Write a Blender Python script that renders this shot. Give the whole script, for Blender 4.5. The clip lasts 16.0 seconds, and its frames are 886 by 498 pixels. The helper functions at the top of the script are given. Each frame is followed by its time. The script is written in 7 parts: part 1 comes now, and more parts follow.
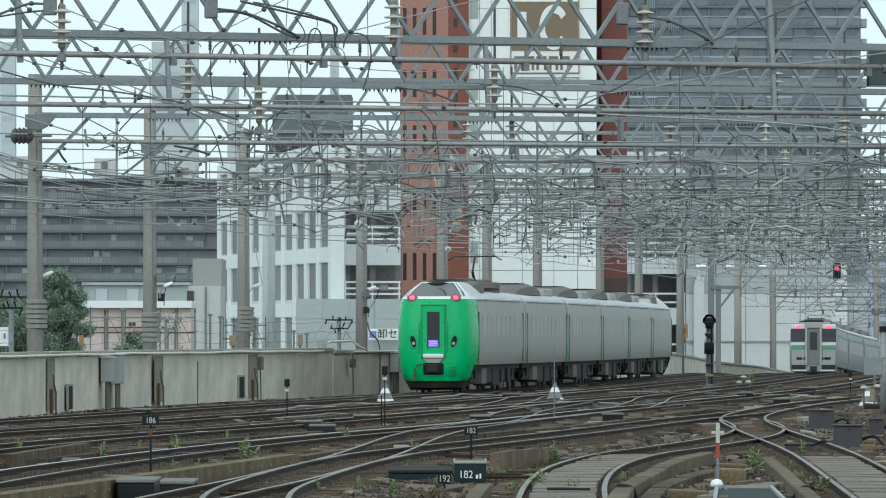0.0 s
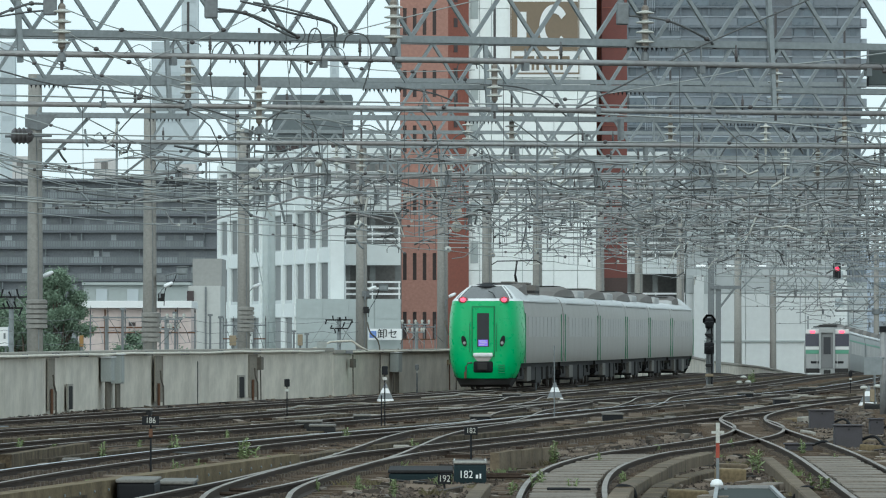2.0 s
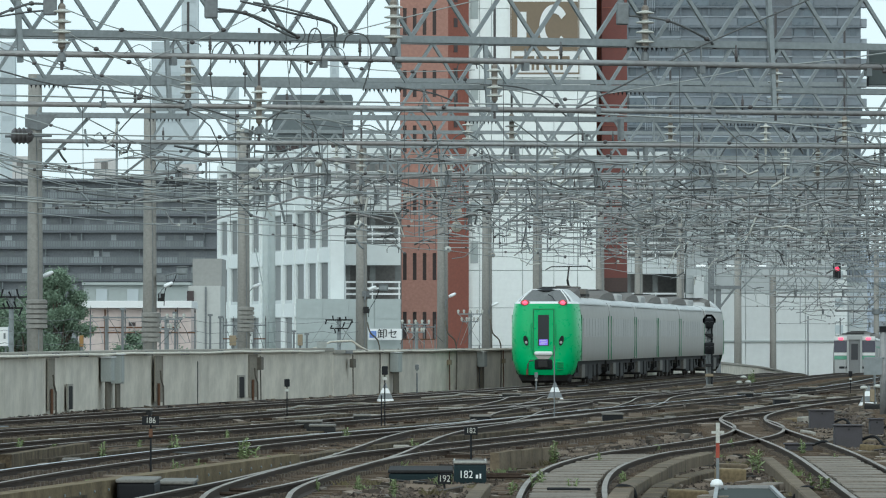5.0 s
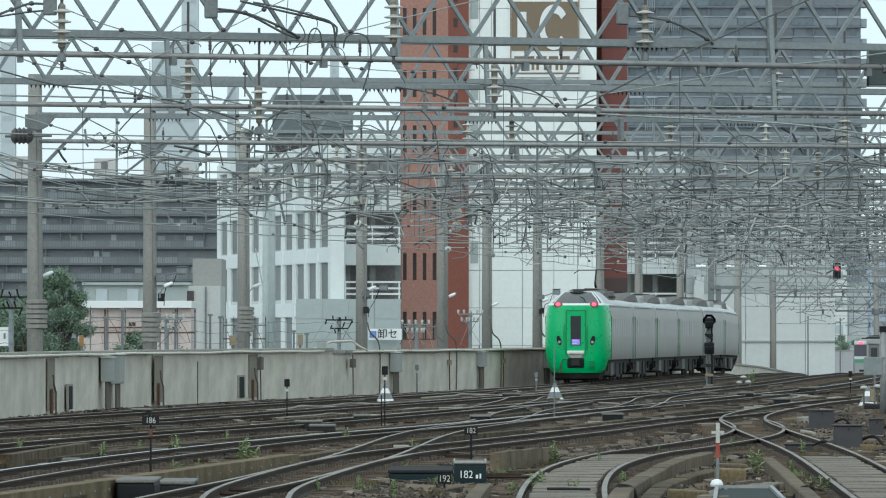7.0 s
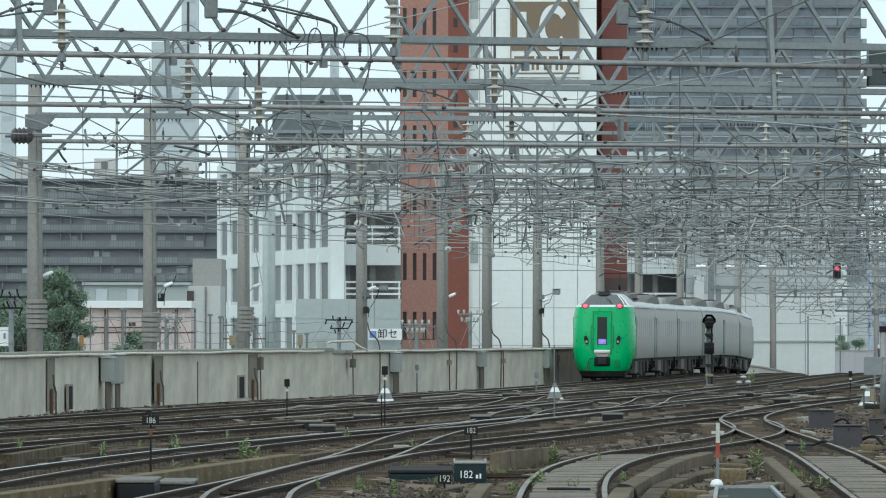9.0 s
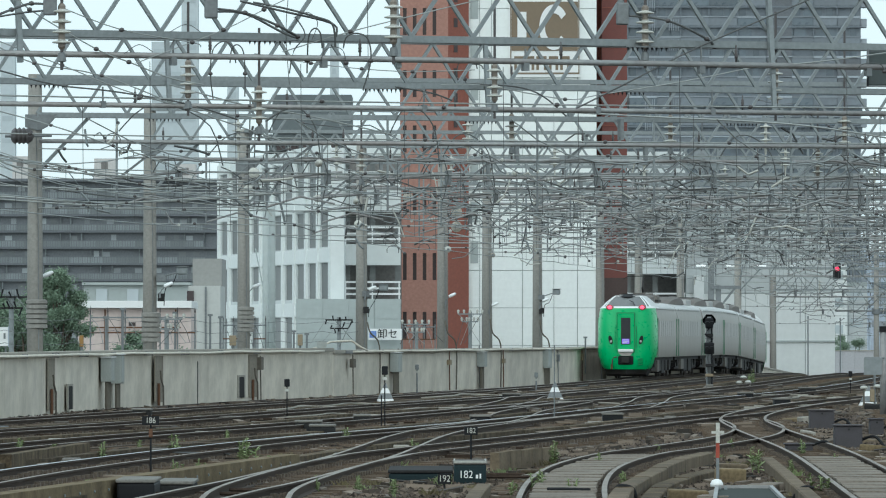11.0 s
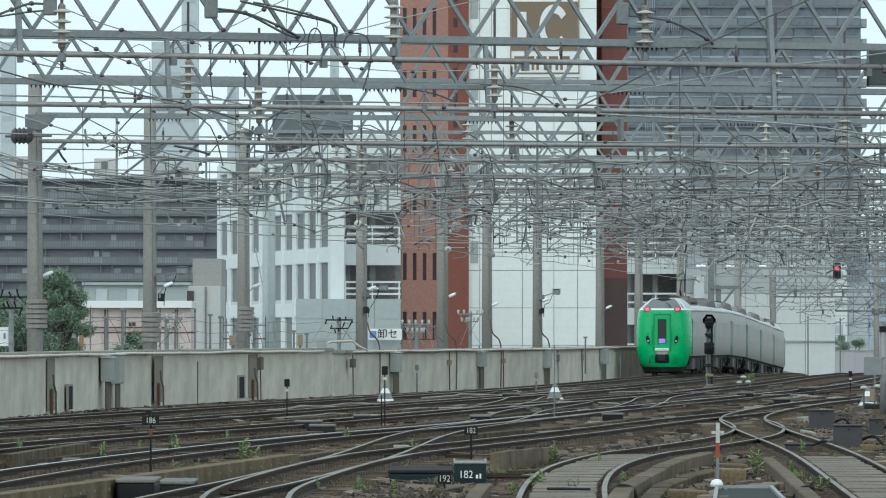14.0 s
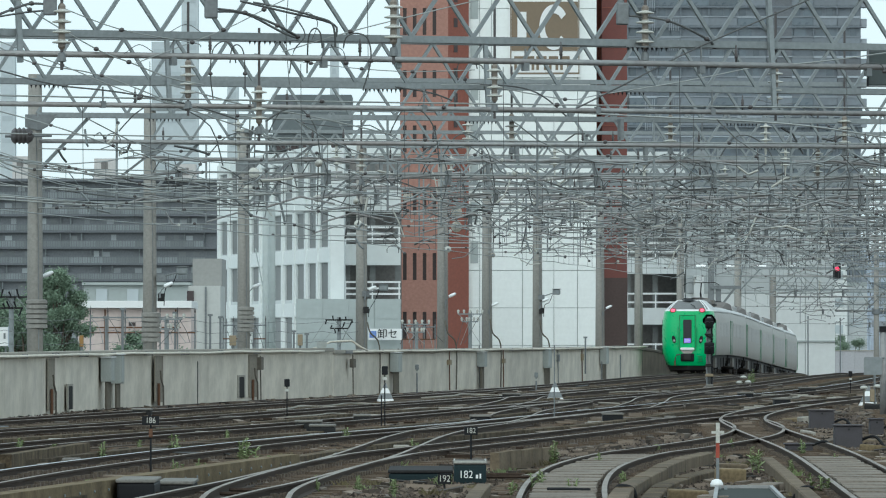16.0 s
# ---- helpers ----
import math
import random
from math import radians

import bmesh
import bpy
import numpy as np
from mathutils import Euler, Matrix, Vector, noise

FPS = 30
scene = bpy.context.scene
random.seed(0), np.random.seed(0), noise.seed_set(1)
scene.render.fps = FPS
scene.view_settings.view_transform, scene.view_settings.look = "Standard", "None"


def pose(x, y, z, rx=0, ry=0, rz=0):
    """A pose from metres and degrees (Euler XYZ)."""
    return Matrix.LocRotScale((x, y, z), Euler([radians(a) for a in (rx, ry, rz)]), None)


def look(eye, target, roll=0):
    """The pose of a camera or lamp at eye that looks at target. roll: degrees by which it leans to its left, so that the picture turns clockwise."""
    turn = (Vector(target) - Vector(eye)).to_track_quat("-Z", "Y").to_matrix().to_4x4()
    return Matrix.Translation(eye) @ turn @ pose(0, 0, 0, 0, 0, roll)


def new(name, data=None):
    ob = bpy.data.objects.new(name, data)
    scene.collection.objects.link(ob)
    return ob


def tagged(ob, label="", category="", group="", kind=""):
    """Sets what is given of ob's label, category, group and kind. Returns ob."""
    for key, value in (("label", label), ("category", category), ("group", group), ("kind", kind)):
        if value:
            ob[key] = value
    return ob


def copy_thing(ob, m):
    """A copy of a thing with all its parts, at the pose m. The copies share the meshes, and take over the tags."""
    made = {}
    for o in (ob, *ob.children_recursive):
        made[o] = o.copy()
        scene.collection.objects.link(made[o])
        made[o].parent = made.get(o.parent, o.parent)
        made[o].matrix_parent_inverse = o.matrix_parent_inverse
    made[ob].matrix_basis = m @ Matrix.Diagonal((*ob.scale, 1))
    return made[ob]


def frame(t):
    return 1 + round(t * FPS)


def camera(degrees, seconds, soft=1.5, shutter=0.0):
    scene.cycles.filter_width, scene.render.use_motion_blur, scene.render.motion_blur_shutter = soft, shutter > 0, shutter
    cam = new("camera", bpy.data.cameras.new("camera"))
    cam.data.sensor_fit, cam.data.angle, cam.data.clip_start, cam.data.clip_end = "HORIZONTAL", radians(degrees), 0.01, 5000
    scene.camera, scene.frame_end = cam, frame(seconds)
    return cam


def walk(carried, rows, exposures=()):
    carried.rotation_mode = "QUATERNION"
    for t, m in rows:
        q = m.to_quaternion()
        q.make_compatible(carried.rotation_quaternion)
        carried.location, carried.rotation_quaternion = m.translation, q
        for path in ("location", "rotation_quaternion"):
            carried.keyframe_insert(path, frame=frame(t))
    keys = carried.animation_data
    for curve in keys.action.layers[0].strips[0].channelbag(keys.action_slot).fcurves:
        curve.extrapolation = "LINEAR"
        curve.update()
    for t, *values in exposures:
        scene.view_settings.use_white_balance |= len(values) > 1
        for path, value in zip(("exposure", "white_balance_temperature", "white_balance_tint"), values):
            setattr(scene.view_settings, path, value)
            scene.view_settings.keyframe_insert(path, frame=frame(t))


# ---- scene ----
# camera: long lens on a tripod at the platform's end, 2 m above the rails
cam = camera(6.411, 16.0, soft=1.1)
walk(cam, [(0.0, pose(0, 0, 2.0, 90.626, 0, 0)), (16.0, pose(0, 0, 2.0, 90.626, 0, 0))], [(0.0, -0.26, 6250, 0.8), (16.0, -0.26, 6250, 0.8)])

# overcast daylight: sky dome whitened by cloud, wide soft sun
world = bpy.data.worlds.new("world")
scene.world = world
world.use_nodes = True
wn = world.node_tree
sky = wn.nodes.new("ShaderNodeTexSky")
sky.sky_type, sky.sun_disc = "NISHITA", False
sky.sun_elevation, sky.sun_rotation = radians(40), radians(189)
sky_gain = wn.nodes.new("ShaderNodeMix")
sky_gain.data_type = "RGBA"
sky_gain.inputs[0].default_value = 0.8
wn.links.new(sky.outputs[0], sky_gain.inputs[6])
sky_gain.inputs[7].default_value = (7.6, 8.75, 9.6, 1)
wn.nodes["Background"].inputs[1].default_value = 0.139
wn.links.new(sky_gain.outputs[2], wn.nodes["Background"].inputs[0])
sun = new("sun", bpy.data.lights.new("sun", "SUN"))
sun.data.energy, sun.data.angle, sun.data.color = 1.7, radians(100), (1.0, 0.97, 0.93)
sun.matrix_world = look((-12, -76, 64), (0, 0, 0))


# ---- materials ----
def mat(name, base, rough=0.7, metal=0.0, vary=0.25, scale=3.0, bump=0.0, second=None, amount=0.35, streak=False, each=0.0, emit=0.0):
    """Base colour broken up at two scales, optional second colour in patches or downward streaks, fine relief."""
    m = bpy.data.materials.new(name)
    m.use_nodes = True
    n, l = m.node_tree.nodes, m.node_tree.links
    b = n["Principled BSDF"]
    b.inputs["Roughness"].default_value, b.inputs["Metallic"].default_value = rough, metal
    co = n.new("ShaderNodeTexCoord")
    mp = n.new("ShaderNodeMapping")
    l.new(co.outputs["Object"], mp.inputs[0])
    if streak:
        mp.inputs["Scale"].default_value = (1, 1, 0.12)
    big, fine = n.new("ShaderNodeTexNoise"), n.new("ShaderNodeTexNoise")
    for t, s, d in ((big, scale, 3), (fine, scale * 11, 5)):
        t.inputs["Scale"].default_value, t.inputs["Detail"].default_value = s, d
        l.new(mp.outputs[0] if t is big else co.outputs["Object"], t.inputs[0])
    ramp = n.new("ShaderNodeMapRange")
    ramp.inputs[1].default_value, ramp.inputs[2].default_value = 0.3, 0.7
    l.new(big.outputs["Fac"], ramp.inputs[0])
    mul = n.new("ShaderNodeMath")
    mul.operation = "MULTIPLY"
    mul.inputs[1].default_value = amount
    l.new(ramp.outputs[0], mul.inputs[0])
    mix = n.new("ShaderNodeMix")
    mix.data_type = "RGBA"
    l.new(mul.outputs[0], mix.inputs[0])
    dark = second or tuple(c * (1 - vary) for c in base)
    mix.inputs[6].default_value, mix.inputs[7].default_value = (*base, 1), (*dark, 1)
    val = n.new("ShaderNodeMapRange")
    val.inputs[1].default_value, val.inputs[2].default_value = 0.25, 0.75
    val.inputs[3].default_value, val.inputs[4].default_value = 1 - vary, 1 + vary
    l.new(fine.outputs["Fac"], val.inputs[0])
    hsv = n.new("ShaderNodeHueSaturation")
    l.new(mix.outputs[2], hsv.inputs["Color"])
    l.new(val.outputs[0], hsv.inputs["Value"])
    last = hsv.outputs[0]
    if each:
        info = n.new("ShaderNodeObjectInfo")
        er = n.new("ShaderNodeMapRange")
        er.inputs[3].default_value, er.inputs[4].default_value = 1 - each, 1 + each
        l.new(info.outputs["Random"], er.inputs[0])
        h2 = n.new("ShaderNodeHueSaturation")
        l.new(last, h2.inputs["Color"])
        l.new(er.outputs[0], h2.inputs["Value"])
        last = h2.outputs[0]
    l.new(last, b.inputs["Base Color"])
    rr = n.new("ShaderNodeMapRange")
    rr.inputs[3].default_value, rr.inputs[4].default_value = max(0.03, rough - 0.12), min(1, rough + 0.12)
    l.new(fine.outputs["Fac"], rr.inputs[0])
    l.new(rr.outputs[0], b.inputs["Roughness"])
    if bump:
        bp = n.new("ShaderNodeBump")
        bp.inputs["Strength"].default_value, bp.inputs["Distance"].default_value = 0.6, bump
        l.new(fine.outputs["Fac"], bp.inputs["Height"])
        l.new(bp.outputs[0], b.inputs["Normal"])
    if emit:
        b.inputs["Emission Color"].default_value, b.inputs["Emission Strength"].default_value = (*base, 1), emit
    return m


BALLAST = mat("ballast", (0.088, 0.066, 0.053), 0.95, vary=0.6, scale=0.9, bump=0.06, second=(0.038, 0.028, 0.023), amount=0.95)
EARTH = mat("city_ground", (0.16, 0.16, 0.15), 0.95, vary=0.2, scale=0.05)
RAIL_SIDE = mat("rusty_rail", (0.055, 0.038, 0.028), 0.75, 0.2, vary=0.3, scale=1.5)
RAIL_TOP = mat("polished_rail", (0.3, 0.275, 0.245), 0.6, 0.3, vary=0.3, scale=0.5, second=(0.16, 0.13, 0.105), amount=0.8)
SLEEPER = mat("sleeper_wood", (0.13, 0.097, 0.07), 0.9, vary=0.35, scale=2.5, each=0.2)
TIMBER = mat("timber", (0.14, 0.108, 0.07), 0.9, vary=0.4, scale=2.2, bump=0.01, second=(0.04, 0.03, 0.02), amount=0.9, each=0.2)
PLANK = mat("grey_plank", (0.235, 0.205, 0.172), 0.85, vary=0.25, scale=2.0, second=(0.14, 0.117, 0.092), amount=0.6, each=0.1)
CONCRETE = mat("wall_concrete", (0.66, 0.615, 0.53), 0.9, vary=0.08, scale=0.3, second=(0.49, 0.445, 0.365), amount=0.6, streak=True, each=0.07)
# damp blotches and run-off marks in the wall's concrete
cn, cl = CONCRETE.node_tree.nodes, CONCRETE.node_tree.links
cco, cmp_, blot, crm, chs = cn.new("ShaderNodeTexCoord"), cn.new("ShaderNodeMapping"), cn.new("ShaderNodeTexNoise"), cn.new("ShaderNodeMapRange"), cn.new("ShaderNodeHueSaturation")
cmp_.inputs["Scale"].default_value = (0.55, 0.55, 0.8)
blot.inputs["Scale"].default_value, blot.inputs["Detail"].default_value, blot.inputs["Roughness"].default_value = 0.9, 6, 0.65
cl.new(cco.outputs["Object"], cmp_.inputs[0])
cl.new(cmp_.outputs[0], blot.inputs[0])
for k, v in ((1, 0.34), (2, 0.64), (3, 0.78), (4, 1.08)):
    crm.inputs[k].default_value = v
cl.new(blot.outputs["Fac"], crm.inputs[0])
cbs = cn["Principled BSDF"].inputs["Base Color"]
cl.new(cbs.links[0].from_socket, chs.inputs["Color"])
cl.new(crm.outputs[0], chs.inputs["Value"])
cl.new(chs.outputs[0], cbs)
COPING = mat("coping_concrete", (0.34, 0.32, 0.275), 0.9, vary=0.2, scale=1.5)
POLE = mat("pole_concrete", (0.3, 0.288, 0.262), 0.9, vary=0.15, scale=1.2, second=(0.2, 0.197, 0.182), amount=0.6, streak=True)
GALV = mat("galvanised_steel", (0.26, 0.285, 0.29), 0.6, 0.35, vary=0.15, scale=1.0)
GALVD = mat("weathered_steel", (0.2, 0.215, 0.22), 0.65, 0.3, vary=0.2, scale=1.0)
PIPE = mat("pipe_steel", (0.33, 0.345, 0.345), 0.55, 0.35, vary=0.2, scale=0.6, second=(0.24, 0.22, 0.21), amount=0.8)
WIRE = mat("wire", (0.35, 0.37, 0.36), 0.55, 0.5, vary=0.15, scale=0.5)
WIRED = mat("dark_cable", (0.1, 0.105, 0.105), 0.6, 0.2, vary=0.2, scale=0.5)
PORC = mat("porcelain", (0.5, 0.5, 0.455), 0.25, vary=0.1, scale=4)
BROWNP = mat("brown_insulator", (0.075, 0.068, 0.068), 0.35, vary=0.15, scale=4)
BLACK = mat("black_paint", (0.018, 0.019, 0.021), 0.6, vary=0.2, scale=4)
WHITE = mat("white_paint", (0.78, 0.79, 0.78), 0.5, vary=0.06, scale=4)
TAIL = mat("tail_lamp", (1.0, 0.07, 0.13), 0.3, emit=3.0)
REDGLOW = mat("signal_red", (1.0, 0.015, 0.09), 0.3, emit=1.3)
RAIL_BRIGHT = mat("bright_rail", (0.5, 0.5, 0.49), 0.4, 0.9, vary=0.1, scale=0.8)
for dull in (BLACK, BALLAST, RAIL_SIDE, RAIL_TOP, SLEEPER, TIMBER):
    dull.node_tree.nodes["Principled BSDF"].inputs["Specular IOR Level"].default_value = 0.15
RUST = mat("rust", (0.14, 0.068, 0.038), 0.9, vary=0.3, scale=5)


# ---- mesh helpers ----
class Mesh:
    """Collects plain vertices and faces; faces carry a material slot."""

    def __init__(self):
        self.v, self.f, self.s = [], [], []

    def add(self, vs, fs, slot=0):
        o = len(self.v)
        self.v += [tuple(p) for p in vs]
        self.f += [tuple(o + i for i in q) for q in fs]
        self.s += [slot] * len(fs)
        return self

    def box(self, x0, x1, y0, y1, z0, z1, slot=0, m=None):
        vs = [Vector((x, y, z)) for z in (z0, z1) for y in (y0, y1) for x in (x0, x1)]
        if m is not None:
            vs = [m @ p for p in vs]
        return self.add(vs, [(0, 2, 3, 1), (4, 5, 7, 6), (0, 1, 5, 4), (2, 6, 7, 3), (0, 4, 6, 2), (1, 3, 7, 5)], slot)

    def tube(self, points, r, sides=6, slot=0, caps=True, r2=None):
        pts = [Vector(p) for p in points]
        rings = []
        for i, p in enumerate(pts):
            d = (pts[min(i + 1, len(pts) - 1)] - pts[max(i - 1, 0)]).normalized()
            up = Vector((0, 0, 1)) if abs(d.z) < 0.9 else Vector((1, 0, 0))
            a = d.cross(up).normalized()
            b = d.cross(a)
            rr = r if r2 is None else r + (r2 - r) * i / (len(pts) - 1)
            rings.append([p + (a * math.cos(k * math.tau / sides) + b * math.sin(k * math.tau / sides)) * rr for k in range(sides)])
        vs = [q for ring in rings for q in ring]
        fs = [(i * sides + k, i * sides + (k + 1) % sides, (i + 1) * sides + (k + 1) % sides, (i + 1) * sides + k) for i in range(len(pts) - 1) for k in range(sides)]
        if caps:
            fs += [tuple(range(sides))[::-1], tuple((len(pts) - 1) * sides + k for k in range(sides))]
        return self.add(vs, fs, slot)

    def bar(self, a, b, w, h, slot=0):
        """A square-edged bar from a to b."""
        a, b = Vector(a), Vector(b)
        d = (b - a).normalized()
        up = Vector((0, 0, 1)) if abs(d.z) < 0.99 else Vector((1, 0, 0))
        s = d.cross(up).normalized() * w / 2
        u = s.cross(d).normalized() * h / 2
        vs = [p + i * s + j * u for p in (a, b) for i, j in ((-1, -1), (1, -1), (1, 1), (-1, 1))]
        return self.add(vs, [(0, 1, 2, 3), (7, 6, 5, 4), (0, 4, 5, 1), (1, 5, 6, 2), (2, 6, 7, 3), (3, 7, 4, 0)], slot)

    def lathe(self, profile, m=None, sides=12, slot=0):
        """Rings of (radius, height) about z."""
        m = m or Matrix()
        vs = [m @ Vector((r * math.cos(k * math.tau / sides), r * math.sin(k * math.tau / sides), z)) for r, z in profile for k in range(sides)]
        n = len(profile)
        fs = [(i * sides + k, i * sides + (k + 1) % sides, (i + 1) * sides + (k + 1) % sides, (i + 1) * sides + k) for i in range(n - 1) for k in range(sides)]
        fs += [tuple(range(sides))[::-1], tuple((n - 1) * sides + k for k in range(sides))]
        return self.add(vs, fs, slot)

    def sweep(self, points, section, slots=None, closed=True):
        """A section of (side, up) carried along points, kept upright."""
        pts = [Vector(p) for p in points]
        n = len(section)
        vs = []
        for i, p in enumerate(pts):
            d = pts[min(i + 1, len(pts) - 1)] - pts[max(i - 1, 0)]
            d.z = 0
            d.normalize()
            s = Vector((d.y, -d.x, 0))
            vs += [p + s * a + Vector((0, 0, b)) for a, b in section]
        for i in range(len(pts) - 1):
            for k in range(n if closed else n - 1):
                o = i * n
                q = (vs[o + k], vs[o + (k + 1) % n], vs[o + n + (k + 1) % n], vs[o + n + k])
                self.add(q, [(3, 2, 1, 0)], slots[k] if slots else 0)
        if closed:
            self.add(vs[:n], [tuple(range(n))])
            self.add(vs[-n:], [tuple(range(n))[::-1]])
        return self

    def data(self, name, mats, smooth=False):
        me = bpy.data.meshes.new(name)
        me.from_pydata(self.v, [], self.f)
        for m in (mats if isinstance(mats, (list, tuple)) else [mats]):
            me.materials.append(m)
        me.polygons.foreach_set("material_index", self.s)
        if smooth:
            bm = bmesh.new()
            bm.from_mesh(me)
            bmesh.ops.remove_doubles(bm, verts=bm.verts, dist=0.0005)
            bm.to_mesh(me)
            bm.free()
            me.polygons.foreach_set("use_smooth", [True] * len(me.polygons))
        me.update()
        return me


def part(name, ms, mats, parent=None, label="", m=None, smooth=False, bevel=0.0):
    ob = new(name, ms.data(name, mats, smooth) if isinstance(ms, Mesh) else ms)
    ob.parent = parent
    if m is not None:
        ob.matrix_basis = m
    if bevel:
        bv = ob.modifiers.new("bevel", "BEVEL")
        bv.width, bv.segments, bv.limit_method = bevel, 2, "ANGLE"
    return tagged(ob, label) if label else ob


def thing(name, label, category, group="", kind="", m=None):
    ob = new(name)
    ob.empty_display_size = 0.3
    if m is not None:
        ob.matrix_basis = m
    return tagged(ob, label, category, group, kind)


def spline(points, step=2.0):
    """Points along a smooth curve through the given (x, y) or (x, y, z) points."""
    p = [Vector((*q, 0)) if len(q) == 2 else Vector(q) for q in points]
    p = [2 * p[0] - p[1], *p, 2 * p[-1] - p[-2]]
    out = []
    for i in range(1, len(p) - 2):
        n = max(1, int((p[i + 1] - p[i]).length / step))
        for k in range(n):
            t = k / n
            out.append(0.5 * (2 * p[i] + (p[i + 1] - p[i - 1]) * t + (2 * p[i - 1] - 5 * p[i] + 4 * p[i + 1] - p[i + 2]) * t * t + (3 * p[i] - p[i - 1] - 3 * p[i + 1] + p[i + 2]) * t ** 3))
    return out + [p[-2]]


# ---- the lie of the land ----
def grade(y):
    """Rail height: level through the station throat, then falling away at about 15 in 1000."""
    a = min(max(y - 419, 0), 30)
    return -0.0002 * a * a - 0.0152 * max(y - 449, 0)


# centre line of the fourth track from the wall, (x, y)
MAIN = spline([(-9.2, 60), (-7.2, 95), (-6.0, 118.6), (-4.62, 135.9), (-3.36, 149), (-2.0, 161), (0.86, 182), (5.2, 220), (11.7, 275), (14.77, 303.6), (17.6, 333.5), (21.7, 382.8), (24.95, 416), (27.6, 447), (34.75, 530), (45.8, 640), (59, 760)], 3)
MX, MY = [p.x for p in MAIN], [p.y for p in MAIN]


def main_x(y):
    return float(np.interp(y, MY, MX))


def line(offset, y0, y1, step=4):
    """A track parallel to the fourth one; offset metres to its right."""
    n = int((y1 - y0) / step)
    return [Vector((main_x(y) + offset, y, grade(y))) for y in np.linspace(y0, y1, n + 1)]


def raised(pts):
    return [Vector((p.x, p.y, grade(p.y))) for p in pts]


# the second track swings a little wider as it falls away
LOCAL_LINE = spline([(main_x(300) - 8, 300), (main_x(380) - 8, 380), (main_x(440) - 7.8, 440), (22.96, 490), (24.77, 510), (26.95, 530), (29.85, 555), (31.2, 565), (36.2, 600), (46, 660), (58, 720), (70, 775)], 3)
LX, LY = [p.x for p in LOCAL_LINE], [p.y for p in LOCAL_LINE]


def local_x(y):
    return float(np.interp(y, LY, LX)) if y > 300 else main_x(y) - 8


# ground: one sheet, yard level up to the retaining wall, street level beyond it
WALL = [(-15.2, 150), (-13.4, 180), (-11.7, 209), (-9.97, 239), (-7.24, 264), (-4.15, 286), (-4.0, 287)]
WALL2 = [(-3.98, 287.4), (-3.3, 291), (-1.8, 303), (2.8, 338), (5.58, 362), (9.07, 402), (11.8, 430), (15.5, 470), (18.1, 500), (19.9, 520), (22.2, 545), (36, 690)]
WX = [p[0] for p in WALL + WALL2]
WY = [p[1] for p in WALL + WALL2]


def wall_x(y):
    return float(np.interp(y, WY, WX))


g = Mesh()
ys = [-300, -50, 0, *range(40, 440, 4), *range(440, 800, 12), 900, 1400, 4800]
for r, y in enumerate(ys):
    w = wall_x(y) if y < 900 else 60
    for x, high in ((-4000, 0), (w - 1.3, 0), (w - 1.2, 0), (w - 0.2, 1), (w + 9, 1), (w + 18, 1), (w + 27, 1), (w + 60, 1), (w + 61, 0), (4000, 0)):
        g.v.append((x, y, grade(y) - 0.215 + 0.03 * noise.noise((x * 0.4, y * 0.2, 0)) if high and y < 900 else -7.5))
for r in range(len(ys) - 1):
    for c in range(9):
        a = r * 10 + c
        g.f.append((a, a + 1, a + 11, a + 10))
        g.s.append(0 if 2 <= c <= 7 else 1)
tagged(part("ground", g, [BALLAST, EARTH]), "dark brown ballast of a wide railway yard", "ground", kind="structure")


# ---- tracks ----
RAIL = [(-0.065, -0.15), (0.065, -0.15), (0.065, -0.13), (0.015, -0.11), (0.015, -0.045), (0.036, -0.035), (0.036, -0.004), (0.028, 0.0), (-0.028, 0.0), (-0.036, -0.004), (-0.036, -0.035), (-0.015, -0.045), (-0.015, -0.11), (-0.065, -0.13)]
RSLOT = [0] * 6 + [1, 1, 1] + [0] * 5


def offset_curve(pts, d):
    out = []
    for i, p in enumerate(pts):
        t = (pts[min(i + 1, len(pts) - 1)] - pts[max(i - 1, 0)])
        s = Vector((t.y, -t.x, 0)).normalized()
        out.append(p + s * d)
    return out


CLIP = mat("rusty_fastening", (0.15, 0.122, 0.098), 0.8, 0.2, vary=0.5, scale=3)
SLEEPER_MESH = Mesh().box(-1.08, 1.08, -0.11, 0.11, -0.3, -0.145).data("sleeper", SLEEPER)


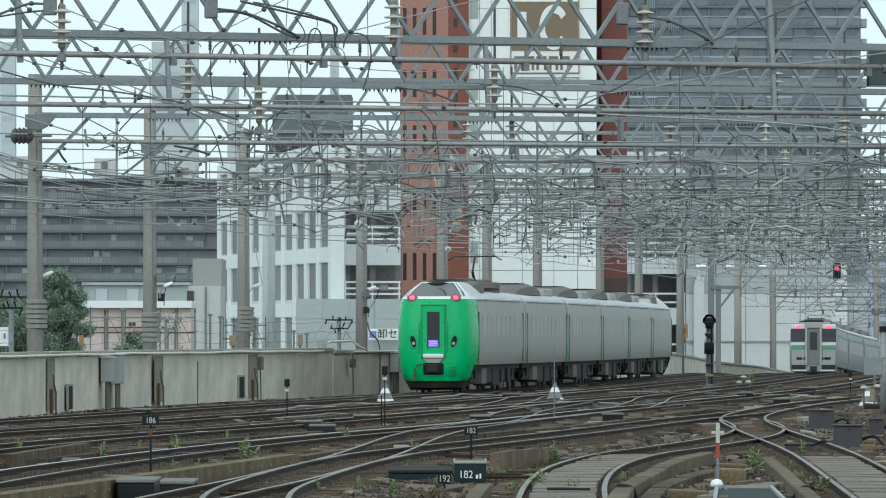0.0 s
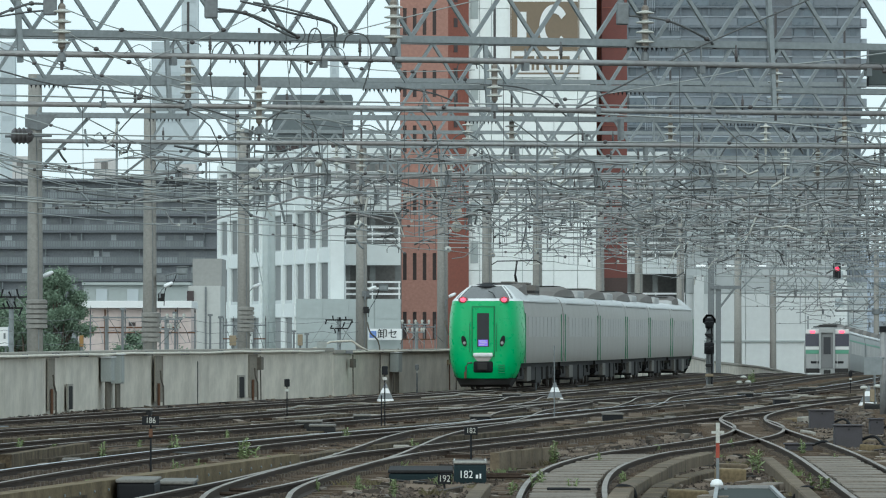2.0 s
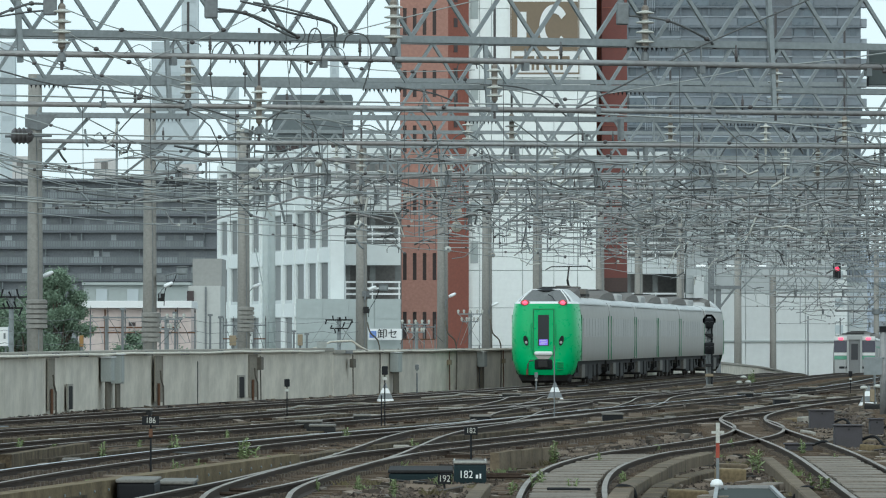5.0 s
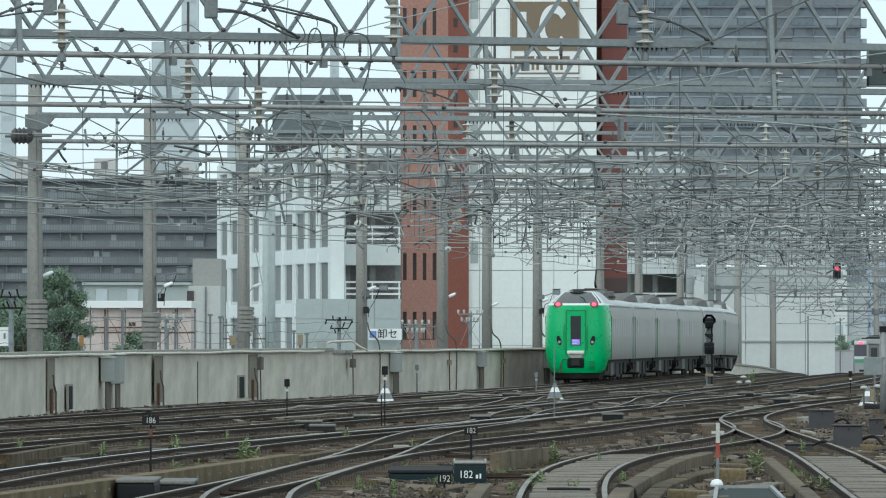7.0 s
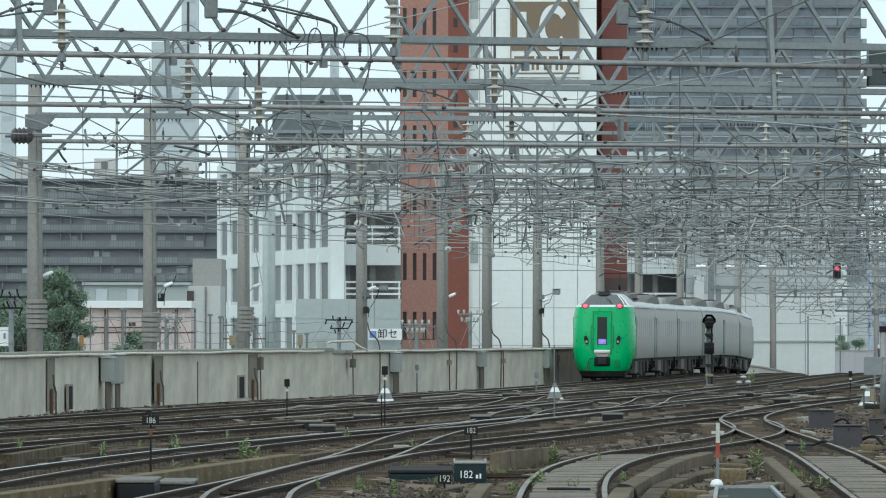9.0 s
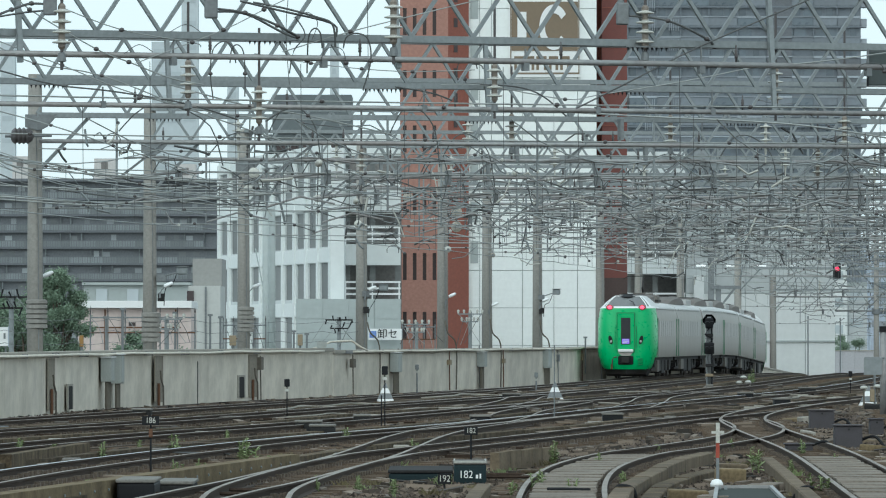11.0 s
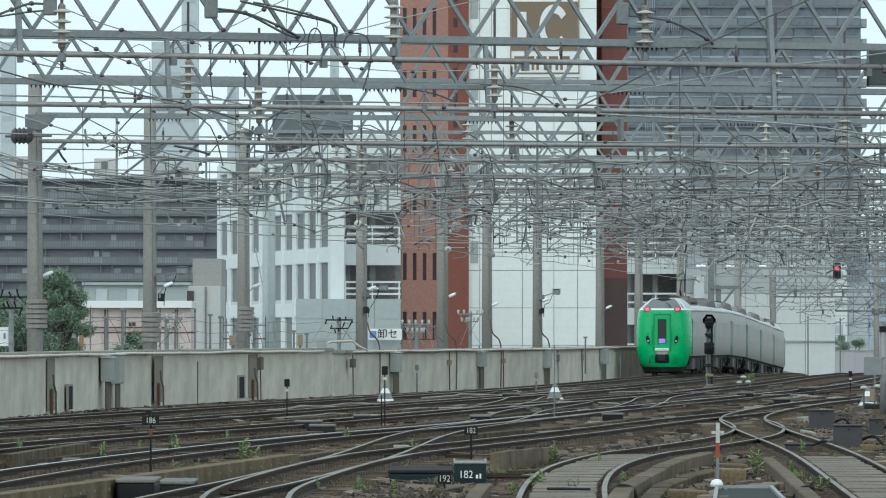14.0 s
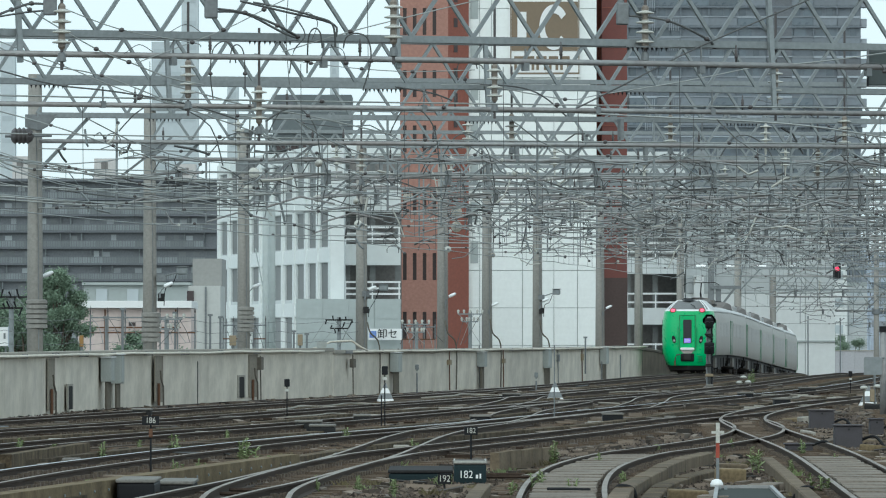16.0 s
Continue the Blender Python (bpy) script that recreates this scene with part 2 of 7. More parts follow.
def track(pts, label, sleepers=True, worn=RAIL_TOP, near=True):
    ob = thing("railway_track", label, "railway track", "tracks of the yard")
    for side in (-0.5335, 0.5335):
        part("rail", Mesh().sweep(offset_curve(pts, side), RAIL, RSLOT), [RAIL_SIDE, worn if side < 0 else RAIL_TOP], ob)
    if sleepers:
        ms, acc, rng, clips = Mesh(), 0.0, random.Random(len(pts)), Mesh()
        for a, b in zip(pts, pts[1:]):
            d = b - a
            while acc < d.length:
                p = a + d * (acc / d.length)
                rot = Matrix.Translation(p) @ Matrix.Rotation(math.atan2(d.y, d.x) - math.pi / 2 + rng.uniform(-0.02, 0.02), 4, "Z")
                w = rng.uniform(1.0, 1.15)
                if 92 < p.y < 240:
                    for cx in (-0.625, -0.44, 0.44, 0.625):
                        clips.box(cx - 0.045, cx + 0.045, -0.07, 0.07, -0.15, -0.085 + rng.uniform(-0.02, 0.015), 0, rot)
                if near and 92 < p.y < 150:
                    part("sleeper", SLEEPER_MESH, SLEEPER, ob, m=rot @ Matrix.Translation((0, 0, rng.uniform(-0.015, 0.01))))
                    acc += 0.62
                    continue
                ms.box(-w, w, -0.11, 0.11, -0.3, -0.145 + rng.uniform(-0.015, 0.01), 0, rot)
                acc += 0.62
            acc -= d.length
        part("rail_fastening", clips, CLIP, ob, "rusty spikes and chairs along the rails")["kind"] = "stuff"
        part("sleeper_row", ms, SLEEPER, ob, "dark tarred wooden sleepers")["kind"] = "stuff"
    return ob


TRACKS = [(-12, 60, 760, "shiny rails on dark wooden sleepers beside the concrete wall"), (-4, 60, 600, "worn rails on dark sleepers in the yard"), (0, 60, 500, "bright-worn rails on dark sleepers past a timber beam")]
for off, y0, y1, lab in TRACKS:
    track(line(off, y0, y1), lab, worn=RAIL_BRIGHT if off == 0 else RAIL_TOP)
track([Vector((local_x(y), y, grade(y))) for y in np.arange(60, 760, 4.0)], "shiny rails on dark sleepers in the yard")
A = raised(spline([(-5.2, 60), (-3.21, 97.9), (-2.47, 109.4), (-1.72, 123.9), (-1.07, 134), (-0.02, 142.9), (2.64, 163.7), (5.6, 189), (8.2, 209), (11.0, 237), (14.6, 264), (18.8, 303), (22.0, 335), (30, 420), (38, 500)], 3))
track(A, "bright-worn rails curving through a set of points")
C = raised(spline([(5.0, 70), (5.6, 97), (6.5, 136), (6.8, 168.7), (7.2, 190), (8.35, 209), (11.1, 237), (14.7, 264), (22.8, 320), (30, 380), (42, 480)], 3))
track(C, "rusty rails converging with the neighbouring track at points")
B = raised(spline([(1.3, 70), (1.46, 97), (2.05, 118.6), (3.12, 134), (4.3, 143), (6.1, 159), (6.95, 174), (7.2, 190)], 2))
track(B, "curved worn rails with timber walkway boards between them")
for pts, lab in (([(-2.05, 117.5), (-1.66, 125), (-1.28, 134), (-0.97, 144), (-0.5, 159), (0.2, 172), (1.75, 189), (3.2, 202)], "curved crossover rails between two tracks"),
                 ([(0.9, 182), (1.6, 196), (2.2, 212), (4.0, 240)], "crossover rails between two yard tracks"),
                 ([(5.2, 220), (6.2, 240), (7.2, 262), (9.9, 295)], "crossover rails between two yard tracks"),
                 ([(-2.2, 70), (-2.38, 90), (-2.44, 97), (-2.47, 103), (-2.3, 110), (-1.72, 123.9), (-1.07, 134)], "curved closure rails of a turnout"),
                 ([(1.2, 220), (2.3, 245), (2.9, 262), (5.0, 290)], "crossover rails between two yard tracks"),
                 ([(15, 264), (16.5, 280), (17.2, 300), (19.0, 330)], "crossover rails between two yard tracks")):
    track([q - Vector((0, 0, 0.004)) for q in raised(spline(pts, 2))], lab, sleepers=False)
track(raised(spline([(9.5, 100), (11.5, 180), (14.5, 240), (22.5, 300), (32, 380)], 4)), "rusty rails at the yard's edge")

for off in (-10.1, -6.2, -1.9, 2.1):
    duct = thing("cable_duct", "low brown cable duct running between the tracks", "cable duct", "cable ducts")
    for y0 in range(92, 420, 8):
        tilt = 0.012 * math.sin(y0 * 1.7)
        part("duct_lid", Mesh().sweep([Vector((main_x(y) + off, y, grade(y) + tilt)) for y in (y0, y0 + 4, y0 + 7.96)], [(-0.13, -0.3), (0.13, -0.3), (0.13, -0.06), (-0.13, -0.06)]), TIMBER, duct)
# check rails beside the running rails at the points
for off, y0, y1 in ((-0.4, 150, 200), (-4.4, 190, 240), (-8.4, 230, 290), (-3.6, 210, 260), (0.4, 170, 215), (-7.6, 250, 300), (-11.6, 260, 320)):
    guard = thing("check_rail", "dark rusty check rail beside a running rail", "rail", "check rails")
    part("rail", Mesh().sweep(line(off, y0, y1), RAIL, RSLOT), [RAIL_SIDE, RAIL_TOP], guard)

# ---- retaining wall with pilasters, drain slots and coping ----
wall = thing("retaining_wall", "pale grey stained concrete retaining wall along the tracks", "wall", kind="structure")


def wall_dip(y):
    """The wall's top sinks a little where the line begins to fall, then keeps its height above the rails."""
    return min(0.35, 0.0125 * max(0, y - 408)) * max(0, 1 - max(0, y - 480) / 60)


def wall_run(line_pts, step, mat_ob, top):
    total = spline(line_pts, 1.0)
    acc, start = 0.0, 0
    for i in range(1, len(total)):
        acc += (total[i] - total[i - 1]).length
        if acc >= step or i == len(total) - 1:
            a, b = total[start], total[i]
            d = (b - a)
            rz = math.atan2(d.y, d.x)
            ln = d.length
            za = grade(a.y) - wall_dip(a.y)
            zb = grade(b.y) - wall_dip(b.y)
            ms = Mesh().box(0.02, ln - 0.02, 0.0, 0.35, -0.5, top - 0.14).box(ln - 0.03, ln + 0.05, 0.1, 0.3, -0.5, top - 0.16)
            pit = math.atan2(zb - za, ln)
            mm = Matrix.Translation((a.x, a.y, za)) @ Matrix.Rotation(rz, 4, "Z") @ Matrix.Rotation(-pit, 4, "Y")
            part("wall_panel", ms, CONCRETE, wall, m=mm, bevel=0.012)
            part("coping", Mesh().box(0.004, ln - 0.004, -0.06, 0.41, top - 0.137, top), COPING, wall, m=mm, bevel=0.015)
            acc, start = 0.0, i


wall_run(WALL, 9.6, CONCRETE, 1.55)
wall_run(WALL2, 10.0, CONCRETE, 1.47)
# ---- overhead line gantries ----
def truss(length, depth=1.06, pitch=1.3, wide=0.36, first=0.0):
    ms = Mesh()
    n = int(length / pitch)
    for y in (-wide / 2, wide / 2):
        ms.bar((0, y, 0), (length, y, 0), 0.14, 0.14).bar((0, y, depth), (length, y, depth), 0.12, 0.12)
        for i in range(n if y < 0 else 0):
            x = first + i * pitch
            ms.bar((x, y, 0.05), (x + pitch / 2, y, depth - 0.04), 0.08, 0.07).bar((x + pitch / 2, y, depth - 0.04), (x + pitch, y, 0.05), 0.08, 0.07)
    for i in range(0, n, 2):
        x = i * pitch
        ms.bar((x, -wide / 2, 0.02), (x + pitch, wide / 2, 0.02), 0.05, 0.04)
    return ms


def stack(n=4, r=0.19, gap=0.22):
    """A string of porcelain discs, hanging down from the origin."""
    prof = [(0.03, 0.0), (0.03, -0.1)]
    for i in range(n):
        z = -0.16 - i * gap
        prof += [(0.05, z + 0.06), (0.07, z + 0.03), (r * 0.95, z + 0.01), (r, z - 0.01), (r * 0.9, z - 0.025), (0.06, z - 0.03), (0.05, z - 0.08)]
    prof += [(0.025, -0.2 - gap * n), (0.02, -0.45 - gap * n)]
    return Mesh().lathe(prof[::-1], sides=14)


STACK = stack().data("insulator", PORC)
DARKBD = mat("dark_board", (0.05, 0.065, 0.065), 0.6, vary=0.15, scale=1)
DISC = Mesh().lathe([(0.05, -0.04), (0.18, -0.025), (0.19, -0.01), (0.18, 0.005), (0.08, 0.03), (0.06, 0.06), (0.05, 0.08)], sides=16).data("disc", PORC)
PIN = Mesh().lathe([(0.02, 0), (0.02, 0.08), (0.042, 0.09), (0.03, 0.13), (0.042, 0.16), (0.03, 0.2), (0.038, 0.24), (0.015, 0.27), (0.012, 0.36)], sides=8).data("pin", BROWNP, True)
PITCH, FIRST = 1.375, 1.14  # of the nearest beam's lattice
GANTRIES = [(153.5, -15.5, 0.43), (183.3, -14.2, 0.38), (221, -11.40, 0.28), (252, -9.34, 0.2), (280, -7.06, 0.15), (302, -3.11, 0.1), (321, -0.02, 0.1), (338, 1.88, 0.1), (356, 4.25, 0.1), (391, 7.76, 0.1), (417, 10.31, 0.1), (449, 13.47, 0.1), (540, 20.13, 0.1), (610, 25.45, 0.1), (670, 32.11, 0.1)]


def smooth_run(p, n=5):
    """Catmull-Rom curve through the points."""
    p = [Vector(q) for q in (p[0], *p, p[-1])]
    out = []
    for a, b, c, d in zip(p, p[1:], p[2:], p[3:]):
        for k in range(n):
            t = k / n
            out.append(0.5 * (2 * b + (c - a) * t + (2 * a - 5 * b + 4 * c - d) * t * t + (3 * b - a - 3 * c + d) * t ** 3))
    return [*out, p[-1]]


def gantry(y, x0, skew, rng):
    ob = thing("catenary_gantry", "grey steel lattice gantry on a concrete pole carrying overhead wires", "gantry", "gantries over the tracks")
    zg = grade(y)
    zb = 8.0 if y < 210 else 8.16
    ln = 36 if y < 210 else 32
    if 160 < y < 200:
        zb -= 0.05
    drop = -0.43 if y < 160 else (-0.74 if 200 < y < 230 else -0.55)  # pipe below the lattice
    base = Matrix.Translation((x0, y, zg + zb)) @ Matrix.Rotation(skew, 4, "Z")
    part("truss", truss(ln, pitch=PITCH, first=FIRST) if y < 160 else truss(ln), GALV, ob, m=base)
    part("pipe_beam", Mesh().tube([(0, -0.5, drop), (ln, -0.5, drop)], 0.06, 8), PIPE, ob, m=base, smooth=True)
    for end in (0, ln):
        p = base @ Vector((end, 0, 0))
        part("pole", Mesh().tube([(p.x, p.y, zg - 1.0), (p.x, p.y, zg + 9.3)], 0.24 if y < 500 else 0.27, 12, r2=0.19 if y < 500 else 0.23), POLE, ob, "tall tapered concrete pole", smooth=True)
    for k in range(int(ln / 4)):
        x = 2.0 + k * 4 + rng.uniform(-0.6, 0.6)
        if y < 200:
            part("pin_insulator", PIN, BROWNP, ob, m=base @ Matrix.Translation((x + 1.3, -0.5, drop + 0.05)))
            for q in range(1 if k % 3 == 0 else 0):
                a, w2, h2 = x + q * 1.9 + rng.uniform(-0.4, 0.4), rng.uniform(0.35, 0.8), rng.uniform(0.25, 0.6)
                part("jumper_cable", Mesh().tube(smooth_run([(a, -0.58, -0.5), (a + 0.16 * w2, -0.62, -0.5 + h2 * 0.42), (a + 0.5 * w2, -0.65, -0.5 + h2 * 0.55), (a + 0.86 * w2, -0.62, -0.5 + h2 * 0.4), (a + w2, -0.58, -0.55)]), 0.009, 5), WIRED, ob, "thin arching jumper cable", m=base)
                part("ball_clamp", BEAD, BROWNP, ob, m=base @ Matrix.Translation((a + w2, -0.58, -0.52)))
            pz = rng.uniform(0.2, 0.4)
            part("hook_pin", Mesh().tube([(x + 0.5, -0.5, -0.62), (x + 0.5, -0.5, -0.4 + pz)], 0.022, 6).box(x + 0.44, x + 0.56, -0.57, -0.43, -0.62, -0.46), GALVD, ob, m=base)
            if k % 2:
                part("hanger_post", Mesh().bar((x + 2.2, -0.2, 1.0), (x + 2.2, -0.4, -0.6), 0.1, 0.1), GALV, ob, m=base)
            part("dropper", Mesh().tube([(x, -0.5, -0.55), (x + 0.02, -0.5, -2.6)], 0.008, 4), WIRED, ob, m=base)
            continue
        h = part("drop_post", Mesh().bar((x, -0.35, 0), (x, -0.35, -1.9), 0.055, 0.055), GALV, ob, m=base)
        part("strut", Mesh().bar((x, -0.35, -1.8), (x + 1.6, -0.3, -0.6), 0.06, 0.06), GALVD, h)
        part("arm", Mesh().tube([(x - 0.3, -0.35, -1.78), (x + 2.2, -0.35, -1.55)], 0.045, 6), PIPE, h)
        part("lower_tube", Mesh().tube([(x, -0.35, -2.65), (x, -0.35, -1.9)], 0.03, 6), GALVD, h)
        part("steady_arm", Mesh().tube([(x, -0.35, -2.55), (x + 1.0, -0.3, -2.25), (x + 2.0, -0.3, -2.45)], 0.032, 6), PIPE, h)
        part("arm_insulator", Mesh().lathe([(0.02, -0.15), (0.055, -0.13), (0.03, -0.08), (0.055, -0.03), (0.03, 0.03), (0.055, 0.08), (0.02, 0.15)], Matrix.Rotation(radians(84), 4, "Y"), 8), GALVD if k % 3 else PORC, h, m=Matrix.Translation((x + 0.35, -0.35, -1.72)))
        part("arm_clamp", Mesh().box(x + 1.7, x + 1.86, -0.42, -0.28, -1.9, -1.5), GALVD, h)
        part("tie_tube", Mesh().tube([(x + 0.2, -0.35, -1.2), (x + 1.3, -0.35, -1.15), (x + 2.6, -0.35, -1.3)], 0.03, 5), PIPE, h)
        part("loop", Mesh().tube([(x + 1.0, -0.5, -1.6), (x + 1.2, -0.55, -1.25), (x + 1.6, -0.55, -1.2), (x + 1.75, -0.5, -1.65), (x + 1.6, -0.5, -2.3)], 0.018, 5), WIRED, h)
        part("pull_off", Mesh().tube([(x, -0.35, -1.7), (x + 0.9, -0.35, -2.0), (x + 1.9, -0.35, -1.95)], 0.02, 5), WIRED, h)
        if k % 2 == 0 and y > 230:
            part("insulator", STACK, PORC, ob, m=base @ Matrix.Translation((x + rng.uniform(0.8, 1.6), -0.55, 0.75)))
        part("pin_insulator", PIN, BROWNP, ob, m=base @ Matrix.Translation((x + 1.3, -0.5, drop + 0.05)))
        if k % 2:
            part("pin_insulator", PIN, BROWNP, ob, m=base @ Matrix.Translation((x + 2.2, -0.5, drop + 0.05)))
        if rng.random() < 0.4:
            r0 = rng.uniform(0.6, 1.4)
            part("jumper_cable", Mesh().tube(smooth_run([(x, -0.6, -0.45), (x + 0.5 * r0, -0.8, 0.2), (x + 1.2 * r0, -0.8, 0.25), (x + 2.0 * r0, -0.7, -0.3), (x + 2.3 * r0, -0.6, -1.4)], 3), 0.02, 5), WIRED, ob, "dark looping jumper cable", m=base)
        if rng.random() < 0.5:
            part("bracket", Mesh().box(x + 2.4, x + 2.5, -0.6, -0.3, -0.6, 0.0), GALVD, ob, m=base)
        if rng.random() < 0.22:
            part("tension_insulator", Mesh().lathe([(0.03, -0.2), (0.07, -0.17), (0.1, -0.07), (0.1, 0.07), (0.07, 0.17), (0.03, 0.2)], Matrix.Rotation(radians(80), 4, "X"), 12), PORC, ob, "pale barrel insulator", m=base @ Matrix.Translation((x + rng.uniform(1, 3), -0.8, rng.uniform(-1.6, -0.9))), smooth=True)
    for k in range(4 if y < 270 else 0):
        x = 3 + k * 8.1 + rng.uniform(0, 2)
        comb = part("spike_strip", Mesh().box(x, x + 1.0, -0.47, -0.4, -0.1, -0.072), GALVD, ob, m=base)
        for q in range(9):
            part("spike", SPIKE, BLACK, comb, m=Matrix.Translation((x + 0.06 + q * 0.11, -0.43, -0.1)))
    if y > 200:
        gear = Mesh()
        for q in range(62 if y < 340 else (24 if y < 400 else 44)):
            gx1, gz1, slant = rng.uniform(0.5, ln), -0.45 - 2.6 * rng.random() ** 1.2, rng.gauss(0, 0.9)
            size, off = rng.uniform(0.12, 0.55), rng.uniform(-1.2, 0.4)
            slot = rng.choice((0, 0, 1, 1, 2, 3))
            dx, dz = size * math.cos(slant), size * math.sin(slant)
            bend = rng.uniform(-0.2, 0.2)
            gear.tube([(gx1 - dx, off, gz1 - dz), (gx1, off - 0.05, gz1 + bend), (gx1 + dx, off, gz1 + dz)], rng.choice((0.016, 0.022, 0.034)), 4, slot)
            if q % 2:
                gear.lathe([(0.01, -0.05), (0.05, -0.025), (0.05, 0.025), (0.01, 0.05)], Matrix.Translation((gx1 + dx, off, gz1 + dz)), 6, rng.choice((1, 1, 3)))
            if q % 5 == 0:
                turn = [(gx1 + 0.22 * math.cos(a), off, gz1 - 0.2 + 0.2 * math.sin(a)) for a in np.linspace(-0.4, 3.5, 7)]
                gear.tube(turn, 0.014, 4, 1)
        part("line_fitting", gear, [GALV, WIRED, PIPE, PORC], ob, "crowded small clamps, links and pull-offs", m=base)["kind"] = "stuff"
    # cross-span wires under the beam, with beads
    for z, sg in ((-0.95, 0.1), (-1.5, 0.12), (-2.6, 0.08)) if y > 200 else ((-1.2, 0.1),):
        pts = [(ln * t / 16, -0.45, z - sg * 4 * (t / 16) * (1 - t / 16)) for t in range(17)]
        w = part("span_wire", Mesh().tube(pts, 0.02 if y > 300 else 0.017, 5), WIRE, ob, m=base)
        for q in range(0, 16, 2):
            part("bead", BEAD, BROWNP if q % 4 else PORC, w, m=Matrix.Translation(pts[q]) @ Matrix.Translation((rng.uniform(0, 1.5), 0, 0)))
    part("knee_brace", Mesh().bar((x0 + 0.1, y, zg + 6.6), tuple(base @ Vector((1.6, 0, 0))), 0.09, 0.09), GALV, ob)
    if y < 300:
        plate = [(-0.27, 7.82), (0.12, 7.72), (0.34, 7.84), (0.62, 8.17), (-0.27, 8.17)]
        for q in (-0.23, 0.215):
            vs = [(x0 + u, y + q + e, zg + v) for e in (0, 0.015) for u, v in plate]
            part("bracket_plate", Mesh().add(vs, [(0, 1, 2, 3, 4), (9, 8, 7, 6, 5), *[(a, a + 5, (a + 1) % 5 + 5, (a + 1) % 5) for a in range(5)]]), GALVD, ob, "dark steel bracket plate")
    part("pole_cable", Mesh().tube([(x0 + 0.12, y - 0.22, zg - 0.5), (x0 + 0.1, y - 0.2, zg + 5), (x0 + 0.05, y - 0.2, zg + 7.6)], 0.014, 5), GALVD, ob)
    return ob


SPIKE = Mesh().add([(-0.02, -0.02, 0), (0.02, -0.02, 0), (0.02, 0.02, 0), (-0.02, 0.02, 0), (0, 0, -0.09)], [(0, 1, 4), (1, 2, 4), (2, 3, 4), (3, 0, 4), (3, 2, 1, 0)]).data("spike", BLACK)
BEAD = Mesh().lathe([(0.012, -0.055), (0.036, -0.042), (0.05, 0), (0.036, 0.042), (0.012, 0.055)], Matrix.Rotation(radians(90), 4, "Y"), 8).data("bead", BROWNP, True)
rng = random.Random(3)
for y, x0, skew in GANTRIES:
    gantry(y, x0, skew, rng)

# ---- overhead wires along the tracks ----
def wires(pts_x, y0, y1, label):
    ob = thing("overhead_line", label, "overhead wire", "overhead lines")
    cont, mess, drop = Mesh(), Mesh(), Mesh()
    sup = [y0, *[q[0] for q in GANTRIES if y0 < q[0] < y1], y1]
    cp, mp_ = [], []
    for a, b in zip(sup, sup[1:]):
        for k in range(6):
            t = k / 6
            y = a + (b - a) * t
            x = pts_x(y)
            sag = 4 * t * (1 - t)
            cp.append((x, y, grade(y) + 5.0 - 0.04 * sag))
            mp_.append((x, y, grade(y) + 6.2 - 0.5 * sag))
            if k:
                drop.tube([cp[-1], mp_[-1]], 0.006, 4)
    cont.tube(cp, 0.013, 5)
    mess.tube(mp_, 0.013, 5)
    part("contact_wire", cont, WIRE, ob)
    part("messenger_wire", mess, WIRE, ob)
    part("dropper_row", drop, WIRED, ob)["kind"] = "stuff"
    return ob


for off in (-12, -8, -4, 0, 4.2, 8.2, 12.5):
    wires(lambda y: main_x(y) + off, 153.5, 540, "grey copper contact wire under a sagging messenger wire")
# disc insulator strings hanging through the nearest beams
STRINGC = mat("glazed_core", (0.2, 0.17, 0.14), 0.35, vary=0.15, scale=4)
for x, ya, d in ((113, 5, 155), (697, -2, 159), (1140, 8, 163), (335, 105, 185), (875, 112, 189), (1370, 118, 193), (460, 150, 186), (905, 200, 226), (1185, 202, 229), (1492, 204, 228.2), (1445, 262, 258), (640, 262, 253)):
    ob = thing("insulator_string", "string of pale porcelain discs hanging from a gantry", "insulator", "insulator strings")
    for q in range(4):
        part("disc", DISC, PORC, ob, m=Matrix.Translation((0, 0, -0.2 - q * 0.2)))
    part("rod", Mesh().tube([(0, 0, 2.6 if x == 1492 else 1.3), (0, 0, -1.35)], 0.035, 6), BROWNP, ob)
    part("core", Mesh().lathe([(0.04, -0.95), (0.075, -0.9), (0.065, -0.5), (0.075, -0.1), (0.04, -0.05)], sides=12), STRINGC, ob, "brown glazed core")
    part("cap", Mesh().lathe([(0.03, -0.3), (0.09, -0.28), (0.07, -0.12), (0.03, -0.1)], sides=10), GALVD, ob, m=Matrix.Translation((0, 0, -0.9)))
    ob.matrix_basis = Matrix.Translation(((x - 784) * d / 14000, d - 0.9, 2 - (ya - 594) * d / 14000))
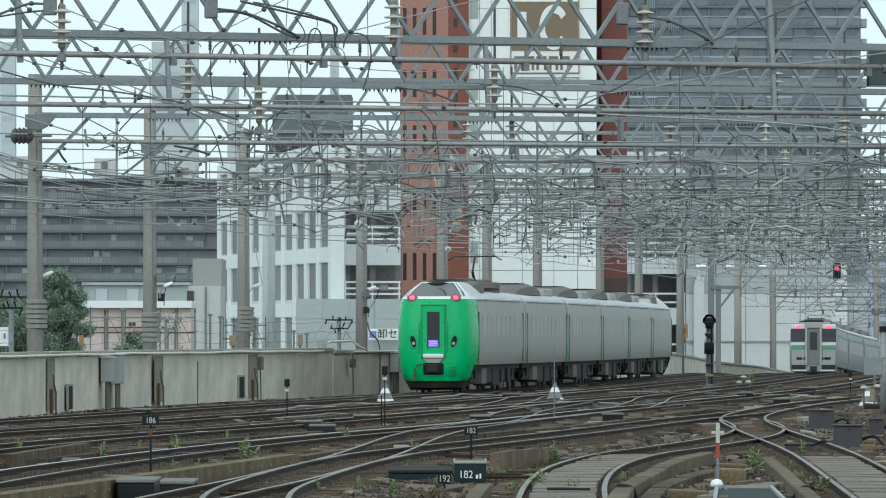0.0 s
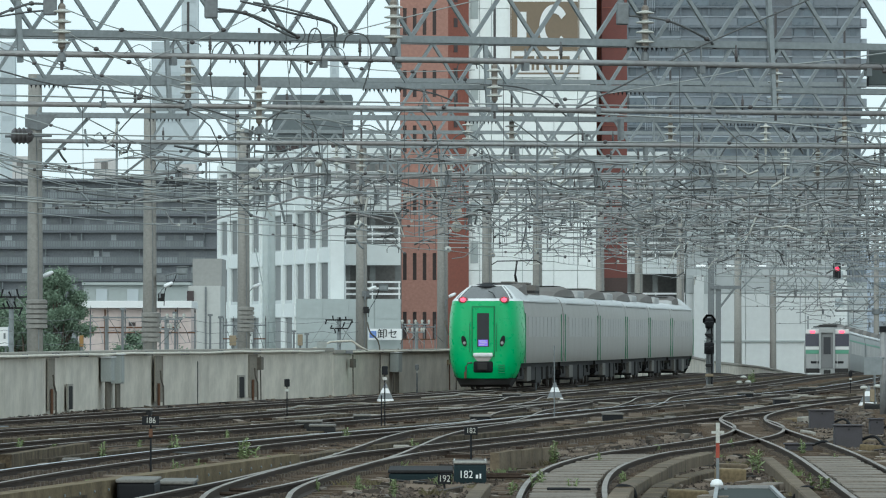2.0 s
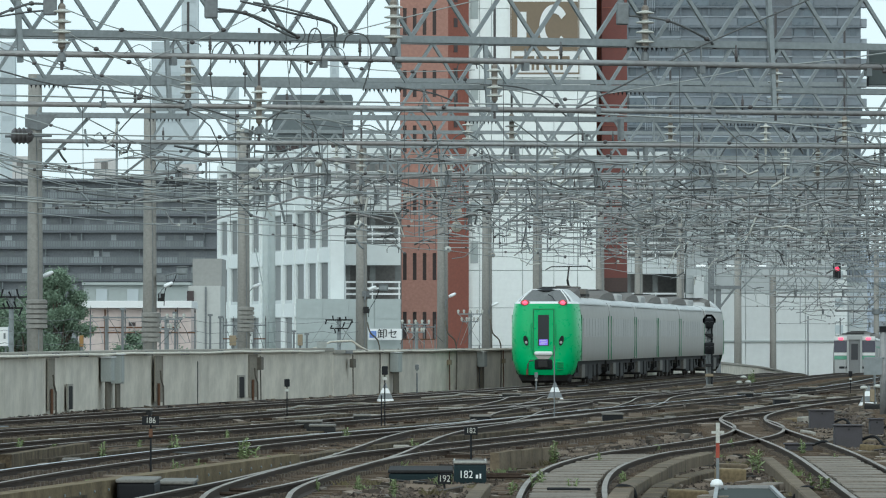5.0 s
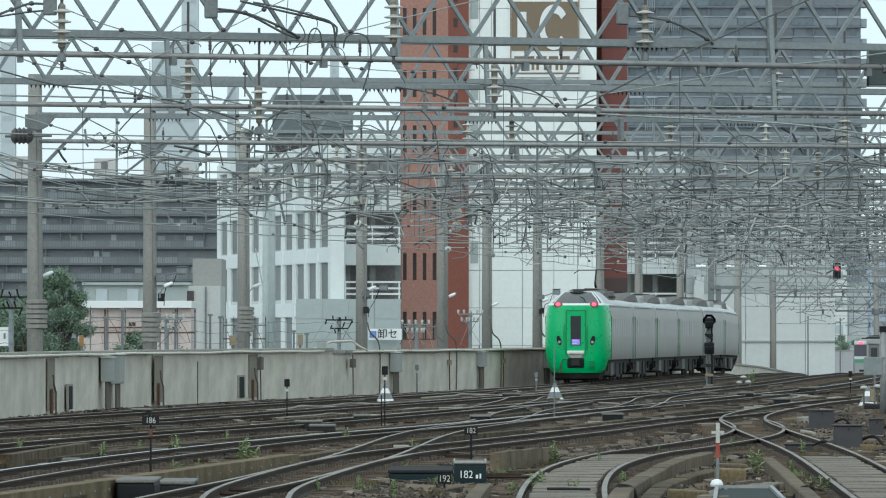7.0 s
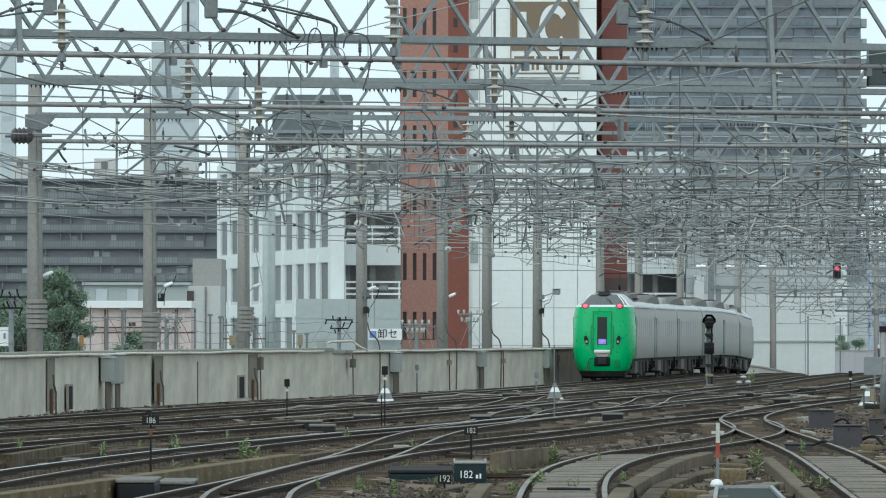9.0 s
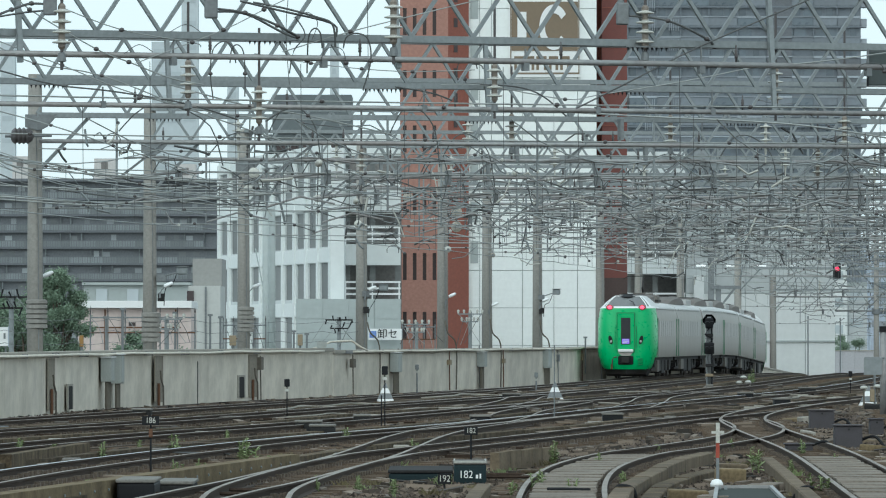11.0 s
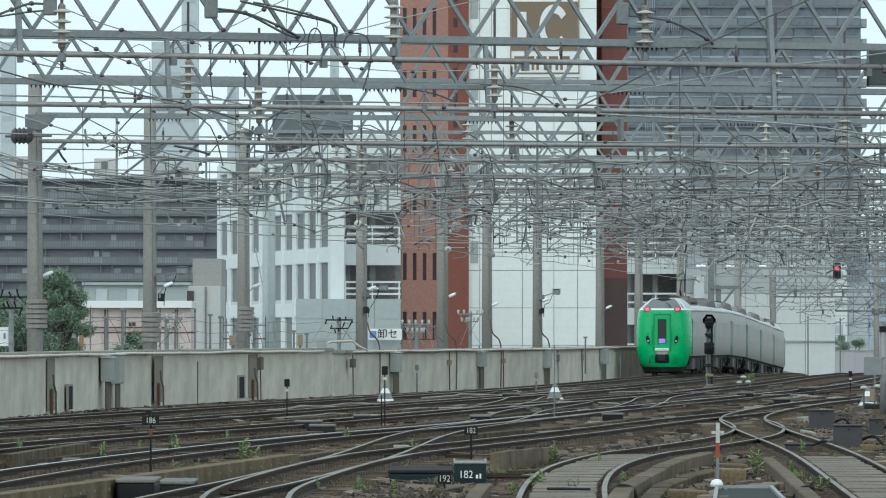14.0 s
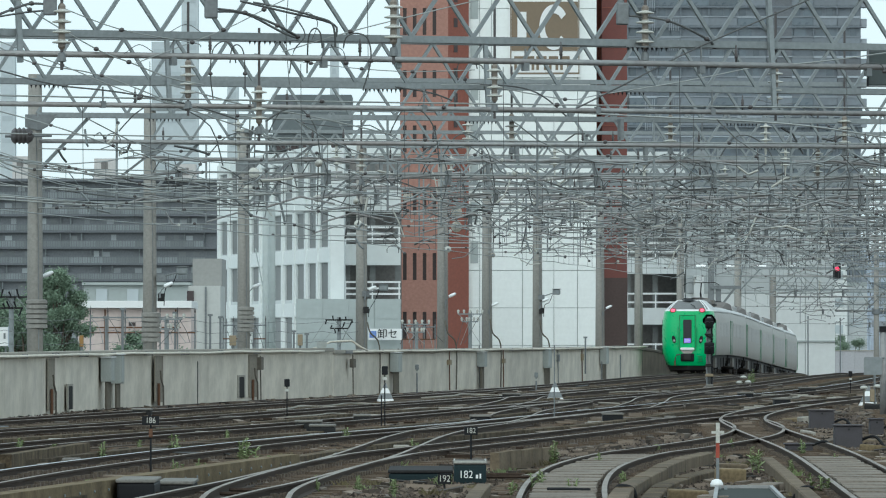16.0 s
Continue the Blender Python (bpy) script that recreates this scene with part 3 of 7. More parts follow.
# isolator switches with drooping cables on the nearest beam
for pts in (((-7.66, 155.00, 8.44), (-8.02, 155.00, 8.47), (-8.38, 154.50, 8.33), (-8.73, 154.00, 8.16)), ((-4.58, 157.00, 8.46), (-3.91, 157.00, 8.37), (-3.27, 157.00, 8.12), (-2.88, 157.50, 7.92)), ((3.68, 163.00, 8.57), (4.61, 163.00, 8.45), (5.42, 163.50, 8.10), (5.60, 164.00, 7.95))):
    ob = thing("isolator_switch", "dark grey isolator switch box with a drooping black cable", "switch", "isolator switches")
    a = Vector(pts[0])
    part("case", Mesh().box(a.x - 0.13, a.x + 0.13, a.y - 1.0, a.y - 0.75, a.z - 0.2, a.z + 0.25), GALVD, ob, bevel=0.03)
    part("hanger", Mesh().tube([(a.x, a.y - 0.85, a.z + 0.2), (a.x, a.y - 0.85, a.z + 0.9)], 0.04, 6), GALVD, ob)
    part("cable", Mesh().tube([Vector(q) - Vector((0, 0.9, 0)) for q in spline(pts, 0.15)], 0.026, 6), WIRED, ob)
    for q in pts[1:]:
        part("clamp", BEAD, BROWNP, ob, m=Matrix.Translation(Vector(q) - Vector((0, 0.9, 0))))
# tangles of slack jumper cables on the nearest beams
def tangle(o, seed, spans):
    """Slack loops rising from the beam and hanging past the pipe below it."""
    r = random.Random(seed)
    ob = thing("jumper_tangle", "tangle of slack dark jumper cables on a gantry", "cable", "jumper cable tangles")
    for q in range(spans):
        a, w, h = o[0] + r.uniform(-0.7, 0.7), r.choice((-1, 1)) * r.uniform(0.2, 0.6), r.uniform(0.1, 0.55)
        run = [(a, o[1], o[2]), (a + w * 0.12, o[1] - 0.05, o[2] + h * 0.75), (a + w * 0.5, o[1] - 0.06, o[2] + h), (a + w * 0.9, o[1] - 0.05, o[2] + h * 0.6), (a + w, o[1], o[2] - 0.25), (a + w * r.uniform(0.7, 1.2), o[1], o[2] - r.uniform(0.4, 0.9))]
        part("cable", Mesh().tube(smooth_run(run, 5), 0.016, 5), WIRED, ob)
        part("clamp", BEAD, BROWNP, ob, m=Matrix.Translation(run[4]))


for k, (o, n) in enumerate((((-2.37, 158.90, 7.77), 2), ((-4.71, 186.10, 8.41), 2), ((0.63, 190.50, 8.42), 2))):
    tangle(o, 40 + k, n)


def sight(a, b, d):
    """A spot d metres out behind pixel position (a, b), fitted to the camera's view."""
    return Vector(((a - 784) * d / 14000, d, 2 - (b - 594) * d / 14000))


# depth of the nearest beams in the camera's view, and its growth per pixel
BEAMS = {1: (155.9, 0.0053), 2: (184.2, 0.0054), 3: (220.1, 0.0047), 4: (250.3, 0.0037)}


def slack_wire(run, beam, r, mt, beads=(), label="slack grey wire with dark beads strung between gantries"):
    ob = thing("cross_wire", label, "overhead wire", "wires between gantries")
    d, grow = BEAMS[beam]
    spots = [sight(a, b, d + grow * a) for a, b in run]
    part("wire", Mesh().tube(smooth_run(spots, 4), r, 5), mt, ob)
    for q in beads:
        part("bead", BEAD, BROWNP, ob, m=Matrix.Translation(spots[q]) @ Matrix.Scale(0.95, 4))


# long wires slanting down across the beams, pale with dark beads
for run, beam, r, beads in ((((30, -8), (52, 17), (170, 87), (228, 110), (300, 138), (360, 150)), 1, 0.014, (1, 2, 3)),
                         (((105, 12), (215, 53), (340, 75), (355, 84)), 1, 0.012, (1, 2)),
                         (((-5, 82), (60, 112), (180, 134), (330, 192), (500, 250)), 2, 0.016, (1, 2, 3)),
                         (((-5, 72), (110, 116), (250, 170), (420, 205), (620, 214)), 2, 0.014, (1, 2, 3)),
                         (((240, 112), (395, 53), (467, 17), (520, -8)), 1, 0.011, (1, 2)),
                         (((500, 92), (620, 56), (784, 15), (900, -12)), 1, 0.012, (1,)),
                         (((450, 95), (550, 112), (640, 122), (730, 127), (840, 124)), 2, 0.012, (1, 2, 3)),
                         (((300, 150), (440, 188), (545, 205), (700, 240)), 2, 0.018, (1, 2)),
                         (((780, 150), (860, 152), (1000, 176), (1060, 168), (1200, 146), (1330, 120)), 2, 0.013, (2,)),
                         (((1000, 198), (1130, 206), (1400, 220), (1580, 246)), 3, 0.026, ()),
                         (((1340, 120), (1460, 108), (1580, 92)), 1, 0.014, ()),
                         (((-5, 196), (90, 222), (200, 258), (330, 300)), 3, 0.02, (1, 2))):
    slack_wire(run, beam, r, WIRE, beads)
for run, beam, r in ((((370, 21), (432, 24), (500, 58), (528, 68)), 1, 0.026), (((425, 2), (500, 20), (588, 42), (594, 66)), 1, 0.024),
                  (((-5, 124), (96, 150), (200, 162), (330, 184), (420, 212)), 2, 0.02), (((850, 150), (915, 154), (960, 170), (1002, 206)), 2, 0.02),
                  (((1020, 192), (1120, 142), (1244, 80), (1445, -6)), 1, 0.016), (((1180, 338), (1236, 318), (1302, 314)), 4, 0.026),
                  (((1400, 356), (1460, 312), (1505, 288), (1580, 266)), 4, 0.026), (((700, 154), (760, 164), (800, 178)), 2, 0.02),
                  (((470, 215), (510, 192), (578, 186)), 2, 0.024), (((-5, 30), (45, 22), (88, 18)), 1, 0.02),
                  (((220, 95), (246, 79), (270, 92)), 1, 0.008), (((300, 57), (330, 43), (356, 58)), 1, 0.008), (((552, 70), (562, 40), (545, 22), (520, 32)), 1, 0.008),
                  (((510, -5), (506, 60), (512, 150)), 1, 0.008), (((522, 30), (540, 62), (520, 90), (512, 130)), 1, 0.014), (((650, 0), (652, 140)), 1, 0.008)):
    slack_wire(run, beam, r, WIRED, label="drooping dark cable between gantries")
# the crowd of nearly level wires gathered before the apartment block
rw = random.Random(52)
for k in range(15):
    b0, b1 = rw.uniform(262, 372), rw.uniform(318, 372)
    sag = rw.uniform(4, 14)
    slack_wire(((-8, b0), (110 + rw.uniform(-60, 60), b0 * 0.72 + b1 * 0.28 + sag), (260 + rw.uniform(-70, 70), b0 * 0.35 + b1 * 0.65 + sag), (rw.uniform(390, 520), b1)), 3 if k % 2 else 4, rw.choice((0.014, 0.018, 0.024)), WIRED if k % 4 == 0 else WIRE, (1, 2) if k % 2 else (1,), "pale sagging wire with dark beads between gantries")
ob = thing("isolator_cable", "drooping black cable beside an isolator switch", "cable")
part("cable", Mesh().tube(smooth_run(((-3.81, 158.60, 8.68), (-3.22, 158.60, 8.57), (-2.54, 158.70, 8.39), (-2.22, 158.80, 8.24), (-2.16, 158.90, 7.79)), 5), 0.022, 5), WIRED, ob)
# ribbed tension drum, and discs facing the camera in place of insulator ends
ob = thing("tension_drum", "brown ribbed tension drum on a gantry pole", "drum")
part("drum", Mesh().lathe([(0.05, -0.32), (0.14, -0.3)] + [(0.24 if q % 2 else 0.19, -0.26 + q * 0.06) for q in range(9)] + [(0.14, 0.28), (0.05, 0.32)], Matrix.Rotation(radians(90), 4, "Y"), 14), BROWNP, ob, m=Matrix.Translation((-11.72, 220.30, 7.56)))
part("shaft", Mesh().tube([(-12.2, 220.30, 7.55), (-10.9, 220.30, 7.57)], 0.05, 6), GALVD, ob)
for x, yy, d, r0, mt in ((450, 307, 280.1, 0.2, PORC), (441, 338, 280.35, 0.2, PORC), (808, 376, 317, 0.22, COPING), (808, 402, 317, 0.22, COPING), (562, 352, 280, 0.13, PORC), (722, 350, 318, 0.2, COPING), (634, 397, 300, 0.15, PORC), (793, 442, 318, 0.13, PORC), (872, 452, 335, 0.1, COPING), (1250, 440, 420, 0.28, GALVD), (1240, 280, 330, 0.35, GALVD)):
    ob = thing("round_weight", "round weathered disc hung from the wires in place of an insulator end", "pulley", "round pulleys")
    o = Vector(((x - 784) * d / 14000, d - 0.6, 2 - (yy - 594) * d / 14000))
    part("wheel", Mesh().lathe([(0.04, -0.1), (r0 * 0.6, -0.09), (r0, -0.03), (r0, 0.03), (r0 * 0.6, 0.09), (0.04, 0.1)], Matrix.Rotation(radians(80), 4, "X"), 16), mt, ob, m=Matrix.Translation(o))
    part("hub", Mesh().lathe([(0.02, 0), (0.05, 0), (0.04, 0.05)], Matrix.Rotation(radians(90), 4, "X"), 10), GALVD, ob, m=Matrix.Translation(o + Vector((0, -0.1, 0))))
    part("strap", Mesh().tube([o, o + Vector((0.05, 0, 3.4 if yy == 338 else 1.6))], 0.025, 5), WIRED, ob)
ob = thing("signal_backboard", "dark green-grey board hung under a gantry", "sign board")
part("board", Mesh().box(10.26, 10.86, 190.6, 190.8, 8.03, 8.85), DARKBD, ob, bevel=0.02)
part("frame", Mesh().tube([(10.23, 190.50, 8.01), (10.23, 190.50, 8.83), (10.45, 190.50, 8.97)], 0.03, 6), BLACK, ob)
rng = random.Random(9)
for k in range(24):
    ob = thing("feeder_wire", "long sagging feeder wire strung along the gantries", "overhead wire", "feeder wires")
    off, off2 = rng.uniform(-14, 10), rng.uniform(-2.5, 2.5)
    z = rng.choice((6.6, 6.9, 7.2, 7.5, 8.7, 9.1, 9.4))
    pts = []
    for a, c in zip(GANTRIES[:-1], GANTRIES[1:]):
        for q in range(4):
            t = q / 4
            yy = a[0] + (c[0] - a[0]) * t
            pts.append((main_x(yy) + off + off2 * (yy - 160) / 350, yy, grade(yy) + z - 0.35 * 4 * t * (1 - t)))
    s0 = rng.randrange(9, 30) 
    pts = [(pts[0][0] - 7, 95, z - 0.2), *pts][s0:s0 + rng.randrange(18, 50)]
    part("wire", Mesh().tube(pts, rng.choice((0.011, 0.014, 0.018)), 5), WIRE if rng.random() < 0.7 else WIRED, ob)
    for q in range(0, len(pts), 4):
        part("clamp", BEAD, BROWNP, ob, m=Matrix.Translation(pts[q]) @ Matrix.Rotation(radians(85), 4, "Z"))


# ---- buildings behind the wall ----
# apartment greys are lightened to paint in the distance haze
APT = mat("apartment_wall", (0.16, 0.174, 0.187), 0.85, vary=0.15, scale=0.3)
APTS = mat("apartment_slab", (0.145, 0.156, 0.17), 0.85, vary=0.15, scale=0.3)
APTB = mat("balcony_front", (0.19, 0.213, 0.22), 0.6, vary=0.15, scale=0.5, each=0.22)
APTW = mat("apartment_window", (0.225, 0.25, 0.26), 0.4, vary=0.15, scale=0.8, each=0.5)
WHITEB = mat("white_facade", (0.68, 0.71, 0.705), 0.75, vary=0.05, scale=0.15, second=(0.55, 0.57, 0.55), amount=0.4, streak=True)
PANEL = mat("white_panel", (0.83, 0.86, 0.84), 0.7, vary=0.04, scale=0.3, second=(0.76, 0.79, 0.77), amount=0.35, streak=True, each=0.025)
GREYB = mat("grey_cladding", (0.38, 0.42, 0.412), 0.7, vary=0.07, scale=0.2, each=0.03)
BAY = mat("window_bay", (0.2, 0.21, 0.205), 0.5, vary=0.12, scale=0.4, each=0.15)
DARKB = mat("dark_building", (0.13, 0.15, 0.155), 0.8, vary=0.12, scale=0.2)
# front brick paled for haze; the darker copy carries the flank's shade
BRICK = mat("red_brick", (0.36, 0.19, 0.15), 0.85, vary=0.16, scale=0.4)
BRICKD = mat("red_brick_darker", (0.25, 0.085, 0.06), 0.8, vary=0.14, scale=0.4)
SLIT = mat("slit_glass", (0.05, 0.035, 0.035), 0.4, vary=0.1, scale=1)
MAROON = mat("maroon_cladding", (0.17, 0.06, 0.05), 0.8, vary=0.1, scale=0.3)
GLASS = mat("tower_glass", (0.11, 0.14, 0.165), 0.3, vary=0.12, scale=0.1, each=0.22)
SPANDREL = mat("tower_spandrel", (0.27, 0.3, 0.33), 0.6, vary=0.1, scale=0.1, each=0.15)
TGLASS = mat("balcony_glass", (0.165, 0.19, 0.215), 0.35, vary=0.1, scale=0.12, each=0.12)
TCAP = mat("tower_cap", (0.27, 0.3, 0.33), 0.6, vary=0.12, scale=0.1, each=0.4)
DARKIN = mat("dark_interior", (0.2, 0.19, 0.18), 0.9, vary=0.2, scale=0.4)
BROWNS = mat("sign_brown", (0.2, 0.15, 0.1), 0.6, vary=0.06, scale=0.5)
PINK = mat("pink_render", (0.6, 0.5, 0.465), 0.85, vary=0.08, scale=0.4, second=(0.54, 0.48, 0.46), amount=0.5, streak=True)
ROOFH = mat("roof_house_render", (0.55, 0.53, 0.51), 0.8, vary=0.08, scale=0.3)
# pale tones of far towers carry the distance haze
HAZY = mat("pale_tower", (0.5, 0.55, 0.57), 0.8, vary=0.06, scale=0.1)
# white strip with a glow added to lift its brightness
GLOWSTRIP = mat("glowing_white_strip", (0.95, 0.98, 1.0), 0.4, vary=0.02, scale=1, emit=0.7)
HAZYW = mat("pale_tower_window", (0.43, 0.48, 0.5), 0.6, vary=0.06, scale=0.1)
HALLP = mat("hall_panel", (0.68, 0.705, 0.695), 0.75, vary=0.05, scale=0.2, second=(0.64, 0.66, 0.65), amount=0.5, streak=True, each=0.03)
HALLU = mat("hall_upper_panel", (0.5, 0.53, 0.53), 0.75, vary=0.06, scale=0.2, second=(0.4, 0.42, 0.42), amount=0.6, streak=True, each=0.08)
# far offices' blue-grey, haze included in the colour
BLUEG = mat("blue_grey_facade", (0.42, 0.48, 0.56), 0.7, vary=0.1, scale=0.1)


def at(x, y, rz=0.0):
    return Matrix.Translation((x, y, 0)) @ Matrix.Rotation(rz, 4, "Z")


def pierced(u0, u1, z0, z1, holes, thick=0.4):
    """A wall slab in the xz plane with rectangular openings right through it; y runs into the building."""
    us = sorted({u0, u1, *[h[i] for h in holes for i in (0, 1)]})
    zs = sorted({z0, z1, *[h[i] for h in holes for i in (2, 3)]})
    ms = Mesh()
    for a, b in zip(us, us[1:]):
        for c, d in zip(zs, zs[1:]):
            mu, mz = (a + b) / 2, (c + d) / 2
            if any(h[0] < mu < h[1] and h[2] < mz < h[3] for h in holes):
                continue
            ms.add([(a, 0, c), (b, 0, c), (b, 0, d), (a, 0, d)], [(0, 1, 2, 3)]).add([(a, thick, c), (b, thick, c), (b, thick, d), (a, thick, d)], [(3, 2, 1, 0)])
    for a, b, c, d in [*holes, (u0, u1, z0, z1)]:
        ms.add([(a, 0, c), (b, 0, c), (b, 0, d), (a, 0, d), (a, thick, c), (b, thick, c), (b, thick, d), (a, thick, d)], [(0, 4, 5, 1), (1, 5, 6, 2), (2, 6, 7, 3), (3, 7, 4, 0)])
    return ms


def building(name, label):
    return thing(name, label, "building")


# long apartment block with deck balconies
b = building("apartment_block", "dark grey-brown apartment block with long rows of balconies")
ax, bx, ay, atop = -91.37, -36.49, 1300, 27.26
part("wall", Mesh().box(ax, bx, ay, ay + 14, -7.5, atop), APT, b)
part("parapet", Mesh().box(ax - 0.3, bx + 0.3, ay - 1.6, ay + 14, atop + 0.01, atop + 0.5), APTS, b)
rng = random.Random(21)
fl = 2.67
win = Mesh().box(0, 1.15, 0, 0.1, 0, 1.6).data("window", APTW)
door_w = Mesh().box(0, 0.85, 0, 0.1, 0, 1.95).data("window", APTW)
for k in range(10):
    z = atop - 0.2 - (k + 1) * fl
    part("slab", Mesh().box(ax, bx, ay - 0.9, ay - 0.004, z - 0.16, z + 0.16), APTS, b)
    x = ax + 0.5
    while x < bx - 3.8:
        w = rng.choice((1.6, 1.9, 2.3))
        rail = Mesh().box(0.03, w - 0.03, 0, 0.08, 0, 0.94).box(0.0, w, -0.03, 0.1, 0.94, 1.02, 1)
        for q in np.arange(0.25, w, 0.42):
            rail.box(q - 0.04, q + 0.04, -0.03, 0, 0, 0.94, 1)
        part("balcony_rail", rail, [APTB, APTS], b, m=at(x, ay - 0.9) @ Matrix.Translation((0, 0, z + 0.2)))
        if x > -74.66 and rng.random() < 0.62:
            if rng.random() < 0.5:
                part("window", win, APTW, b, m=at(x + rng.uniform(0.0, 0.3), ay - 0.1) @ Matrix.Translation((0, 0, z + 0.4)))
            else:
                part("window", door_w, APTW, b, m=at(x + rng.uniform(0.1, 0.7), ay - 0.1) @ Matrix.Translation((0, 0, z + 0.25)))
        x += w
        if rng.random() < 0.25:
            part("partition", Mesh().box(-0.05, 0.05, -0.8, 0, 0, 2.3), APTB, b, m=at(x, ay) @ Matrix.Translation((0, 0, z + 0.17)))
for x0, x1, y in (-57.48, -53.95, 280), (-70.94, -68.34, 276), (-44.01, -40.76, 290):
    h = 2 - (y - 594) * 1300 / 14000
    part("roof_house", Mesh().box(x0, x1, ay + 3, ay + 9, atop + 0.5, h).box((x0 + x1) / 2 - 0.6, (x0 + x1) / 2 + 0.5, ay + 2.9, ay + 3, h - 1.8, h - 0.6, 1), [ROOFH, DARKIN], b)

# white office building; the long flank's bays are shallow to suit the camera's view
b = building("office_building", "white office building with shallow grey window bays")
fx, fy, gx, gy = -7.92, 560, -17.55, 622
fl_len = math.hypot(gx - fx, gy - fy)
fm = Matrix.Translation((gx, gy, 0)) @ Matrix.Rotation(math.atan2(fy - gy, fx - gx), 4, "Z")
bays, z_bands = 10, (0.1, 3.75, 7.1, 10.7)
bw = fl_len / bays
holes = [(k * bw + 0.9, k * bw + bw - 0.9, z0, z0 + 2.55) for k in range(bays) for z0 in (0.75, 4.6, 8.3, 12.0)]
part("flank_wall", pierced(0, fl_len, -7.5, 15.2, holes, 0.2), WHITEB, b, "white frame of piers and bands", m=fm)
for k in range(bays):
    for z0 in (0.75, 4.6, 8.3, 12.0):
        part("window", Mesh().box(0.85, bw - 0.85, 0.1, 0.18, z0 - 0.05, z0 + 2.6), BAY, b, m=fm @ Matrix.Translation((k * bw, 0, 0)))
# piers and bands in a brighter white that makes up for missing side light
for k in range(bays + 1):
    part("pier", Mesh().box(k * bw - 0.5, k * bw + 0.5, -0.16, -0.002, -7.5, 15.3), PANEL, b, m=fm)
for z0 in (-1.4, 3.35, 7.2, 10.9, 14.6):
    part("band", Mesh().box(0, fl_len, -0.1, -0.003, z0, z0 + 1.0), PANEL, b, m=fm)
part("core", Mesh().box(0.3, fl_len - 0.1, 0.22, 0.9, -7.5, 15.1), WHITEB, b, m=fm)
part("corner_pier", Mesh().box(-7.94, -6.95, 556, 566, -7.5, 15.19), WHITEB, b, bevel=0.03)
for k in range(2):
    part("duct", Mesh().tube([(-12.48 + k * 0.42, 557 + k, -7), (-12.48 + k * 0.42, 557 + k, 11.2)], 0.24, 10), GREYB, b, smooth=True)
part("duct_stay", Mesh().tube([(-13.19, 556, 8.12), (-11.81, 555, 1.29)], 0.05, 6), GREYB, b)


def deck_building(name, label, x0, x1, y, base, storeys, pitch, open_h, rails=(0.35, 0.75, 1.2)):
    """Open parking decks: white parapet bands, dark openings, white rails."""
    ob = building(name, label)
    part("back_wall", Mesh().box(x0, x1, y + 12, y + 13, -7.5, base + storeys * pitch), DARKIN, ob)
    for k in range(storeys):
        z = base + k * pitch
        part("deck", Mesh().box(x0, x1, y + 0.3, y + 12, z - 0.3, z), BAY, ob)
        part("parapet", Mesh().box(x0, x1, y, y + 0.3, z + open_h, z + pitch), WHITEB, ob)
        n = max(2, int((x1 - x0) / 2.2))
        for q in range(n + 1):
            xx = x0 + 0.1 + (x1 - x0 - 0.2) * q / n
            part("rail_post", Mesh().box(-0.05, 0.05, 0, 0.1, 0, 1.25), WHITE, ob, m=Matrix.Translation((xx, y + 0.05, z)))
        for h in rails:
            part("rail", Mesh().box(x0, x1, y + 0.02, y + 0.08, z + h - 0.07, z + h + 0.07), WHITE, ob)
        for xx in (x0 + 0.2, (x0 + x1) / 2, x1 - 0.2):
            part("column", Mesh().box(xx - 0.2, xx + 0.2, y + 1.5, y + 1.9, z, z + pitch - 0.3), BAY, ob)
    return ob


deck_building("parking_deck", "white open parking deck with white rails", -7.04, -3.02, 563, 4.6, 3, 3.9, 2.4)
b = building("annex", "low grey metal-clad annex with a blue and white sign")
for k in range(6):
    z = -3.9 + k * 1.41
    for q in range(4):
        w = (-2.96 - -10.25) / 4
        part("panel", Mesh().box(0.01, w - 0.01, 0, 0.3, 0.012, 1.398), GREYB, b, m=Matrix.Translation((-10.25 + q * w, 552, z)))
part("wall", Mesh().box(-10.25, -2.96, 552.25, 556, -7.5, 4.55), GREYB, b)
sgn = part("sign", Mesh().box(-5.20, -2.83, 551, 551.15, 1.69, 2.47), WHITE, b, "white sign with a blue mark")
part("sign_mark", Mesh().box(-5.12, -4.64, 550.96, 551.05, 1.84, 2.31), mat("sign_blue", (0.15, 0.25, 0.55), 0.5), sgn)


def lettering(name, text, size, mt, parent, m, squeeze=1.0):
    cu = bpy.data.curves.new(name, "FONT")
    cu.body, cu.size, cu.extrude, cu.align_x, cu.align_y = text, size, 0.01, "CENTER", "CENTER"
    cu.materials.append(mt)
    ob = new(name, cu)
    ob.parent = parent
    ob.matrix_basis = m @ Matrix.Rotation(radians(90), 4, "X") @ Matrix.Diagonal((squeeze, 1, 1, 1))
    return ob


lettering("lettering", "\u5378\u30bb", 0.72, BLACK, sgn, Matrix.Translation((-3.86, 550.95, 2.08)), 1.0)

# grey office behind, with a plant room on top
b = building("grey_office_tower", "dark grey-green office building with a plant room on its roof")
dy = 900
part("wall", Mesh().box(-19.80, -10.54, dy, dy + 20, -7.5, 24.89), DARKB, b)
part("plant_room", Mesh().box(-19.41, -10.41, dy - 0.3, dy + 15, 25.01, 29.39), DARKB, b)
part("dark_louvre", Mesh().box(-18.26, -16.97, dy - 0.5, dy, 27.33, 29.26), APTS, b)
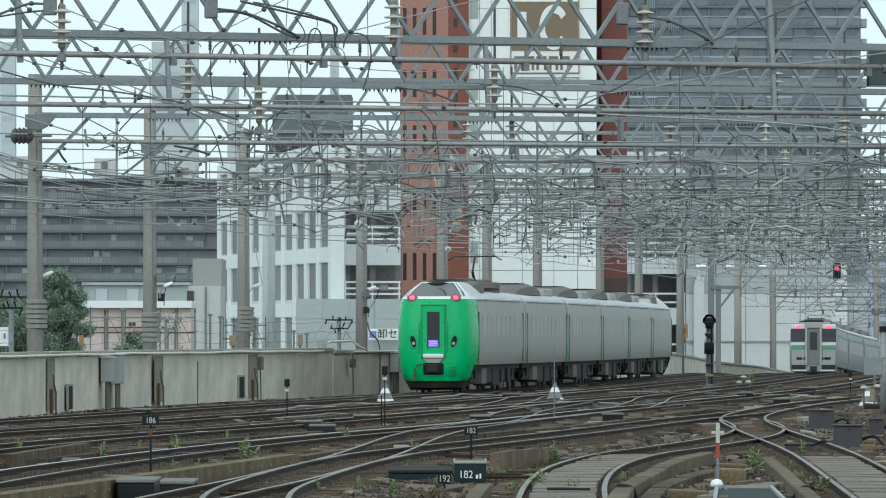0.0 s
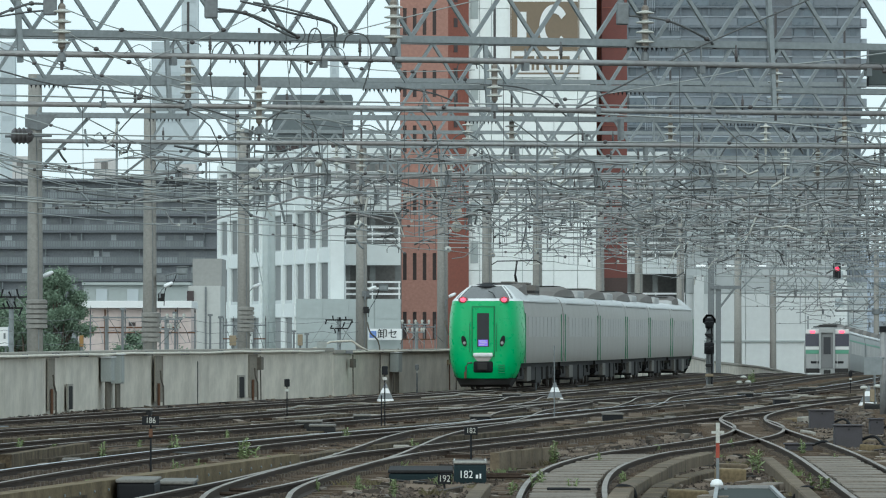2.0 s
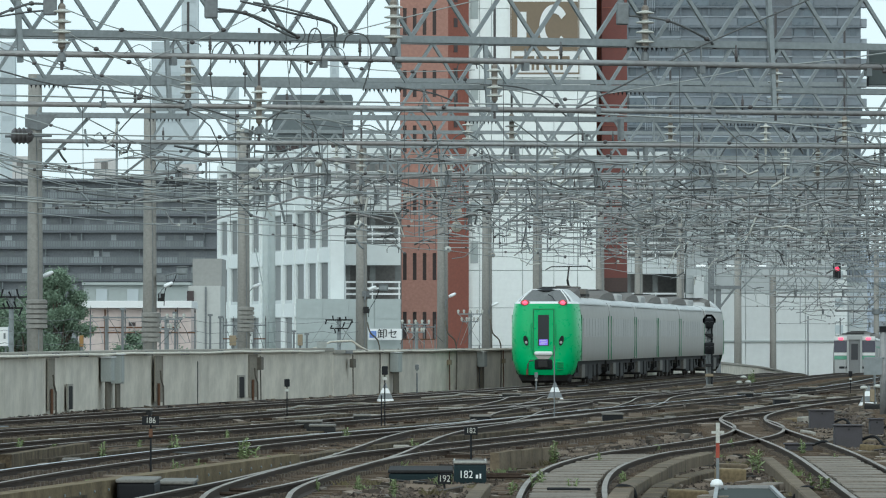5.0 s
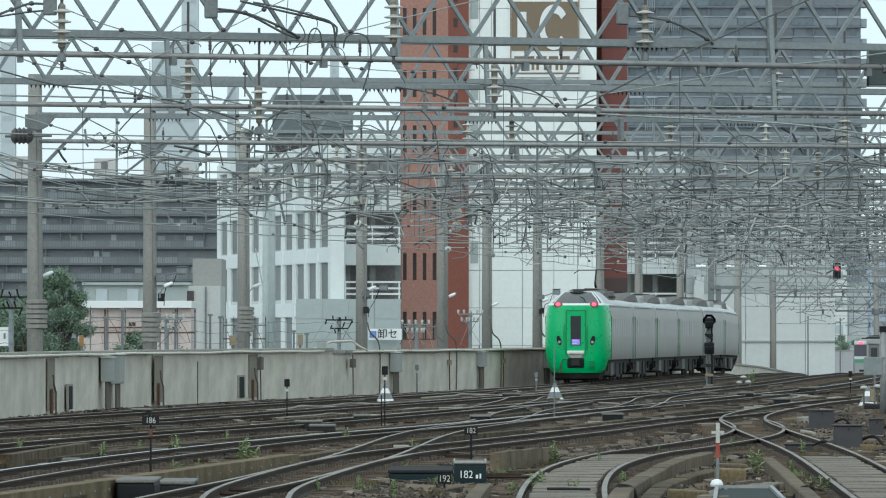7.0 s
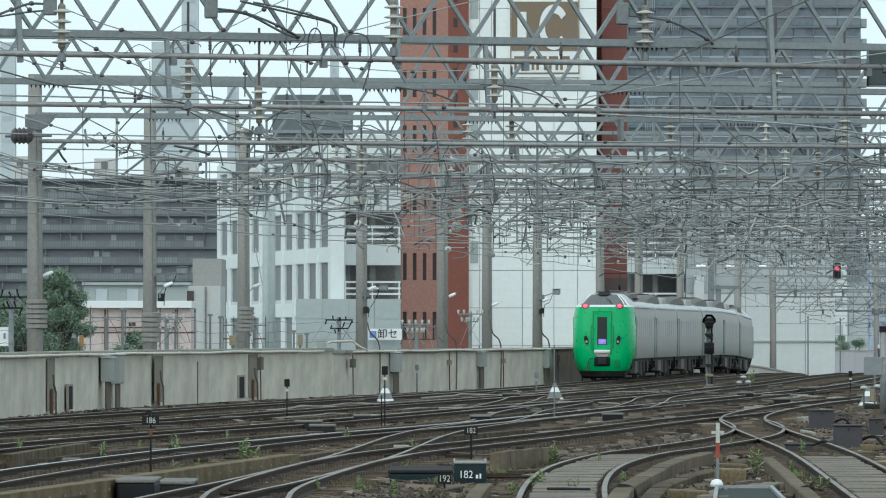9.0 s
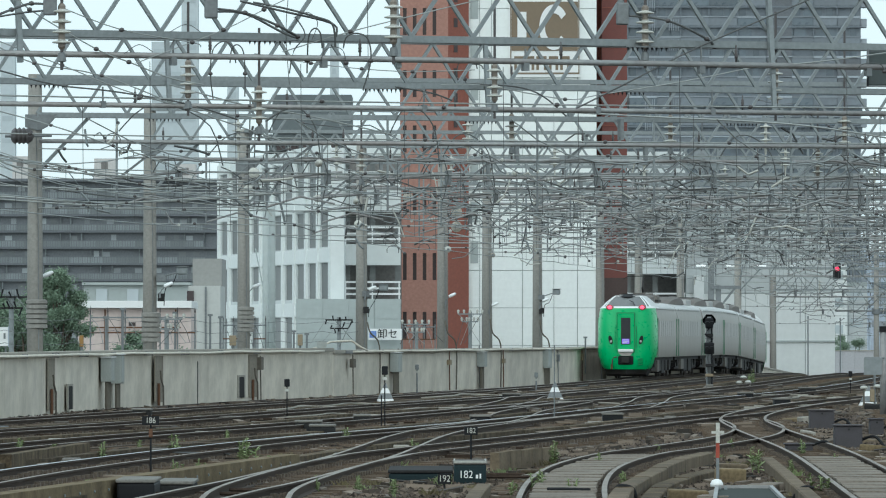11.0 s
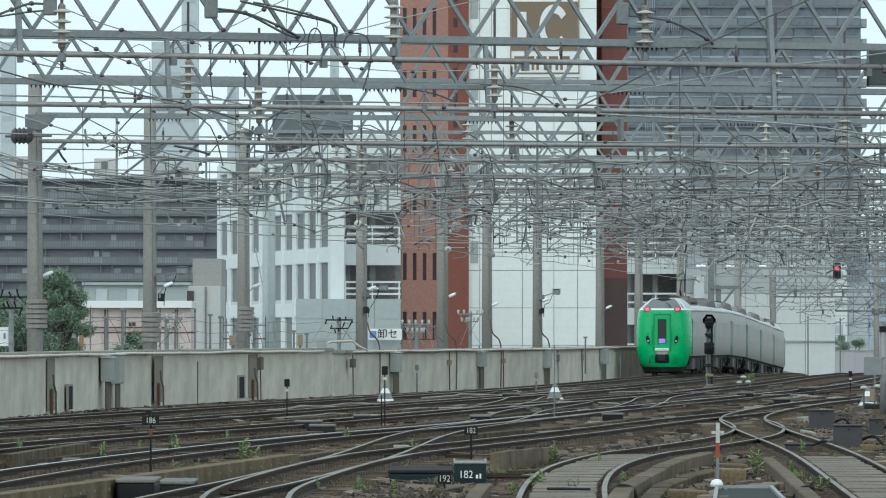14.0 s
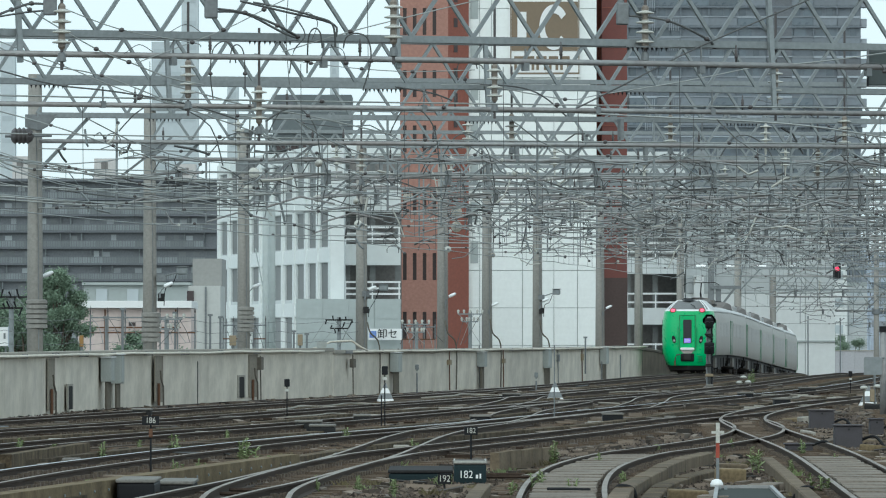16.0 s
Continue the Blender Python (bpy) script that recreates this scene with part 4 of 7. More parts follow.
for k in range(4):
    for q in range(6):
        part("window", Mesh().box(0, 1.0, 0, 0.2, 0, 1.5), SLIT, b, m=Matrix.Translation((-19.54 + 0.6 + q * 1.5, dy - 0.1, 24.89 - 2.6 - k * 3.3)))

# red brick tower, slit windows in two faces
b = building("brick_tower", "red-brown brick tower with rows of narrow slit windows")
by = 600
lx, cx, rx = -3.26, 0.39, 1.96
rows_z = [1.74, 6.20, 11.13, 15.89, 20.09, 24.80, 29.17]
w = cx - lx
holes = [(0.22 + c * 0.75, 0.5 + c * 0.75, z, z + 2.05) for z in rows_z for c in range(4)]
part("front_wall", pierced(0, w, -7.5, 32, holes, 0.35), BRICK, b, m=at(lx, by))
for h in holes:
    part("slit_window", Mesh().box(h[0] - 0.05, h[1] + 0.05, 0.25, 0.3, h[2] - 0.05, h[3] + 0.05), SLIT, b, m=at(lx, by))
side = math.atan2(1.6, rx - cx)
# flank shade is put into the wall's darker red
part("side_wall", Mesh().box(0, math.hypot(1.6, rx - cx), 0, 0.4, -7.5, 32), BRICKD, b, "flank in darker red, its turned-away shade in the colour", m=at(cx, by, side))
for k in range(14):
    part("flank_window", Mesh().box(0.6, 1.0, -0.03, 0.2, 0, 0.7), SLIT, b, m=at(cx, by, side) @ Matrix.Translation((0, 0, 12.1 + k * 1.9)))
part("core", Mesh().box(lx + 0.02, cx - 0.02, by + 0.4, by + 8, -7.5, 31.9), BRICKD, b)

# white panelled parking tower with a big sign
b = building("parking_tower", "white panelled parking tower with a large brown and white sign")
ty, x0, x1 = 602, 1.94, 11.70
part("core", Mesh().box(x0, x1, ty + 0.3, ty + 14, -7.5, 33), GREYB, b)
cols = [x0, x0 + 0.85, x0 + 1.75, x0 + 4.1, x0 + 6.5, x0 + 8.3, x1]
for a, c in zip(cols, cols[1:]):
    for k in range(14):
        part("panel", Mesh().box(0.02, c - a - 0.02, 0, 0.3, 0.02, 2.83), PANEL, b, m=Matrix.Translation((a, ty, -7.3 + k * 2.85)))
for k in range(8):
    part("stair_window", Mesh().box(0.1, 0.7, -0.02, 0.1, 0, 1.6), GREYB, b, m=Matrix.Translation((x0 + 0.05, ty, 7.5 + k * 3.1)))
sgn = part("sign_board", Mesh().box(5.05, 10.44, ty - 0.25, ty - 0.01, 21.66, 27.75), WHITE, b, "white sign board with brown shapes")
part("sign_block", Mesh().box(5.22, 10.27, ty - 0.3, ty - 0.24, 23.66, 27.40), BROWNS, sgn, "brown block")
ring = Mesh()
for k in range(24):
    a0, a1 = radians(35 + k * 12), radians(35 + (k + 1) * 12)
    ring.add([(r * math.cos(a) * 1.0, 0, r * math.sin(a) * 1.55) for a in (a0, a1) for r in (0.68, 1.12)], [(0, 1, 3, 2)])
    ring.add([(r * math.cos(a) * 1.0, 0.05, r * math.sin(a) * 1.55) for a in (a0, a1) for r in (0.68, 1.12)], [(2, 3, 1, 0)])
part("sign_curve", ring, WHITE, sgn, m=Matrix.Translation((8.44, ty - 0.36, 25.45)))
part("sign_bar", Mesh().box(5.66, 6.35, ty - 0.35, ty - 0.3, 24.36, 26.62), WHITE, sgn)
for k, (u, w) in enumerate(((5.42, 0.72), (6.32, 0.62), (7.1, 0.78), (8.06, 0.7), (8.92, 0.72))):
    part("sign_stroke", Mesh().box(u, u + 0.2, ty - 0.3, ty - 0.24, 22.2, 23.25).box(u + w - 0.2, u + w, ty - 0.3, ty - 0.24, 22.2, 23.25).box(u + 0.18, u + w - 0.18, ty - 0.3, ty - 0.24, 23.03, 23.25), BROWNS, sgn, "plain brown mark")
for u in (5.12, 10.3):
    part("sign_line", Mesh().box(u, u + 0.08, ty - 0.28, ty - 0.24, 21.88, 27.6), BROWNS, sgn)
part("sign_line", Mesh().box(5.18, 10.31, ty - 0.28, ty - 0.24, 21.88, 22.01), BROWNS, sgn)

b = building("maroon_tower", "dark red clad stair tower between white blocks")
part("front_wall", Mesh().box(12.12, 14.06, 604, 618, -7.5, 33), MAROON, b)
part("base_cladding", Mesh().box(12.1, 14.08, 603.8, 603.99, -7.5, 6.4), mat("dark_brown_cladding", (0.075, 0.05, 0.045), 0.8, vary=0.2, scale=0.6), b, "dark brown lower cladding")
part("side_strip", Mesh().box(11.77, 12.15, 606, 618, -7.5, 33), BRICKD, b, "lighter red strip")
for k in range(13):
    part("panel_joint", Mesh().box(12.12, 14.06, 603.95, 604.01, -6 + k * 3, -5.93 + k * 3), BRICKD, b)

# glass high-rise: balcony fronts of tinted glass under pale caps, windows set back behind them
TWALL = mat("tower_recess", (0.165, 0.19, 0.215), 0.7, vary=0.12, scale=0.15)
b = building("glass_tower", "blue-grey high-rise with glass balconies and pale floor bands")
ty, x0, x1 = 1200, 28.03, 63.43
part("core", Mesh().box(x0, x1, ty + 0.6, ty + 30, -7.5, 56), TWALL, b)
edges = [x0, 32.49, 36.09, 40.37, 44.66, 49.11, 52.97, 56.23, 59.83, x1]
rng = random.Random(31)
tdoor = Mesh().box(0, 1.0, 0, 0.1, 0, 1.75).data("window", GLASS)
twide = Mesh().box(0, 1.9, 0, 0.1, 0, 1.6).data("window", GLASS)
rod = Mesh().box(-0.05, 0.05, 0, 0.06, 0, 1.7).data("louvre_bar", SPANDREL)
for k in range(20):
    z = 53.5 - k * 3.03
    for i, (a, c) in enumerate(zip(edges, edges[1:])):
        if (i == 5 and z > 42) or (i == 8 and 39 < z < 46):
            part("dark_panel", Mesh().box(0.05, c - a - 0.05, 0.05, 0.55, -3.0, 0.02), APTS, b, m=Matrix.Translation((a, ty, z)))
            continue
        part("balcony_front", Mesh().box(0.05, c - a - 0.05, 0, 0.1, -1.45, -0.3), GLASS if rng.random() < 0.2 else TGLASS, b, m=Matrix.Translation((a, ty, z)))
        part("partition", Mesh().box(-0.1, 0.1, 0.15, 0.6, -3.0, -0.32), TWALL, b, m=Matrix.Translation((a, ty, z)))
        for q in range(2):
            if rng.random() < 0.6:
                part("window", rng.choice((tdoor, twide)), GLASS, b, m=Matrix.Translation((a + 0.3 + q * (c - a - 0.3) / 2, ty + 0.52, z - 3.1)))
        if i == 0 or (i == 1 and k % 3):
            for q in range(5):
                part("louvre_bar", rod, SPANDREL, b, m=Matrix.Translation((c - 0.4 - q * 0.34, ty - 0.08, z - 2.2)))
    part("floor_band", Mesh().box(x0, x1, ty - 0.05, ty + 0.58, z - 1.75, z - 1.52), TWALL, b)
    for a, c in zip(edges, edges[1:]):
        part("rail_cap", Mesh().box(a + 0.01, c - 0.01, ty - 0.1, ty + 0.14, -0.29 if rng.random() < 0.5 else -0.2, 0), TCAP, b, m=Matrix.Translation((0, 0, z)))
    part("edge_balcony", Mesh().box(x1 + 0.02, x1 + 0.9, ty + 0.3, ty + 4, z - 1.7, z - 0.4), SPANDREL, b)

b = deck_building("parking_garage", "white parking garage with dark open decks", 14.81, 19.61, 640, 0.13, 3, 4.1, 2.75, (0.45, 1.15))
part("garage_top", Mesh().box(14.83, 19.64, 641, 652, 0.13 + 12.31, 16.90), WHITEB, b)

# white hall and what lies past it
b = building("white_hall", "plain white panelled hall beside the falling line")
hy, x0, x1 = 640, 19.66, 31.73
part("core", Mesh().box(x0, x1, hy + 0.25, hy + 20, -7.5, 9.22), GREYB, b)
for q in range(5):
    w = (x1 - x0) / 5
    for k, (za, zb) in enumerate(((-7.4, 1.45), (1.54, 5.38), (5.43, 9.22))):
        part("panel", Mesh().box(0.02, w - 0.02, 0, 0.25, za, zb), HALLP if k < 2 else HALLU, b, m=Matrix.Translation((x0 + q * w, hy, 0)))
part("pilaster", Mesh().box(20.27, 21.09, 639, 639.9, -7.5, 6.84), HALLP, b, bevel=0.03)
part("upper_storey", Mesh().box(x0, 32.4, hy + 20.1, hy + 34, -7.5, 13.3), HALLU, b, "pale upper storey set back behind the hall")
part("ledge", Mesh().box(x0, x1, hy - 0.12, hy, 1.45, 1.59), GREYB, b)
# bright strips on the upper panels; their glow is added
for i in range(4):
    part("roof_lamp_strip", Mesh().box(0, 0.75, -0.1, 0, 0, 0.14), GLOWSTRIP, b, m=Matrix.Translation((20.49 + i * 2.45, hy, 7.58)))
b = building("far_office", "office blocks far off, haze put into their pale blue-grey")
for i, (xa, xb, yy) in enumerate(((1470, 1500, 470), (1503, 1536, 425), (1540, 1600, 450))):
    o = 1500 + i * 40
    xa, xb, zt = (xa - 784) * o / 14000, (xb - 784) * o / 14000, 2 - (yy - 594) * o / 14000
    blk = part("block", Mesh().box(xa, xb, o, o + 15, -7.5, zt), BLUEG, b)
    for k in range(6):
        part("window_band", Mesh().box(xa + 0.3, xb - 0.3, o - 0.1, o + 0.1, zt - 1.6 - k * 2.6, zt - 0.4 - k * 2.6), SPANDREL if k % 2 else GLASS, blk)
b = building("pale_block", "pale plain block far behind the trees")
for k, (xa, xb, zt) in enumerate(((41.4, 43.4, 9.6), (43.42, 45.6, 7.4))):
    part("wall", Mesh().box(xa, xb, 850 + k, 862, -7.5, zt), HALLU if k else HALLP, b)
    part("parapet", Mesh().box(xa - 0.05, xb, 849.9 + k, 862, zt + 0.004, zt + 0.3), GREYB, b)
    for q in range(3):
        part("window", Mesh().box(xa + 0.4, xb - 0.4, 849.92 + k, 850.1 + k, zt - 1.6 - q * 2.9, zt - 0.7 - q * 2.9), HAZYW, b)
# poles of the falling line
for x, y, top in ((32.83, 680, 10.6), (32.87, 600, 9.6)):
    ob = thing("line_pole", "tall grey concrete pole beside the falling line", "pole", "poles of the falling line")
    part("shaft", Mesh().tube([(x, y, -7), (x, y, top)], 0.24, 10, r2=0.19), POLE, ob, smooth=True)
    for k, h in enumerate((top - 1.2, top - 2.6, top - 4.6)):
        arm = part("bracket_arm", Mesh().tube([(x, y - 0.2, h), (x + 1.1, y - 0.2, h + 0.25), (x + 2.3, y - 0.2, h + 0.2)], 0.05, 6), GALV, ob)
        part("stay", Mesh().tube([(x, y - 0.2, h + 0.9), (x + 1.9, y - 0.2, h + 0.22)], 0.03, 5), GALVD, ob)
        part("insulator", Mesh().lathe([(0.03, -0.2), (0.09, -0.15), (0.06, -0.05), (0.09, 0.05), (0.03, 0.2)], Matrix.Rotation(radians(85), 4, "Y"), 8), PORC, arm, m=Matrix.Translation((x + 0.5, y - 0.2, h + 0.12)))
    part("clamp_band", Mesh().lathe([(0.2, -0.2), (0.3, -0.18), (0.3, 0.18), (0.2, 0.2)], sides=12), GALVD, ob, m=Matrix.Translation((x, y, top - 5.8)))
# low buildings behind the wall
b = building("pink_shed", "low pink-walled shed with a white roof edge")
sy = 360
part("wall", Mesh().box(-16.61, -11.47, sy, sy + 8, -7.5, 3.23), PINK, b)
part("roof", Mesh().box(-16.71, -11.42, sy - 0.4, sy + 8.2, 3.23 + 0.01, 3.57), WHITE, b, "white sheet roof edge", bevel=0.02)
for x in (186, 216, 262, 311):
    part("wall_pipe", Mesh().tube([((x - 784) * 360 / 14000, sy - 0.1, -3), ((x - 784) * 360 / 14000, sy - 0.1, 3.18)], 0.04, 6), RUST, b)
part("pipe_rail", Mesh().tube([(-16.56, sy - 0.25, 2.36), (-11.93, sy - 0.25, 2.36)], 0.04, 6), RUST, b)
part("vent_window", Mesh().box(-14.30, -13.99, sy - 0.06, sy, 2.44, 2.59), SLIT, b)
b = building("pale_workshop", "pale grey workshop with a flat roof")
part("wall", Mesh().box(-23.62, -16.68, 520, 530, -7.5, 5.31), GREYB, b)
part("roof_edge", Mesh().box(-23.73, -16.60, 519.7, 530, 5.31, 5.49), GREYB, b)
for x0, x1 in ((170, 190), (225, 245)):
    part("shutter", Mesh().box((x0 - 784) * 520 / 14000, (x1 - 784) * 520 / 14000, 519.9, 520, 3.26, 5.05), HAZY, b)
b = building("grey_block", "plain grey concrete block beside the office building")
part("wall", Mesh().box(-15.19, -13.44, 480, 490, -7.5, 6.66), mat("brown_grey_render", (0.3, 0.3, 0.285), 0.85, vary=0.08, scale=0.4), b)
part("lower_wing", Mesh().box(-15.14, -13.23, 470, 479.9, -7.5, 4.95), mat("pale_grey_render", (0.5, 0.51, 0.49), 0.85, vary=0.06, scale=0.4, second=(0.43, 0.44, 0.42), amount=0.5, streak=True), b)
part("wall_pipe", Mesh().tube([(-14.1, 469.9, -5), (-14.1, 469.9, 4.9)], 0.06, 6), GALVD, b)
part("window", Mesh().box(-15.21, -14.80, 469.9, 470.2, 4.01, 4.65), SLIT, b)
# slender far towers, the haze painted in as a pale colour
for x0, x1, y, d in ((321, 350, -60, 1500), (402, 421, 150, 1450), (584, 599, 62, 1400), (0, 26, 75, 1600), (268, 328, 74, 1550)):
    b = building("slender_tower", "slender tower block far off, haze put into its pale colour")
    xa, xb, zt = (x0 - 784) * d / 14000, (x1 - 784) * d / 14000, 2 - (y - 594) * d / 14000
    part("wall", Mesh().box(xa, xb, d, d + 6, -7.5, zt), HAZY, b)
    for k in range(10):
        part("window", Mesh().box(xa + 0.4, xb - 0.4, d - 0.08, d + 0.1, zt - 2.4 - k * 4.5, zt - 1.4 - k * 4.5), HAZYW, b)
# braced steel column past the wall
b = thing("steel_column", "braced grey steel column carrying a short cross beam", "column")
part("column", Mesh().box(14.91, 15.26, 445, 445.4, -1.5, 8.33), GALVD, b, bevel=0.02)
part("side_column", Mesh().box(15.35, 15.64, 445, 445.4, -1.5, 4.80 + 0.01), GALVD, b, bevel=0.02)
part("cross_beam", Mesh().box(15.07, 16.78, 444.9, 445.3, 4.61, 4.80), GALVD, b)
part("brace", Mesh().bar((15.54, 445.00, 3.53), (16.40, 445.00, 4.64), 0.12, 0.12), GALVD, b)
# ---- fittings on poles and wall ----
LAMPW = mat("lamp_white", (0.82, 0.84, 0.84), 0.4, vary=0.04, scale=4)
CABINET = mat("cabinet_grey", (0.37, 0.4, 0.385), 0.6, vary=0.1, scale=2, second=(0.27, 0.275, 0.25), amount=0.6, streak=True)
DARKSLOT = mat("dark_recess", (0.15, 0.135, 0.11), 0.95, vary=0.25, scale=3)
ORANGE = mat("ochre_paint", (0.32, 0.18, 0.06), 0.7, vary=0.12, scale=4)
OCHREG = mat("ochre_grey", (0.3, 0.24, 0.16), 0.8, vary=0.2, scale=3)
BOXDK = mat("dark_box", (0.035, 0.035, 0.035), 0.95, vary=0.3, scale=3)
REDP = mat("red_paint", (0.33, 0.055, 0.03), 0.6, vary=0.15, scale=5)
LEAF = mat("weed_leaf", (0.235, 0.29, 0.135), 0.7, vary=0.3, scale=6, each=0.25)
# tree green is paled, with haze put into the leaf colour
LEAFD = mat("tree_leaf", (0.19, 0.265, 0.185), 0.8, vary=0.35, scale=1.5, each=0.1)
BARK = mat("bark", (0.1, 0.08, 0.06), 0.9, vary=0.3, scale=4)
LIDM = mat("machine_lid", (0.2, 0.192, 0.175), 0.85, vary=0.25, scale=3)
for dull in (BOXDK, LIDM):
    dull.node_tree.nodes["Principled BSDF"].inputs["Specular IOR Level"].default_value = 0.15
STONE = mat("ballast_stone", (0.1, 0.078, 0.058), 0.95, vary=0.45, scale=1.5, second=(0.035, 0.026, 0.018), amount=0.85)


def pole_lamp(x, y, z, side=1, low=0.0):
    ob = thing("pole_lamp", "white bell-shaped yard lamp on a bent bracket", "lamp", "yard lamps on poles")
    part("bracket", Mesh().tube([(0, 0, -0.45), (0.12 * side, -0.1, -0.2), (0.35 * side, -0.25, 0.0)], 0.03, 6), GALVD, ob)
    part("clamp", Mesh().box(-0.06, 0.06, -0.06, 0.06, -0.7, -0.35), GALVD, ob)
    part("shade", Mesh().lathe([(0.02, -0.02), (0.11, 0.0), (0.13, 0.25), (0.1, 0.52), (0.03, 0.6)], Matrix.Rotation(radians(65 * side), 4, "Y"), 12), LAMPW, ob, "white enamelled shade", m=pose(0.28 * side, -0.28, 0.0), smooth=True)
    ob.matrix_basis = Matrix.Translation((x - 0.08, y, z - 0.03)) @ Matrix.Scale(0.52, 4)
    return ob


for x, yy, d in ((74, 488, 222), (288, 506, 252), (444, 508, 281), (650, 512, 302), (792, 524, 321), (868, 540, 338), (958, 532, 356), (1070, 545, 391)):
    pole_lamp((x - 784) * d / 14000, d - 0.35, 2 - (yy - 594) * d / 14000)


def pole_gear(x, y, z, seed):
    """Clamped bracket with a small floodlight, a box and a drooping lead."""
    r = random.Random(seed)
    ob = thing("pole_bracket", "grey bracket with small floodlight and cable lead", "bracket", "brackets on the poles")
    part("arm", Mesh().tube([(0, -0.2, 0), (0.35, -0.3, 0.12), (0.62, -0.3, 0.2)], 0.025, 6), GALVD, ob)
    head = part("floodlight", Mesh().box(0.5, 0.85, -0.42, -0.2, 0.1, 0.34), GALV, ob, bevel=0.05)
    part("visor", Mesh().box(0.48, 0.88, -0.46, -0.18, 0.34, 0.37), GALVD, head)
    part("clamp", Mesh().box(-0.14, 0.14, -0.27, -0.1, -0.12, 0.1), GALVD, ob)
    part("lead", Mesh().tube(smooth_run([(0.5, -0.3, 0.12), (0.35, -0.32, -0.25), (0.15, -0.3, -0.3 - r.uniform(0, 0.3)), (0.1, -0.27, -0.9)], 4), 0.014, 5), BLACK, ob)
    part("junction_box", Mesh().box(-0.1, 0.12, -0.34, -0.24, -0.75, -0.5), BOXDK, ob, bevel=0.02)
    ob.matrix_basis = Matrix.Translation((x, y, z))


for a, b, d, k in ((288, 492, 252, 1), (650, 520, 302, 2), (960, 526, 356, 3)):
    pole_gear((a - 784) * d / 14000 - 0.05, d, 2 - (b - 594) * d / 14000, k)


def collar(x, y, z0, z1):
    ob = thing("pole_collar", "ribbed concrete reinforcing collar round a pole", "pole collar", "collars on the poles")
    n = 6
    h = (z1 - z0) / n
    for k in range(n):
        part("ring", Mesh().lathe([(0.24, 0), (0.3, 0.02), (0.3, h - 0.03), (0.24, h - 0.005)], sides=14), POLE, ob, m=Matrix.Translation((x, y, z0 + k * h)))


for x, ya, yb, d in ((65, 530, 582, 221), (267, 553, 606, 252), (435, 543, 588, 280)):
    collar((x - 784) * d / 14000, d, 2 - (yb - 594) * d / 14000, 2 - (ya - 594) * d / 14000)


def wall_spot(x):
    """Wall distance where the wall crosses pixel column x of the camera's view."""
    best = min(((abs((x - 784) * y / 14000 - wall_x(y)), y) for y in np.arange(180, 470, 0.5)))
    return best[1]


def on_wall(frac, y, z, out=0.0):
    """A pose on the wall's track face, at y along it."""
    d = wall_x(y + 1) - wall_x(y - 1)
    return Matrix.Translation((wall_x(y), y, z)) @ Matrix.Rotation(math.atan2(2, d), 4, "Z") @ Matrix.Translation((0, -out, 0))


RECESS = mat("recess_shade", (0.27, 0.245, 0.2), 0.95, vary=0.3, scale=2, second=(0.16, 0.135, 0.1), amount=0.7, streak=True)
# drain slots and pilaster recesses as flat pieces with painted shade; rusty pipes
for y, z0, z1 in ((226.5, -0.12, 0.55), (267.0, -0.1, 0.6)):
    s = thing("drain_slot", "narrow drain opening on the concrete wall, its dark inside painted flat", "drain", "drain openings")
    m = on_wall(0, y, 0)
    part("frame", Mesh().box(-0.75, 0.75, -0.03, 0.02, z0, z1 + 0.06), COPING, s, m=m)
    # no hole: a near-black panel paints the opening's dark inside
    part("opening", Mesh().box(-0.5, 0.5, -0.035, 0.0, z0, z1), BOXDK, s, m=m)
for y in (221.5, 248.5, 269.5):
    s = thing("wall_joint", "wall joint with its recess shade painted on and a rusty down pipe", "wall joint", "wall joints")
    m = on_wall(0, y, 0)
    # strip stands 2 cm proud; its darker tone paints the recess's shade
    part("recess", Mesh().box(-0.85, 0.85, -0.02, 0.02, -0.1, 1.36), RECESS, s, m=m)
    part("pipe", Mesh().tube([(-0.3, -0.1, 0.9), (-0.25, -0.12, 0.6), (0.2, -0.12, 0.4), (0.25, -0.12, -0.2)], 0.028, 6), DARKSLOT, s, m=m)
    part("rusty_pipe", Mesh().tube([(-0.5, -0.08, 0.5), (-0.5, -0.08, -0.2)], 0.045, 6), RUST, s, m=m)


def wall_cabinet(y, z0, z1, w, legs=True):
    ob = thing("relay_cabinet", "grey steel relay cabinet on the concrete wall", "cabinet", "cabinets on the wall")
    m = on_wall(0, y, 0)
    body = part("case", Mesh().box(-w, w, -0.35, -0.03, z0, z1), CABINET, ob, m=m, bevel=0.02)
    part("door", Mesh().box(-w + 0.08, w - 0.08, -0.37, -0.34, z0 + 0.04, z1 - 0.04), CABINET, body)
    part("lid", Mesh().box(-w - 0.05, w + 0.05, -0.4, 0.0, z1 + 0.002, z1 + 0.03), WHITE, body)
    if legs:
        for x in np.linspace(-w + 0.1, w - 0.1, 4):
            part("conduit", Mesh().tube([(x, -0.2, z0), (x, -0.2, -0.2)], 0.05, 6), DARKSLOT, ob, m=m)


